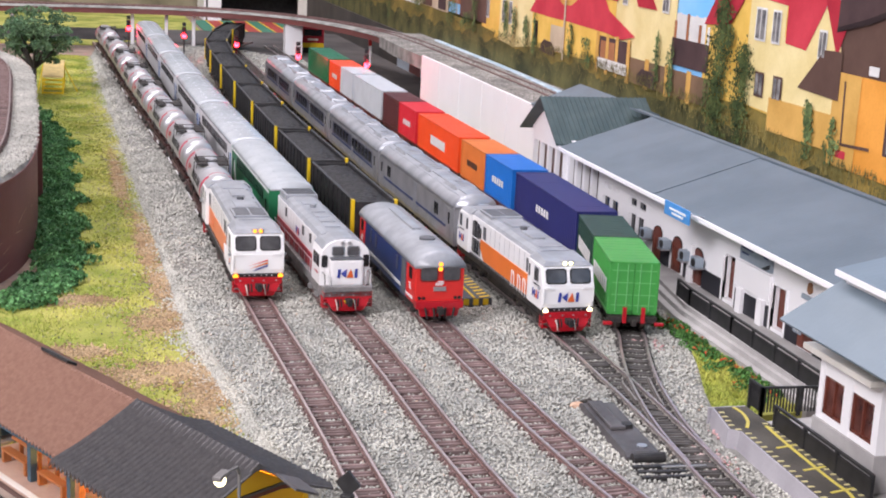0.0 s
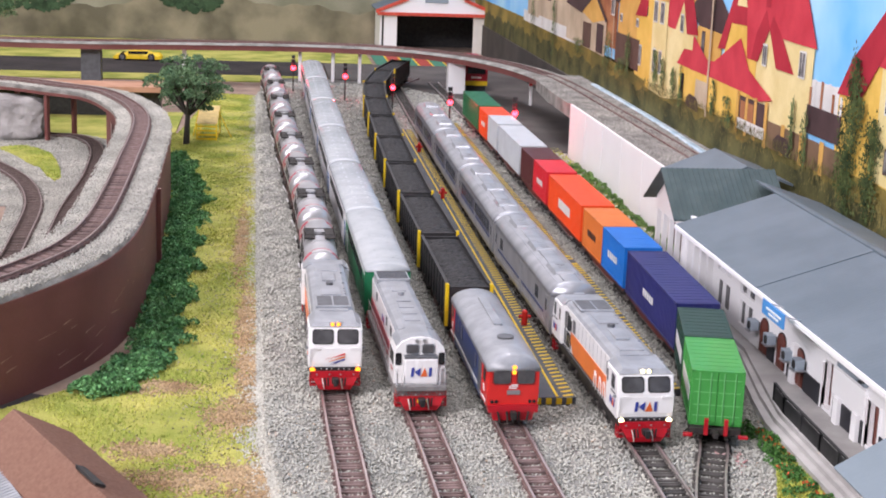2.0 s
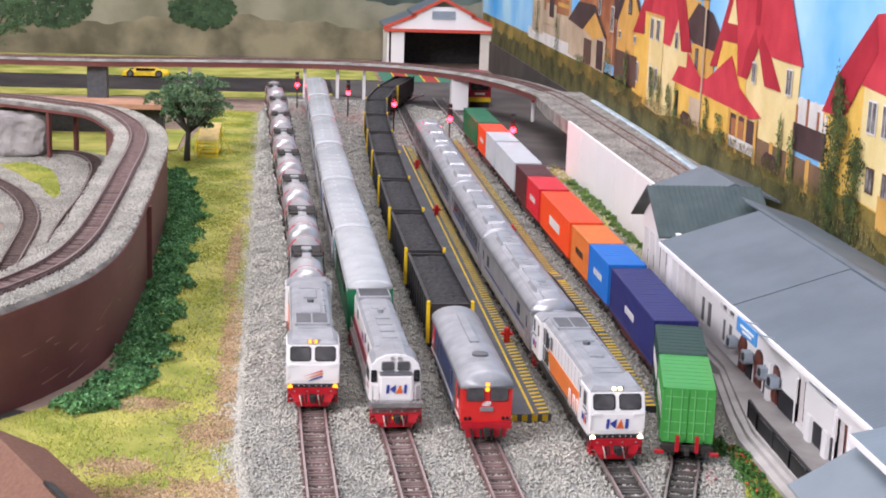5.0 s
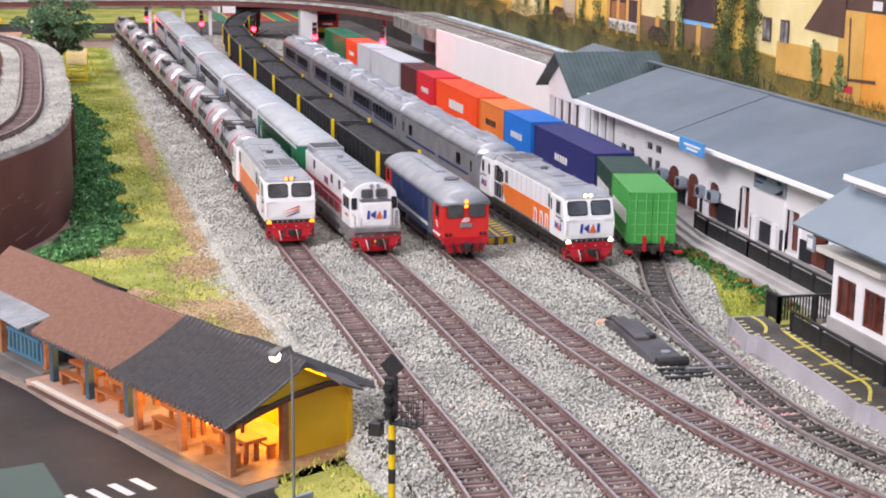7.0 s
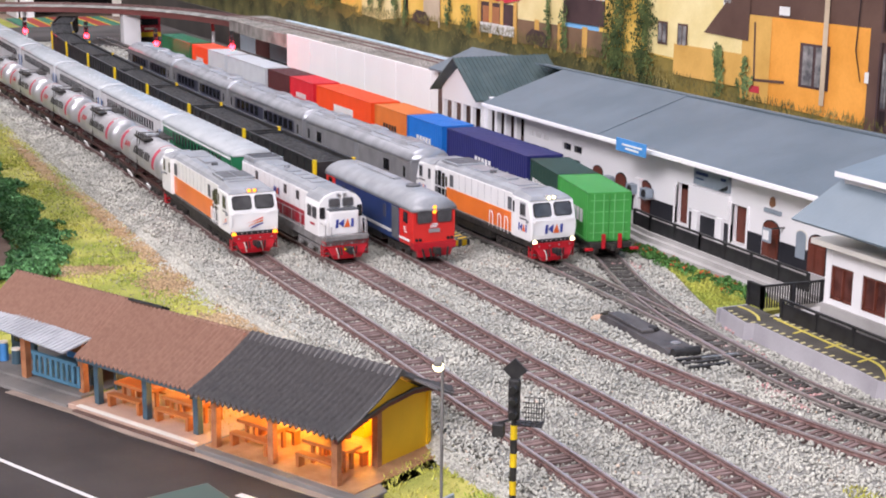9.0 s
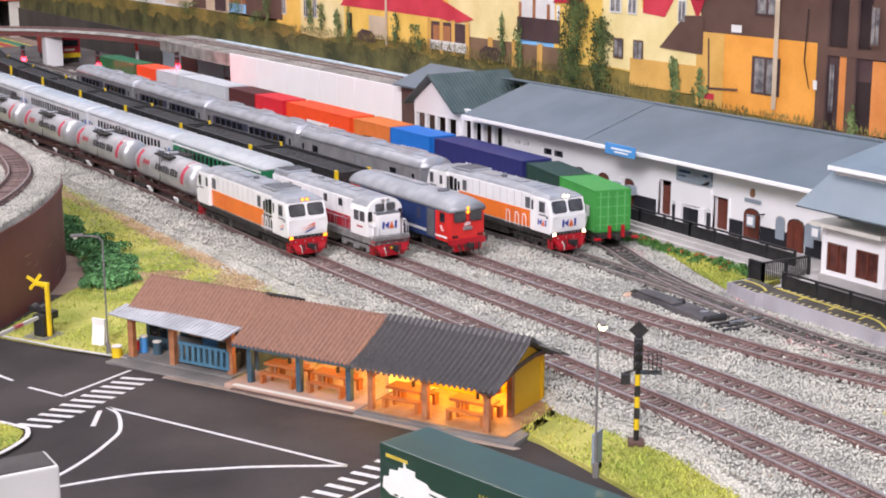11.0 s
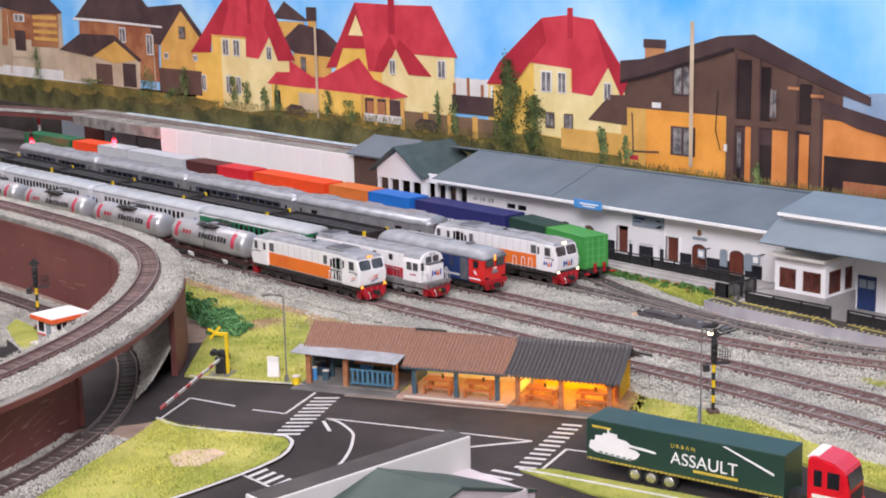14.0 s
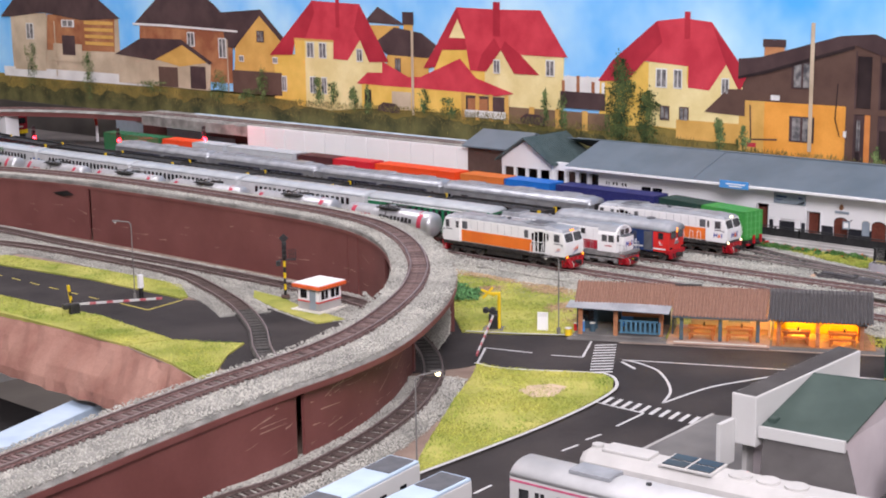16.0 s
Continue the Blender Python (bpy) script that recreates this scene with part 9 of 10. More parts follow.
    one = thing("passenger_coach", -575, -316, -10.8, 98, "pale blue and white coach with dark roof panels, parked", "railway coach", "parked blue coaches")
    part("body", box(bmesh.new(), -10.5, 10.5, 0, 190, 4, 38.6, 0.8), M_WHITE_DULL, one)
    roof = part("roof", box(bmesh.new(), -10.2, 10.2, 0.4, 189.6, 38.4, 40.4, 0.8), blue, one, "pale blue roof")
    for y in (3, 70, 130):
        part("roof_panel", box(bmesh.new(), -8.4, 8.4, y, y + 24, 40.2, 40.9), M_ROOFDARK, roof, "dark roof panel")
    for s in (-1, 1):
        for k in range(9):
            part("window", side_plate(bmesh.new(), s, 10.5, 14 + 19 * k, 20 + 19 * k, 22, 31, 0.3), M_GLASS, one)
    part("underframe", box(bmesh.new(), -9, 9, 6, 184, 0, 5), M_FRAMEBLACK, one)
    copy_thing(one, pose(-577 * MM, -357 * MM, -10.8 * MM, 0, 0, 95))
    # pale blue wagon standing on the lower shelf
    root = thing("open_wagon", -462, 166, -96, -72, "pale blue wagon standing on the lower shelf", "wagon")
    part("body", box(bmesh.new(), -15, 15, -200, 0, 6, 36, 0.8), blue, root)
    part("end", box(bmesh.new(), -15.4, 15.4, -211, -200, 8, 40, 0.6), M_WHITE_DULL, root)
    part("underframe", box(bmesh.new(), -12, 12, -196, -4, 0, 6), M_FRAMEBLACK, root)


parked_trains()
# ---------- printed backdrop along the east side: drawn flat, as (y, z) outlines ----------
def print_mat(name, base, other=None, var=0.08, scale=30):
    return mat("print_" + name, base, 0.7, other=other, var=var, scale=scale, fine=500, spec=0.2)


P_SKY = print_mat("sky", (0.10, 0.47, 1.0), (0.52, 0.82, 1.0), 0.04, 5.5)
P_YELLOW = print_mat("yellow", (0.78, 0.50, 0.10), (0.84, 0.56, 0.14))
P_PALE = print_mat("pale_yellow", (0.80, 0.66, 0.30), (0.84, 0.72, 0.38))
P_OCHRE = print_mat("ochre", (0.62, 0.36, 0.09), (0.70, 0.42, 0.12))
P_ORANGE = print_mat("orange", (0.72, 0.31, 0.05), (0.80, 0.36, 0.07))
P_ORANGE_DEEP = print_mat("deep_orange", (0.58, 0.21, 0.055), (0.68, 0.27, 0.08))
P_BLACKBROWN = print_mat("black_brown", (0.022, 0.014, 0.016), (0.04, 0.026, 0.026))
P_RED = print_mat("red_roof", (0.54, 0.040, 0.065), (0.62, 0.06, 0.085))
P_RED_DEEP = print_mat("deep_red_roof", (0.40, 0.024, 0.044), (0.47, 0.034, 0.055))
P_DARK = print_mat("dark_roof", (0.062, 0.038, 0.040), (0.09, 0.056, 0.056))
P_BROWN = print_mat("brown", (0.105, 0.06, 0.048), (0.13, 0.078, 0.06))
P_BRICK = print_mat("brick", (0.34, 0.12, 0.06), (0.50, 0.24, 0.11), 0.2, 22)
P_STONE = print_mat("stone", (0.50, 0.40, 0.28), (0.62, 0.51, 0.37), 0.12, 18)
P_WHITE = print_mat("white", (0.72, 0.72, 0.70))
P_GLASS = print_mat("glass", (0.09, 0.09, 0.10), (0.30, 0.29, 0.28), 0.2, 120)
P_FIELD = print_mat("field", (0.17, 0.15, 0.045), (0.38, 0.27, 0.07), 0.2, 16)
P_WEEDS = print_mat("weeds", (0.06, 0.066, 0.03), (0.15, 0.14, 0.055), 0.25, 26)
P_TREE = by_island(print_mat("tree", (0.035, 0.058, 0.02), (0.10, 0.13, 0.042), 0.25, 60), 0.6)
P_SAPLING = by_island(print_mat("sapling", (0.06, 0.10, 0.035), (0.17, 0.23, 0.085), 0.25, 60), 0.5)
P_FENCE = print_mat("fence", (0.17, 0.11, 0.07), (0.24, 0.15, 0.09))

BD = thing("backdrop", 0, 0, 0, 0, "printed backdrop of yellow houses with red roofs under a blue sky", "backdrop", kind="structure")
BX = 388.0


def paint(name, outline, m, layer):
    """One flat colour field of the print; higher layers lie nearer."""
    bm = bmesh.new()
    x = BX - 0.35 * layer - 0.0007 * len(BD.children)
    bm.faces.new([bm.verts.new((x, y, z)) for y, z in outline])
    bmesh.ops.triangulate(bm, faces=bm.faces)
    return part(name, bm, m, BD)


def rect(y0, y1, z0, z1):
    return [(y0, z0), (y1, z0), (y1, z1), (y0, z1)]


def window(y0, y1, z0, z1, layer=5, m=None):
    paint("window_frame", rect(y0, y1, z0, z1), m or P_WHITE, layer)
    d = (y1 - y0) * 0.12
    mid = (y0 + y1) / 2
    paint("window_pane", rect(y0 + d, mid - d * 0.4, z0 + 1.6, z1 - 1.6), P_GLASS, layer + 1)
    paint("window_pane", rect(mid + d * 0.4, y1 - d, z0 + 1.6, z1 - 1.6), P_GLASS, layer + 1)


def printed_tree(y, z0, z1, w, n, seed):
    rng = random.Random(seed)
    bm = bmesh.new()
    lobes = [(rng.gauss(0, 0.3) * w, z0 + (z1 - z0) * rng.uniform(0.2, 0.95)) for _ in range(7 + n // 60)]
    for _ in range(int(n * 3.2)):
        if rng.random() < 0.62:
            ly, lz = rng.choice(lobes)
            c, z = y + ly + rng.gauss(0, 0.13) * w, lz + rng.gauss(0, 0.08) * (z1 - z0)
        else:
            u = rng.random()
            z = z0 + (z1 - z0) * u
            spread = w * (0.25 + 0.75 * math.sin(math.pi * min(1, 0.12 + u * 0.86)) ** 0.8)
            c = y + rng.gauss(0, 0.34) * spread
        r, a = rng.uniform(0.6, 2.0), rng.uniform(0, 6.28)
        x = BX - 4 - rng.random() * 0.8
        bm.faces.new([bm.verts.new((x, c + r * math.cos(a + k * 1.7) * rng.uniform(0.5, 1.2), z + r * math.sin(a + k * 1.7) * rng.uniform(0.5, 1.2))) for k in range(4)][::1])
    part("tree", bm, P_TREE if n > 300 else P_SAPLING, BD)


def backdrop():
    part("sheet", box(bmesh.new(), BX, BX + 4, -620, 2246, -11, 420), P_SKY, BD, "blue sky with thin cloud")
    rng = random.Random(11)
    tops = [(2246, 96), (1650, 98), (1238, 97), (909, 93), (636, 97), (406, 100), (209, 93), (39, 80), (-109, 79), (-250, 76), (-620, 72)]
    paint("field", tops + [(-620, 32), (2246, 32)], P_FIELD, 1)
    paint("far_field", rect(560, 40, 60, 100), P_FIELD, 1.5)
    ys = [2246 - 7 * k for k in range(410)]
    rim = np.interp(ys, [-620, -300, 0, 120, 250, 500, 768, 1100, 1650, 2246], [50, 56, 60, 70, 78, 82, 80, 78, 76, 74])
    bm, last = bmesh.new(), None
    for y, z in zip(ys, rim):
        z = float(z) + 3.5 * math.sin(y * 0.05) + 2 * math.sin(y * 0.13 + 1) + rng.uniform(-2, 2.5)
        pair = bm.verts.new((BX - 0.7, y, -11)), bm.verts.new((BX - 0.7, y, z))
        if last:
            bm.faces.new((last[0], pair[0], pair[1], last[1]))
        last = pair
    part("weeds", bm, P_WEEDS, BD)
    bm = bmesh.new()
    for _ in range(9000):
        y = rng.uniform(-420, 1700)
        top = float(np.interp(y, [-620, -250, -109, 39, 209, 406, 636, 909, 1650], [74, 77, 79, 80, 92, 98, 96, 92, 94]))
        base = top - abs(rng.gauss(0, 13)) - 3
        h, w = rng.uniform(2, 6), rng.uniform(0.25, 0.75)
        x = BX - 3.4 - rng.random() * 0.4
        bm.faces.new([bm.verts.new((x, y - w, base)), bm.verts.new((x, y + w, base)), bm.verts.new((x, y + rng.uniform(-2, 2), base + h))])
    part("grass_blades", bm, by_island(print_mat("blades", (0.13, 0.125, 0.045), (0.26, 0.21, 0.07), 0.2, 30), 0.4), BD)
    # stone house with dark roof
    paint("wall", [(1607, 100), (1268, 100), (1268, 208), (1607, 208)], P_STONE, 2)
    paint("wood_wall", [(1492, 147), (1283, 150), (1279, 209), (1484, 212)], P_BRICK, 3)
    for k in range(4):
        paint("plank_line", rect(1284, 1370, 160 + 12 * k, 166 + 12 * k), P_OCHRE, 4)
    paint("tower", [(1600, 108), (1498, 108), (1486, 214), (1592, 210)], P_STONE, 4)
    paint("roof", [(1640, 205), (1574, 250), (1345, 252), (1262, 208), (1375, 203), (1494, 215), (1600, 206)], P_DARK, 5)
    window(1556, 1530, 165, 195)
    window(1440, 1400, 190, 203)
    paint("balcony", rect(1470, 1380, 128, 160), P_STONE, 5)
    paint("gap", rect(1440, 1400, 140, 175), P_DARK, 6)
    paint("low_wall", rect(1640, 1180, 94, 112), P_WHITE, 3)
    # brick house with garage
    paint("wall", [(1216, 110), (969, 110), (964, 196), (1208, 198)], P_BRICK, 2)
    paint("roof", [(1226, 198), (1141, 254), (1050, 256), (1008, 236), (950, 193), (1138, 197)], P_DARK, 4)
    paint("eave", [(1226, 198), (1138, 197), (952, 192), (952, 195), (1138, 201), (1226, 202)], P_WHITE, 5)
    window(1080, 1060, 166, 190)
    window(1000, 980, 150, 182)
    paint("garage_wall", [(1274, 98), (1025, 95), (1021, 142), (1091, 174), (1170, 144), (1269, 146)], P_STONE, 5)
    paint("garage_gable", [(1170, 142), (1091, 174), (1021, 142), (1100, 132)], P_OCHRE, 6)
    paint("garage_roof", [(1280, 147), (1206, 176), (1095, 177), (1015, 141), (1024, 138), (1093, 168), (1172, 140)], P_DARK, 7)
    paint("garage_door", rect(1160, 1108, 97, 130), P_BROWN, 6)
    paint("entry", rect(1075, 1035, 97, 134), P_DARK, 6)
    # ochre gable house
    paint("wall", [(965, 110), (852, 110), (846, 186), (897, 224), (959, 172)], P_OCHRE, 3)
    paint("roof", [(992, 223), (895, 229), (842, 186), (850, 181), (898, 219), (960, 167), (982, 168)], P_DARK, 4)
    paint("porch", rect(968, 850, 96, 132), P_BROWN, 4)
    window(906, 888, 178, 196, 5, P_BROWN)
    for y in (950, 870):
        window(y, y - 12, 146, 156)
    # large pale house with red roof, two bodies and a porch between
    paint("wall", [(868, 92), (803, 88), (803, 162), (866, 162)], P_YELLOW, 3)
    paint("wall", [(740, 80), (624, 92), (624, 162), (681, 190), (738, 186)], P_PALE, 3)
    paint("bay", [(815, 84), (736, 80), (732, 186), (818, 187)], P_PALE, 5)
    paint("roof", [(876, 159), (777, 244), (737, 242), (676, 240), (618, 158), (658, 156), (676, 188), (703, 157), (736, 158), (736, 186), (816, 187), (824, 161)], P_RED, 4)
    for y0, y1 in ((791, 774), (764, 747)):
        window(y0, y1, 158, 182, 6)
    for y0, y1 in ((786, 772), (760, 748)):
        window(y0, y1, 104, 130, 6)
    window(684, 671, 156, 175, 5)
    window(850, 838, 104, 128, 5)
    paint("chimney", rect(726, 718, 205, 256), P_RED_DEEP, 5)
    paint("roof_facet", [(876, 159), (777, 244), (772, 226), (792, 190), (822, 176), (824, 161)], P_RED_DEEP, 4.5)
    paint("roof_facet", [(676, 240), (618, 158), (658, 156), (676, 188), (688, 204)], P_RED_DEEP, 4.5)
    paint("bay_side", [(815, 84), (795, 82), (795, 187), (818, 187)], P_YELLOW, 5.4)
    paint("cornice", [(818, 187), (732, 186), (732, 183), (818, 184)], P_OCHRE, 6)
    # ochre tower behind
    paint("roof", [(668, 214), (639, 237), (584, 211)], P_DARK, 2)
    paint("body", [(655, 210), (596, 210), (600, 180), (645, 180)], P_OCHRE, 2)
    paint("chimney", rect(588, 570, 176, 226), P_OCHRE, 2)
    paint("chimney_top", rect(590, 568, 212, 230), P_DARK, 3)
    paint("roof", [(650, 183), (606, 208), (553, 201), (518, 181), (542, 164), (617, 167)], P_DARK, 3)
    paint("wall", [(622, 168), (540, 166), (540, 130), (624, 130)], P_OCHRE, 3)
    window(606, 594, 142, 164, 4, P_BROWN)
    # second red-roofed house
    paint("wall", [(530, 104), (303, 102), (300, 178), (332, 180), (407, 184), (470, 184), (530, 180)], P_PALE, 3)
    paint("wall_side", [(530, 104), (436, 102), (436, 180), (528, 180)], P_YELLOW, 4)
    paint("roof", [(550, 152), (527, 181), (486, 238), (413, 236), (339, 236), (294, 176), (332, 176), (373, 177), (341, 151), (384, 151), (407, 182), (433, 152), (462, 152), (468, 180), (513, 179), (527, 154)], P_RED, 5)
    paint("roof_facet", [(550, 152), (527, 181), (486, 238), (474, 210), (468, 180), (513, 179), (527, 154)], P_RED_DEEP, 5.4)
    paint("roof_facet", [(407, 182), (433, 152), (450, 152), (440, 176), (418, 198)], P_RED_DEEP, 5.4)
    paint("roof_facet", [(373, 177), (341, 151), (384, 151), (407, 182), (400, 194)], P_RED_DEEP, 5.4)
    paint("attic_gable", [(500, 196), (484, 222), (470, 196)], P_PALE, 6)
    paint("chimney", rect(420, 408, 200, 246), P_RED_DEEP, 6)
    window(330, 315, 150, 172, 6)
    window(420, 408, 150, 169, 6)
    paint("porch_wall", [(674, 88), (440, 92), (440, 126), (674, 126)], P_YELLOW, 6)
    for outline in ([(684, 124), (661, 141), (626, 142), (610, 123)], [(632, 123), (630, 158), (579, 138), (560, 123)], [(600, 123), (579, 138), (555, 139), (515, 123)],
                    [(562, 123), (555, 139), (480, 168), (446, 138), (430, 121)], [(450, 142), (384, 124), (416, 119), (450, 121)]):
        paint("porch_roof", outline, P_RED, 7)
    paint("garage_door", rect(612, 574, 90, 116), P_STONE, 7)
    for y in (478, 452, 428, 400):
        paint("column", rect(y, y - 7, 84, 121), P_OCHRE, 8)
    paint("shade", rect(470, 396, 88, 118), P_DARK, 7)
    paint("shade_wall", rect(466, 430, 92, 114), P_BRICK, 7.5)
    paint("doorway", rect(668, 654, 90, 116), P_BLACKBROWN, 7)
    paint("balustrade", rect(472, 398, 88, 98), P_WHITE, 8)
    for y0, y1, m in ((640, 596, P_DARK), (372, 330, P_DARK)):
        paint("parked_car", [(y0, 86), (y1, 84), (y1, 92), (y1 + (y0 - y1) * 0.2, 98), (y0 - (y0 - y1) * 0.25, 99), (y0, 93)], m, 9)
    # fences and the far town
    paint("far_town", rect(306, 236, 128, 152), P_WHITE, 2)
    for k in range(9):
        paint("far_block", rect(304 - 8 * k, 299 - 8 * k, 130, 146 + (k * 7) % 14), P_WHITE if k % 3 else P_BRICK, 3)
    paint("barn", rect(306, 234, 110, 132), P_DARK, 4)
    for k in range(4):
        paint("fence_post", rect(402 - 44 * k, 393 - 44 * k, 82, 108), P_OCHRE, 6)
    paint("fence", rect(396, 226, 84, 106), P_FENCE, 5)
    # third red-roofed house
    paint("wall", [(182, 96), (108, 92), (108, 172), (182, 176)], P_YELLOW, 3)
    paint("wall_side", [(244, 92), (182, 94), (182, 174), (224, 172), (243, 150)], P_YELLOW, 2)
    paint("bay", [(168, 96), (112, 94), (112, 174), (168, 176)], P_PALE, 4)
    paint("wall", [(112, 94), (30, 94), (34, 150), (57, 176), (80, 148), (112, 150)], P_PALE, 4)
    paint("roof", [(245, 148), (223, 175), (156, 226), (118, 230), (78, 226), (28, 165), (38, 144), (57, 176), (80, 144), (110, 146), (110, 172), (174, 176), (200, 150)], P_RED, 5)
    paint("roof_facet", [(245, 148), (223, 175), (156, 226), (148, 200), (174, 176), (200, 150)], P_RED_DEEP, 5.4)
    paint("roof_facet", [(78, 226), (28, 165), (38, 144), (57, 176), (66, 196)], P_RED_DEEP, 5.4)
    paint("chimney", rect(116, 108, 205, 238), P_RED_DEEP, 6)
    window(157, 140, 144, 168, 6)
    window(131, 118, 144, 168, 6)
    window(63, 52, 140, 160, 6)
    for y in (150, 122):
        window(y, y - 14, 104, 122, 6, P_BROWN)
    paint("porch_roof", [(86, 118), (54, 147), (30, 148), (30, 116)], P_BROWN, 6)
    paint("wood_fence", rect(126, 30, 82, 106), P_OCHRE, 6)
    # brown and orange house
    paint("upper_wall", [(38, 132), (-232, 130), (-232, 164), (-108, 204), (-2, 174), (38, 165)], P_BROWN, 3)
    paint("lower_wall", [(38, 74), (-106, 72), (-104, 135), (38, 135)], P_ORANGE, 4)
    paint("side_wall", rect(38, 4, 74, 135), P_OCHRE, 5)
    paint("bay_shade", rect(-102, -212, 70, 130), P_DARK, 4)
    paint("roof", [(40, 184), (10, 187), (-91, 214), (-132, 217), (-230, 176), (-262, 164), (-262, 156), (-225, 166), (-108, 204), (2, 172), (40, 163)], P_DARK, 6)
    paint("eaves", [(40, 163), (2, 172), (-108, 204), (-108, 200), (2, 168), (40, 160)], P_BLACKBROWN, 7)
    paint("chimney", rect(6, -20, 178, 204), P_BRICK, 5)
    paint("chimney_top", rect(8, -22, 199, 208), P_DARK, 6)
    window(-30, -58, 152, 183, 5, P_DARK)
    window(-29, -61, 90, 120, 5, P_DARK)
    for y0, y1, z0, z1 in ((-112, -129, 134, 192), (-140, -152, 134, 186), (-185, -199, 134, 172), (-140, -155, 72, 110), (-113, -118, 74, 112)):
        paint("opening", rect(y0, y1, z0, z1), P_BLACKBROWN, 5)
    window(-151, -160, 136, 166, 6, P_BROWN)
    window(-113, -119, 84, 122, 6, P_DARK)
    for y0, y1, z1 in ((-123, -131, 128), (-155, -173, 126), (-186, -197, 124)):
        paint("orange_panel", rect(y0, y1, 72, z1), P_ORANGE_DEEP, 6)
    for y0, y1, z1 in ((-100, -112, 198), (-130, -141, 194), (-173, -184, 180), (-199, -211, 168)):
        paint("pillar", rect(y0, y1, 68, z1), P_BROWN, 7)
        paint("pillar_shade", rect(y1 + 2, y1, 68, z1), P_DARK, 8)
    paint("beam", rect(-104, -205, 127, 133), P_BROWN, 8)
    paint("pillar_cap", rect(-172, -185, 166, 169), P_BRICK, 9)
    paint("pillar_cap", rect(-198, -212, 160, 163), P_BRICK, 9)
    paint("meter", rect(-4, -16, 137, 143), P_WHITE, 6)
    paint("meter_box", rect(-98, -102, 100, 107), P_WHITE, 9)
    paint("cable", [(22, 130), (20, 90), (-14, 92), (-14, 90), (22, 88), (24, 130)], P_BROWN, 6)
    paint("cable", [(-90, 160), (-88, 120), (-94, 100), (-93, 100), (-86.6, 120), (-88.8, 160)], P_BLACKBROWN, 8)
    paint("post_box", rect(26, 14, 80, 85), P_RED, 6)
    paint("far_hill", [(-212, 120), (-560, 110), (-560, 180), (-400, 196), (-300, 170), (-212, 164)], print_mat("hill", (0.25, 0.36, 0.52), (0.32, 0.42, 0.56)), 2)
    paint("low_house", [(-212, 74), (-330, 74), (-330, 128), (-280, 140), (-212, 140)], P_ORANGE_DEEP, 5)
    paint("low_roof", [(-206, 160), (-240, 152), (-334, 132), (-334, 120), (-250, 134), (-212, 146)], P_DARK, 7)
    paint("carport", rect(-214, -330, 72, 106), P_BLACKBROWN, 6)
    paint("fence", rect(-236, -330, 72, 84), P_BRICK, 7)
    # poles
    for y, w, z0, z1 in ((572, 5, 84, 205), (-54, 5, 80, 228), (1462, 3, 100, 200), (978, 3, 96, 180)):
        paint("pole", rect(y, y - w, z0, z1), P_STONE, 9)
    for k, (y, z0, z1, w, n) in enumerate(((1540, 80, 158, 26, 130), (1360, 62, 148, 26, 150), (1000, 80, 130, 30, 120), (894, 82, 136, 22, 130), (765, 88, 128, 20, 110), (735, 90, 122, 14, 70), (690, 84, 118, 14, 80), (660, 80, 124, 12, 70),
                                           (545, 86, 122, 14, 70), (500, 84, 112, 26, 70), (330, 84, 132, 10, 80), (300, 82, 126, 12, 60), (206, 62, 178, 30, 760), (166, 64, 140, 24, 380), (62, 72, 110, 12, 120), (30, 74, 104, 10, 60), (-140, 66, 92, 10, 40), (1180, 84, 104, 60, 90), (930, 82, 104, 40, 90))):
        printed_tree(y, z0, z1, w, n, k)


backdrop()


def north_backdrop():
    root = thing("backdrop", 0, 0, 0, 0, "blurred printed backdrop of misty wooded hills", "backdrop", kind="structure")
    part("sheet", box(bmesh.new(), -1300, 386, 2246, 2250, -10, 420), print_mat("mist", (0.29, 0.34, 0.36), (0.44, 0.49, 0.51), 0.1, 4), root, "grey-blue mist")
    for k, (z1, m) in enumerate(((250, print_mat("far_hills", (0.12, 0.155, 0.16), (0.20, 0.24, 0.245), 0.12, 7)), (165, print_mat("woods", (0.065, 0.09, 0.08), (0.13, 0.165, 0.14), 0.2, 10)),
                                 (118, print_mat("meadow", (0.18, 0.18, 0.125), (0.29, 0.28, 0.21), 0.15, 9)), (66, print_mat("scrub", (0.16, 0.145, 0.10), (0.27, 0.24, 0.165), 0.2, 14)))):
        bm = bmesh.new()
        y, n = 2245.4 - 0.5 * k, 120
        xs = [-1300 + 1686 * i / n for i in range(n + 1)]
        top = [z1 + 9 * math.sin(x * 0.011 + k) + 5 * math.sin(x * 0.037 + 2 * k) + 2.5 * math.sin(x * 0.12) for x in xs]
        lo = [bm.verts.new((x, y, -9)) for x in xs]
        hi = [bm.verts.new((x, y, z)) for x, z in zip(xs, top)]
        for i in range(n):
            bm.faces.new((lo[i], lo[i + 1], hi[i + 1], hi[i]))
        part("hill_band", bm, m, root)
    rng = random.Random(4)
    for x, z, r in ((-500, 92, 60), (-190, 84, 44), (-760, 90, 50)):
        bm = bmesh.new()
        for _ in range(420):
            a, d = rng.uniform(0, 6.28), r * math.sqrt(rng.random())
            c = (x + d * math.cos(a) * 1.5, z + d * math.sin(a) * 0.8)
            q = rng.uniform(4, 9)
            bm.faces.new([bm.verts.new((c[0] + q * math.cos(a + 1.6 * k), 2243.4 - rng.random(), c[1] + q * math.sin(a + 1.6 * k))) for k in range(4)])
        part("tree", bm, by_island(print_mat("far_tree", (0.03, 0.06, 0.03), (0.05, 0.09, 0.045)), 0.4), root)


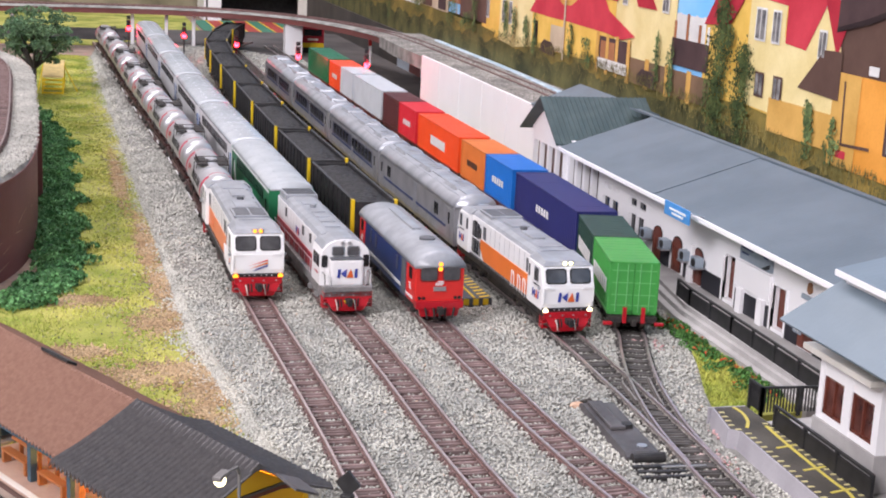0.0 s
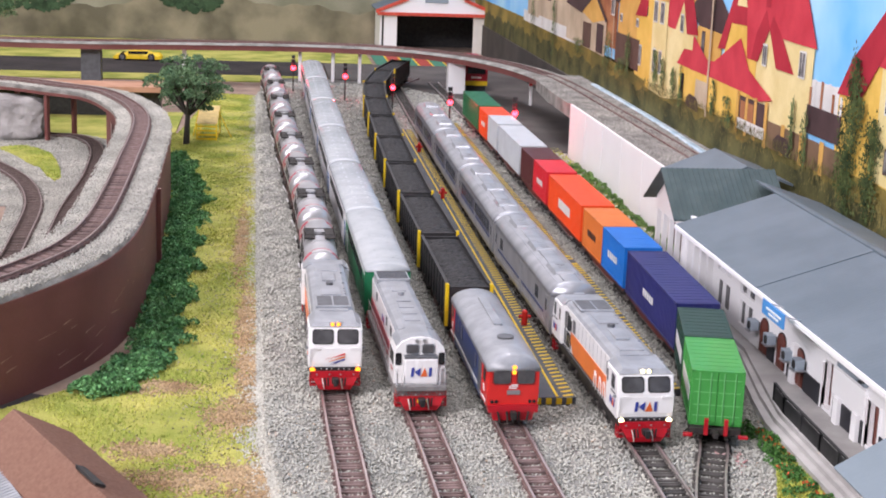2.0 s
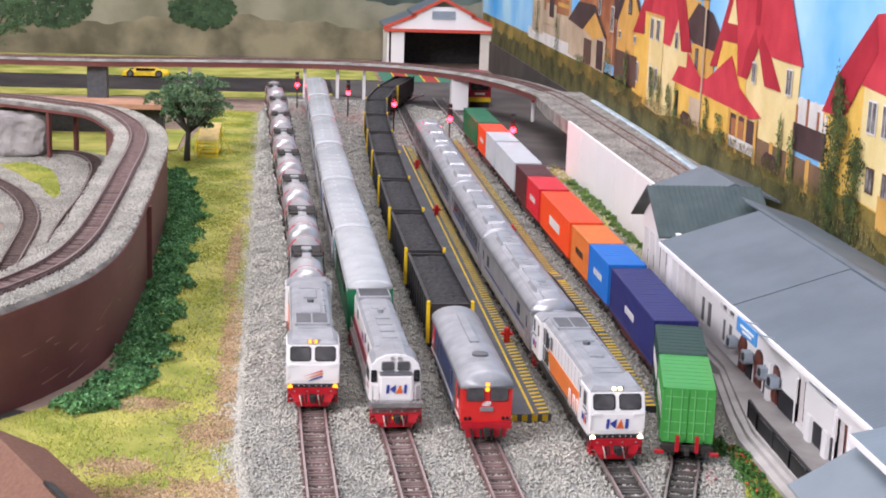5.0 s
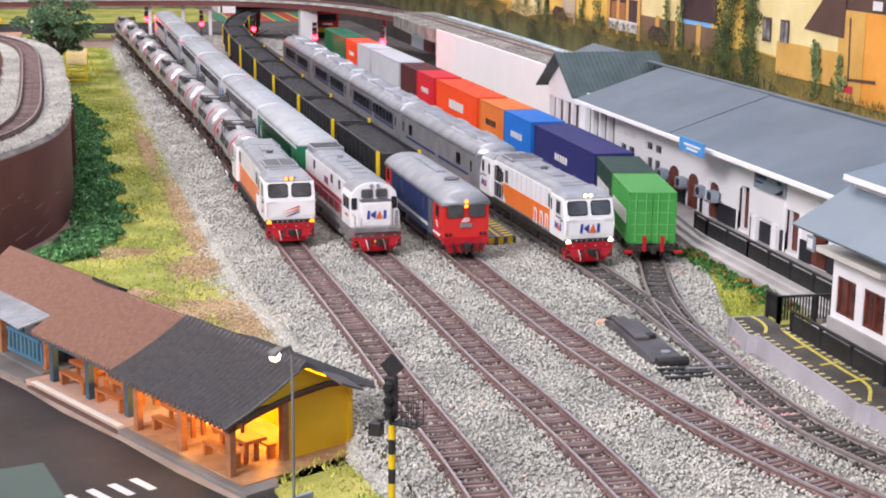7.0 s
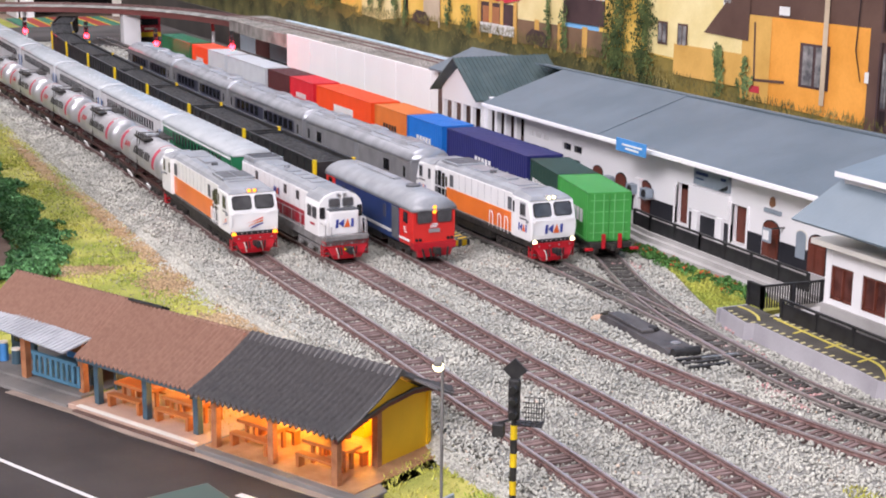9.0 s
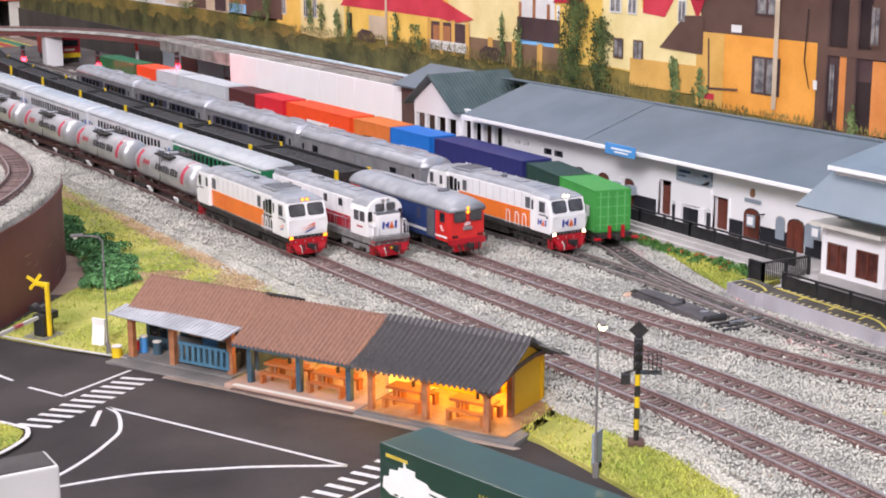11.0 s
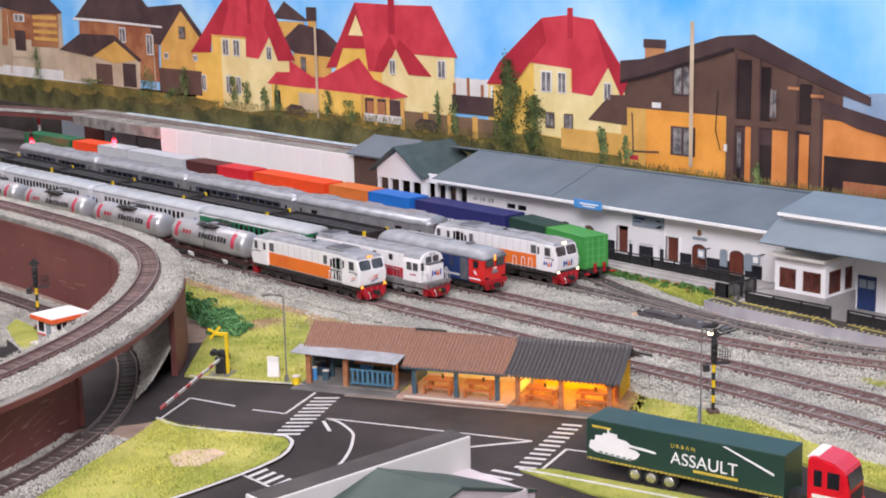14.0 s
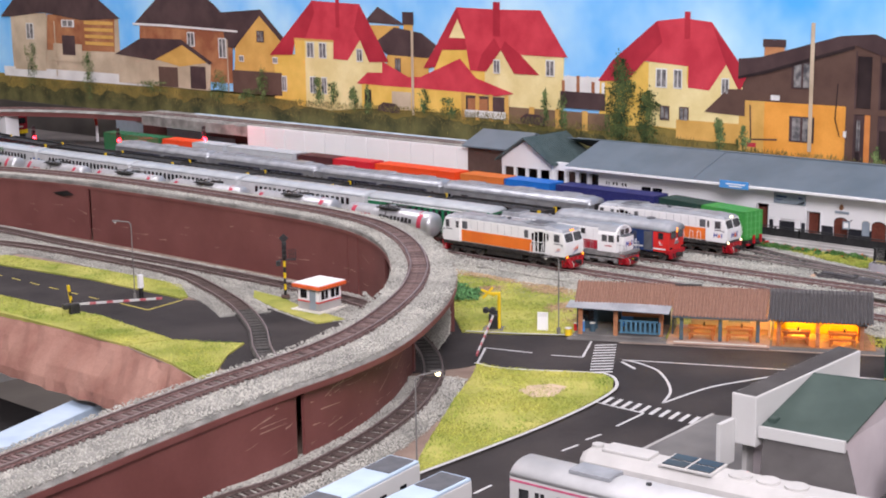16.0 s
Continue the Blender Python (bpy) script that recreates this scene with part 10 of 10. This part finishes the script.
north_backdrop()
# ---------- loose stuff: gravel, grass, bushes, trees ----------
def inside(px, py, poly):
    """Which points lie within a polygon."""
    hit = np.zeros(len(px), bool)
    n = len(poly)
    for i in range(n):
        (x0, y0), (x1, y1) = poly[i], poly[(i + 1) % n]
        cross = ((y0 > py) != (y1 > py)) & (px < (x1 - x0) * (py - y0) / (y1 - y0 + 1e-9) + x0)
        hit ^= cross
    return hit


def distance(px, py, line):
    """Least distance of points to a line of points."""
    best = np.full(len(px), 1e9)
    for p in line[::2]:
        best = np.minimum(best, (px - p.x) ** 2 + (py - p.y) ** 2)
    return np.sqrt(best)


def soup(name, verts, faces, m, label, category):
    """One mesh of loose pieces: verts (n, k, 3) in millimetres, faces as index rows within a piece."""
    n, k = verts.shape[:2]
    f = np.asarray(faces)
    idx = (f[None] + (np.arange(n) * k)[:, None, None]).reshape(-1)
    me = bpy.data.meshes.new(name)
    me.vertices.add(n * k)
    me.vertices.foreach_set("co", (verts.reshape(-1) * MM).astype(np.float32))
    me.loops.add(len(idx))
    me.loops.foreach_set("vertex_index", idx.astype(np.int32))
    count = n * len(f)
    me.polygons.add(count)
    me.polygons.foreach_set("loop_start", np.arange(count, dtype=np.int32) * f.shape[1])
    me.update(calc_edges=True)
    me.materials.append(m)
    return tagged(new(name, me), label, category, kind="stuff")


OCTA = np.array([(1, 0, 0), (-1, 0, 0), (0, 1, 0), (0, -1, 0), (0, 0, 1), (0, 0, -1)], float)
OCTA_FACES = [(0, 2, 4), (2, 1, 4), (1, 3, 4), (3, 0, 4), (2, 0, 5), (1, 2, 5), (3, 1, 5), (0, 3, 5)]


def stones(rng, x, y, z, size):
    n = len(x)
    v = np.repeat(OCTA[None], n, 0) * (size[:, None, None] * rng.uniform(0.6, 1.25, (n, 6, 1)))
    q = rng.normal(size=(n, 4))
    q /= np.linalg.norm(q, axis=1, keepdims=True)
    w, a, b, c = q.T
    r = np.stack([np.stack([1 - 2 * (b * b + c * c), 2 * (a * b - c * w), 2 * (a * c + b * w)], -1), np.stack([2 * (a * b + c * w), 1 - 2 * (a * a + c * c), 2 * (b * c - a * w)], -1), np.stack([2 * (a * c - b * w), 2 * (b * c + a * w), 1 - 2 * (a * a + b * b)], -1)], 1)
    v = np.einsum("nij,nkj->nki", r, v)
    v += np.stack([x, y, z], -1)[:, None]
    return v


BED = [(-30, 1560), (-52, 1380), (-48, 980), (-42, 350), (-39, 90), (-37, -60), (-27, -165), (-17, -300), (-23, -345), (-13, -420), (-26, -520), (-36, -660), (214, -660), (186, -400), (178, -250), (190, -224), (202, -188), (219, -140), (238, -77), (254, -36), (300, 40), (312, 340), (312, 870), (252, 905), (250, 1330), (120, 1560)]
LOOP = [(-420, 560), (-268, 560), (-300, 760), (-192, 760), (-202, 850), (-248, 940), (-300, 950), (-420, 950)]
PATCH = [(-340, 880), (-328, 892), (-313, 898), (-296, 880), (-277, 849), (-264, 800), (-253, 747), (-246, 700), (-250, 685), (-262, 712), (-276, 760), (-291, 784), (-312, 830)]
MAIN = (TRACK_A, TRACK_B, TRACK_C, TRACK_D, TRACK_E)


def gravel():
    rng = np.random.default_rng(4)
    out = []
    for n, y0, y1, s in ((140000, -660, 60, 0.8), (36000, 60, 520, 1.05), (18000, 520, 1500, 1.5)):
        x, y = rng.uniform(-60, 315, n), rng.uniform(y0, y1, n)
        keep = inside(x, y, BED)
        x, y = x[keep], y[keep]
        near = np.min([distance(x, y, [p for p in line if y0 - 30 < p.y < y1 + 30] or line[:2]) for line in MAIN], 0)
        lift = np.where(near < 8.6, -3.3, np.where(near < 11.5, -2.75, -3.3) + 0.5 * np.sin(x * 0.21) * np.sin(y * 0.13))
        size = s * rng.uniform(0.55, 1.35, len(x)) * np.where(near < 8.6, 0.72, 1.0)
        thin = (near > 8.6) | (rng.random(len(x)) < 0.95)
        x, y, lift, size = x[thin], y[thin], lift[thin], size[thin]
        out.append(stones(rng, x, y, lift + rng.uniform(-0.3, 0.45, len(x)), size))
    # strewn down the shoulder and out into the grass
    ey = np.array([-640, -520, -420, -345, -300, -165, -60, 90, 350, 980, 1380])
    ex = np.array([-34, -24, -10, -20, -13, -23, -33, -35, -38, -44, -48])
    y = np.concatenate([rng.uniform(-640, 120, 19000), rng.uniform(120, 1380, 9000)])
    d = np.abs(rng.normal(0, 6.5, len(y))) + 2 * np.sin(y * 0.09) + np.sin(y * 0.31)
    zz = np.interp(d, [0, 3, 8, 40], [-4.0, -5.6, -9.4, -9.3])
    out.append(stones(rng, np.interp(y, ey, ex) - d, y, zz, 0.85 * rng.uniform(0.45, 1.35, len(y))))
    soup("gravel", np.concatenate(out), OCTA_FACES, M_STONE, "loose pale grey ballast stones between the tracks", "gravel")
    n = 2600
    x, y = rng.uniform(-40, 250, n), rng.uniform(-640, 200, n)
    keep = inside(x, y, BED) & (np.sin(x * 0.05 + y * 0.023) * np.sin(y * 0.041 + 1) + rng.normal(0, 0.4, n) > 0.25)
    x, y = x[keep], y[keep]
    soup("gravel", stones(rng, x, y, np.full(len(x), -3.1), 0.85 * rng.uniform(0.6, 1.3, len(x))), OCTA_FACES, by_island(mat("tan_stone", (0.47, 0.36, 0.26), 0.9, other=(0.50, 0.42, 0.36), scale=40), 0.4), "tan and pinkish stones strewn in the ballast", "gravel")
    # red glow by the turnout, put into the colour of some stones
    out = []
    for cx, cy, r, n in ((167, -276, 8, 120), (188, -252, 7, 160), (151, -344, 12, 380), (207, -104, 6, 120)):
        x, y = rng.normal(cx, r * 0.5, n), rng.normal(cy, r, n)
        out.append(stones(rng, x, y, np.full(n, -3.0), 0.8 * rng.uniform(0.6, 1.2, n)))
    soup("gravel", np.concatenate(out), OCTA_FACES, by_island(mat("pink_stone", (0.56, 0.23, 0.24), 0.9, other=(0.50, 0.38, 0.36), scale=60), 0.35), "stones coloured pinkish-red for the red glow by the turnout", "gravel")
    # on the viaduct deck and beside the lower tracks
    out = []
    for line, n, half, z in ((TRACK_V, 84000, 35, 47.2), (LOW_A, 20000, 27, -10.2), (LOW_B, 24000, 27, -10.2), (LOW2_B, 17000, 24, -10.2)):
        rows = along(line)
        pick = rng.integers(0, len(rows), n)
        off = rng.uniform(-half, half, n)
        if half > 30:
            wide = np.array([float(np.interp(r[0].x + max(r[0].y, 0), [-460, -260, -150], [40, 31, 28])) for r in rows])[pick]
            off = -23.4 + (wide + 23.8) * rng.random(n)
        p = np.array([(r[0].x, r[0].y, r[1].x, r[1].y) for r in rows])[pick]
        x, y = p[:, 0] + p[:, 3] * off + rng.uniform(-1.5, 1.5, n), p[:, 1] - p[:, 2] * off + rng.uniform(-1.5, 1.5, n)
        low = np.abs(off) < 9.0
        zz = np.where(low, -9.7, -8.4 - 0.22 * np.maximum(np.abs(off) - 18, 0)) if half < 30 else z + np.where(low, -0.6, 0.3) + np.array([rise(r[0]) for r in rows])[pick]
        keep = (rng.random(n) < np.where(low, 0.8, 1))
        out.append(stones(rng, x[keep], y[keep], zz[keep], 0.62 * rng.uniform(0.55, 1.4, keep.sum())))
    soup("gravel", np.concatenate(out), OCTA_FACES, M_STONE_GREY, "loose grey ballast along the viaduct and the lower tracks", "gravel")
    # bank that rises from the lower track to the inner face of the viaduct wall
    n = 14000
    y, u = rng.uniform(-78, 100, n), rng.random(n) ** 0.8
    x = np.interp(y, [-82, -22, 30, 90, 180], [-298, -257, -230, -213, -208]) + 12 + 34 * u
    keep = distance(x, y, TRACK_V) < 26
    x, y, u = x[keep], y[keep], u[keep]
    soup("gravel", stones(rng, x, y, -10.4 + 26 * u + rng.uniform(-0.6, 0.6, len(x)), 0.95 * rng.uniform(0.6, 1.4, len(x))), OCTA_FACES, M_STONE_GREY, "steep bank of loose gravel inside the viaduct wall", "gravel")
    # shoulders of the lower tracks
    for line, name in ((LOW_A, "ballast_shoulder"), (LOW_B, "ballast_shoulder"), (LOW2_B, "ballast_shoulder")):
        seg = line[::4]
        bm = ribbon(bmesh.new(), seg, [(-26, -11.4), (26, -11.4), (17, -9.6), (-17, -9.6)])
        tagged(link(name, bm, M_BED), "grey gravel shoulder of a lower track", "ballast", kind="structure")
    n = 60000
    x, y = rng.uniform(-420, -188, n), rng.uniform(50, 960, n)
    keep = inside(x, y, [(-262, 54), (-222, 50), (-196, 60), (-190, 120), (-188, 400), (-190, 760), (-300, 760), (-268, 560), (-270, 330), (-296, 215), (-272, 150), (-288, 70)]) | inside(x, y, LOOP)
    keep &= ~inside(x, y, PATCH)
    keep &= ~inside(x, y, [(-236, 207), (-239, 161), (-254, 117), (-260, 56), (-286, 65), (-274, 129), (-256, 185)]) & (distance(x, y, LOW_B) > 24) & (distance(x, y, LOW2_B) > 22)
    x, y = x[keep], y[keep]
    soup("gravel", stones(rng, x, y, np.full(len(x), -10.3), 0.8 * rng.uniform(0.6, 1.3, len(x))), OCTA_FACES, M_STONE_GREY, "loose grey gravel inside the track loop", "gravel")
    # gravel on the high bank
    n = 16000
    x, y = rng.uniform(312, 386, n), rng.uniform(404, 1160, n)
    soup("gravel", stones(rng, x, y, np.full(n, 55.5), 0.9 * rng.uniform(0.5, 1.2, n)), OCTA_FACES, M_FINE, "grey gravel on the bank before the backdrop", "gravel")


gravel()

VERGE = [(-227, -55), (-203, -98), (-184, -126), (-168, -150), (-60, -345), (-40, -345), (-15, -300), (-23, -165), (-33, -60), (-36, 90), (-40, 350), (-46, 980), (-50, 1380), (-118, 1400), (-146, 1010), (-196, 900), (-158, 830), (-132, 660), (-123, 400), (-121, 60), (-160, 20)]
ISLAND = [(-297, -131), (-293, -158), (-262, -219), (-259, -229), (-265, -242), (-289, -258), (-346, -266), (-430, -268), (-620, -262), (-620, -256), (-506, -258), (-478, -240), (-430, -211), (-378, -180), (-330, -154), (-304, -138)]
CORNER = [(-56, -352), (-30, -335), (-14, -320), (-12, -420), (-24, -520), (-36, -640), (-70, -640), (-58, -430)]
TUFT = [(90, -462), (96, -438), (103, -440), (106, -456), (99, -470)]
STRIP = [(-191, -382), (-176, -395), (-160, -452), (-140, -520), (-118, -600), (-150, -640), (-172, -520), (-190, -440)]
BANK = [(246, -34), (239, -78), (220, -141), (203, -189), (194, -221), (208, -226), (239, -222), (240, -62), (246, -24)]

NORTH = [(268, 332), (308, 345), (308, 900), (296, 900), (282, 620), (276, 420)]
# centres and reaches of the bare earth patches
BARE = ((-46, 60, 6, 42), (-54, -20, 11, 18), (-66, -112, 24, 13), (-96, 30, 14, 9), (-50, 180, 5, 60), (-72, -165, 15, 9), (-58, 420, 4, 80), (-100, -72, 14, 9), (-40, -150, 8, 40), (-120, -120, 16, 12))


def bareness(x, y):
    """How bare the verge is: 1 in the middle of an earth patch, ragged towards its rim."""
    b = np.zeros(len(x))
    for cx, cy, a, c in BARE:
        b = np.maximum(b, np.exp(-0.9 * (((x - cx) / a) ** 2 + ((y - cy) / c) ** 2)))
    return b * (1 + 0.5 * np.sin(x * 0.33 + 1) * np.sin(y * 0.27) + 0.4 * np.sin(x * 0.12 + y * 0.17))


def blades(rng, x, y, z, h):
    n = len(x)
    a = rng.uniform(0, 2 * math.pi, n)
    w = 0.45 * h
    base = np.stack([x, y, z], -1)
    side = np.stack([np.cos(a) * w / 2, np.sin(a) * w / 2, np.zeros(n)], -1)
    tip = base + np.stack([rng.normal(0, 0.5, n) * h, rng.normal(0, 0.5, n) * h, h], -1)
    return np.stack([base - side, base + side, tip], 1)


def lawn():
    rng = np.random.default_rng(8)
    out = []
    for poly, n, z, h in ((VERGE, 150000, -9.4, 1.3), (PATCH, 9000, -9.5, 1.3), (ISLAND, 34000, -9.2, 1.2), (CORNER, 12000, -8.6, 1.5), (TUFT, 900, -3.2, 1.6), (STRIP, 5000, -9.6, 1.1), (BANK, 14000, -3.0, 1.8), (NORTH, 9000, -4.0, 1.6), ([(-440, 137), (-403, 122), (-392, 240), (-402, 330), (-406, 420), (-440, 425)], 7000, -9.5, 1.2),
                           ([(-439, 134), (-403, 118), (-372, 63), (-404, 46), (-446, 12), (-466, 6), (-451, 60)], 5000, -9.5, 1.2), ([(-301, 240), (-293, 238), (-264, 285), (-270, 400), (-292, 560), (-330, 560), (-306, 380)], 5000, -9.5, 1.2)):
        px, py = [p[0] for p in poly], [p[1] for p in poly]
        x, y = rng.uniform(min(px), max(px), n * 2), rng.uniform(min(py), max(py), n * 2)
        # patchy, thinner where the earth shows
        patch = np.sin(x * 0.071 + 1.3) * np.sin(y * 0.047) + 0.5 * np.sin(x * 0.19) * np.sin(y * 0.23 + 2)
        keep = inside(x, y, poly) & (rng.random(n * 2) < (0.62 + 0.5 * patch if poly is not VERGE else np.clip(0.55 + 0.55 * patch - 0.45 * np.clip((x + 70) / 30, 0, 1) * (y > -170), 0.04, 1)))
        if poly is VERGE:
            keep &= rng.random(n * 2) > 1.7 * bareness(x, y)
        x, y = x[keep], y[keep]
        out.append(blades(rng, x, y, np.full(len(x), z), h * rng.uniform(0.5, 1.4, len(x))))
    soup("grass", np.concatenate(out), [(0, 1, 2)], M_TUFT, "short yellow-green flocked grass", "grass")
    # brown earth crumbs in ragged patches
    xs, ys = [], []
    for cx, cy, a, b in BARE:
        n = int(26 * a * b)
        xs.append(rng.uniform(cx - 2 * a, cx + 2 * a, n))
        ys.append(rng.uniform(cy - 2 * b, cy + 2 * b, n))
    x, y = np.concatenate(xs), np.concatenate(ys)
    keep = inside(x, y, VERGE) & (rng.random(len(x)) < 1.3 * bareness(x, y))
    x, y = x[keep], y[keep]
    soup("earth", stones(rng, x, y, np.full(len(x), -9.35), 0.85 * rng.uniform(0.5, 1.5, len(x))), OCTA_FACES, by_island(mat("earth_crumb", (0.33, 0.22, 0.12), 0.95, other=(0.42, 0.31, 0.18), scale=45), 0.4), "brown earth crumbs showing in the grass", "earth")
    # crumbs of earth and grit lying in the grass
    x, y = rng.uniform(-120, -20, 22000), rng.uniform(-340, 1200, 22000)
    keep = inside(x, y, VERGE) & (rng.random(22000) < np.clip(1.2 - np.abs(x + 42) / 45, 0.12, 1))
    x, y = x[keep], y[keep]
    soup("grit", stones(rng, x, y, np.full(len(x), -9.2), 0.5 * rng.uniform(0.5, 1.5, len(x))), OCTA_FACES, by_island(mat("grit", (0.24, 0.20, 0.15), 0.95, other=(0.36, 0.33, 0.28), scale=30), 0.5), "grit and earth crumbs scattered in the grass", "grit")


lawn()

LEAF = np.array([(-1, 0, 0), (0, -0.55, 0.1), (1, 0, 0), (0, 0.55, -0.1)], float)


def leaves(rng, centres, size):
    n = len(centres)
    q = rng.normal(size=(n, 3, 3))
    q, _ = np.linalg.qr(q)
    return np.einsum("nij,kj->nki", q, LEAF) * size[:, None, None] + centres[:, None]


def clump(rng, c, r, n, squash=0.75):
    """Points over a lumpy half-ball, most of them near its skin."""
    d = rng.normal(size=(n, 3))
    d /= np.linalg.norm(d, axis=1, keepdims=True)
    d[:, 2] = np.abs(d[:, 2]) * squash
    return np.asarray(c) + d * (r * rng.uniform(0.55, 1.08, n) ** 0.6)[:, None]


def shrubs():
    rng = np.random.default_rng(21)
    r2 = random.Random(21)
    # one hedge of many bushes along the foot of the viaduct
    spots = []
    y = 24.0
    while y < 850:
        reach = 20 if y < 60 else 18 + 12 * math.sin(y * 0.035) ** 2
        for k in range(3 if y < 90 else 2):
            x = float(np.interp(y, [60, 400, 640, 800, 850], [-119, -119, -126, -146, -158])) + (reach + (0 if y > 70 else 4)) * (k + r2.uniform(0.1, 0.8)) / (3 if y < 90 else 2) - (30 - y * 0.33 if y < 90 else 0)
            spots.append((x, y + r2.uniform(-5, 5), r2.uniform(5.5, 10)))
        y += r2.uniform(8, 12)
    for x, y, r in spots:
        pts = np.concatenate([clump(rng, (x + rng.normal(0, r * 0.5), y + rng.normal(0, r * 0.5), -9.5 + rng.uniform(0, 3)), r * rng.uniform(0.45, 0.8), 75) for _ in range(7)])
        v = leaves(rng, pts, rng.uniform(0.7, 1.9, len(pts)))
        ob = soup("bush", v, [(0, 1, 2, 3)], M_LEAF, "dark green foam foliage bush at the viaduct foot", "bush")
        del ob["kind"]
        tagged(ob, group="bushes")
    # flower bed beside the platform
    pts, red = [], []
    for k in range(46):
        c = (r2.uniform(227, 238) + (0 if k % 5 else -7), -205 + 3.2 * k + r2.uniform(-2, 2), -3)
        if c[1] > -58:
            c = (c[0] + 10, c[1], c[2])
        pts.append(clump(rng, c, r2.uniform(3.2, 5.6), 90, 1.0))
        if k % 4 == 1:
            red.append(clump(rng, (c[0] - 1, c[1], c[2] + 2), 3.4, 12, 1.0))
    pts, red = np.concatenate(pts), np.concatenate(red)
    soup("flower_bed", leaves(rng, pts, rng.uniform(0.6, 1.5, len(pts))), [(0, 1, 2, 3)], by_island(mat("flower_leaf", (0.05, 0.15, 0.03), 0.8, other=(0.09, 0.22, 0.05), scale=60), 0.45), "leafy green plants along the platform edge", "plants")
    soup("flowers", leaves(rng, red, rng.uniform(0.6, 1.2, len(red))), [(0, 1, 2, 3)], by_island(mat("flower_red", (0.55, 0.09, 0.03), 0.8), 0.4), "small orange-red flowers among the plants", "flowers")
    for k in range(18):
        c = (r2.uniform(300, 306), 352 + 24 * k + r2.uniform(-8, 8), -4.5) if k else (293, 242, 3)
        pts = clump(rng, c, r2.uniform(5, 8.5) if k else 9, 240, 1.0)
        ob = soup("bush", leaves(rng, pts, rng.uniform(0.8, 1.8, len(pts))), [(0, 1, 2, 3)], M_LEAF_OLIVE, "small green bush behind the freight train", "bush")
        del ob["kind"]
        tagged(ob, group="bushes")

    def tree(x, y, h, spread, seed, label):
        rr = random.Random(seed)
        g = np.random.default_rng(seed)
        root = thing("tree", x, y, -10, 0, label, "tree", "trees")
        bm = rod(bmesh.new(), (0, 0, 0), (2, 1, h * 0.36), 4.2, 2.6, seg=10)
        tips = []
        for k in range(14):
            a, s = k * 0.7 + rr.uniform(-0.2, 0.2), rr.uniform(0.45, 1.0)
            up = rr.random()
            reach = spread * (0.35 + 0.3 * math.sin(math.pi * (0.15 + 0.75 * up))) * s
            mid = (2 + reach * 0.5 * math.cos(a), 1 + reach * 0.5 * math.sin(a), h * (0.34 + 0.22 * up))
            end = (2 + reach * math.cos(a), 1 + reach * math.sin(a), h * (0.40 + 0.46 * up))
            rod(bm, (2, 1, h * 0.3), mid, 1.9, 1.2, seg=7)
            rod(bm, mid, end, 1.2, 0.5, seg=6)
            tips += [end, tuple((p + q) / 2 for p, q in zip(mid, end))]
        part("trunk", bm, M_BARK, root)
        pts = np.concatenate([clump(g, (t[0] + g.normal(0, spread * 0.12), t[1] + g.normal(0, spread * 0.12), t[2] + g.normal(0, h * 0.04)), spread * g.uniform(0.10, 0.19), 120, 0.7) for t in tips * 4])
        ob = soup("crown", leaves(g, pts, g.uniform(0.9, 2.1, len(pts))), [(0, 1, 2, 3)], M_LEAF_TREE, "", "")
        ob.parent = root
        del ob["kind"]
    tree(-132, 925, 114, 62, 3, "dark green model tree with separate leafy pads")
    tree(-560, 1990, 150, 90, 5, "broad green tree beyond the far viaduct")


shrubs()
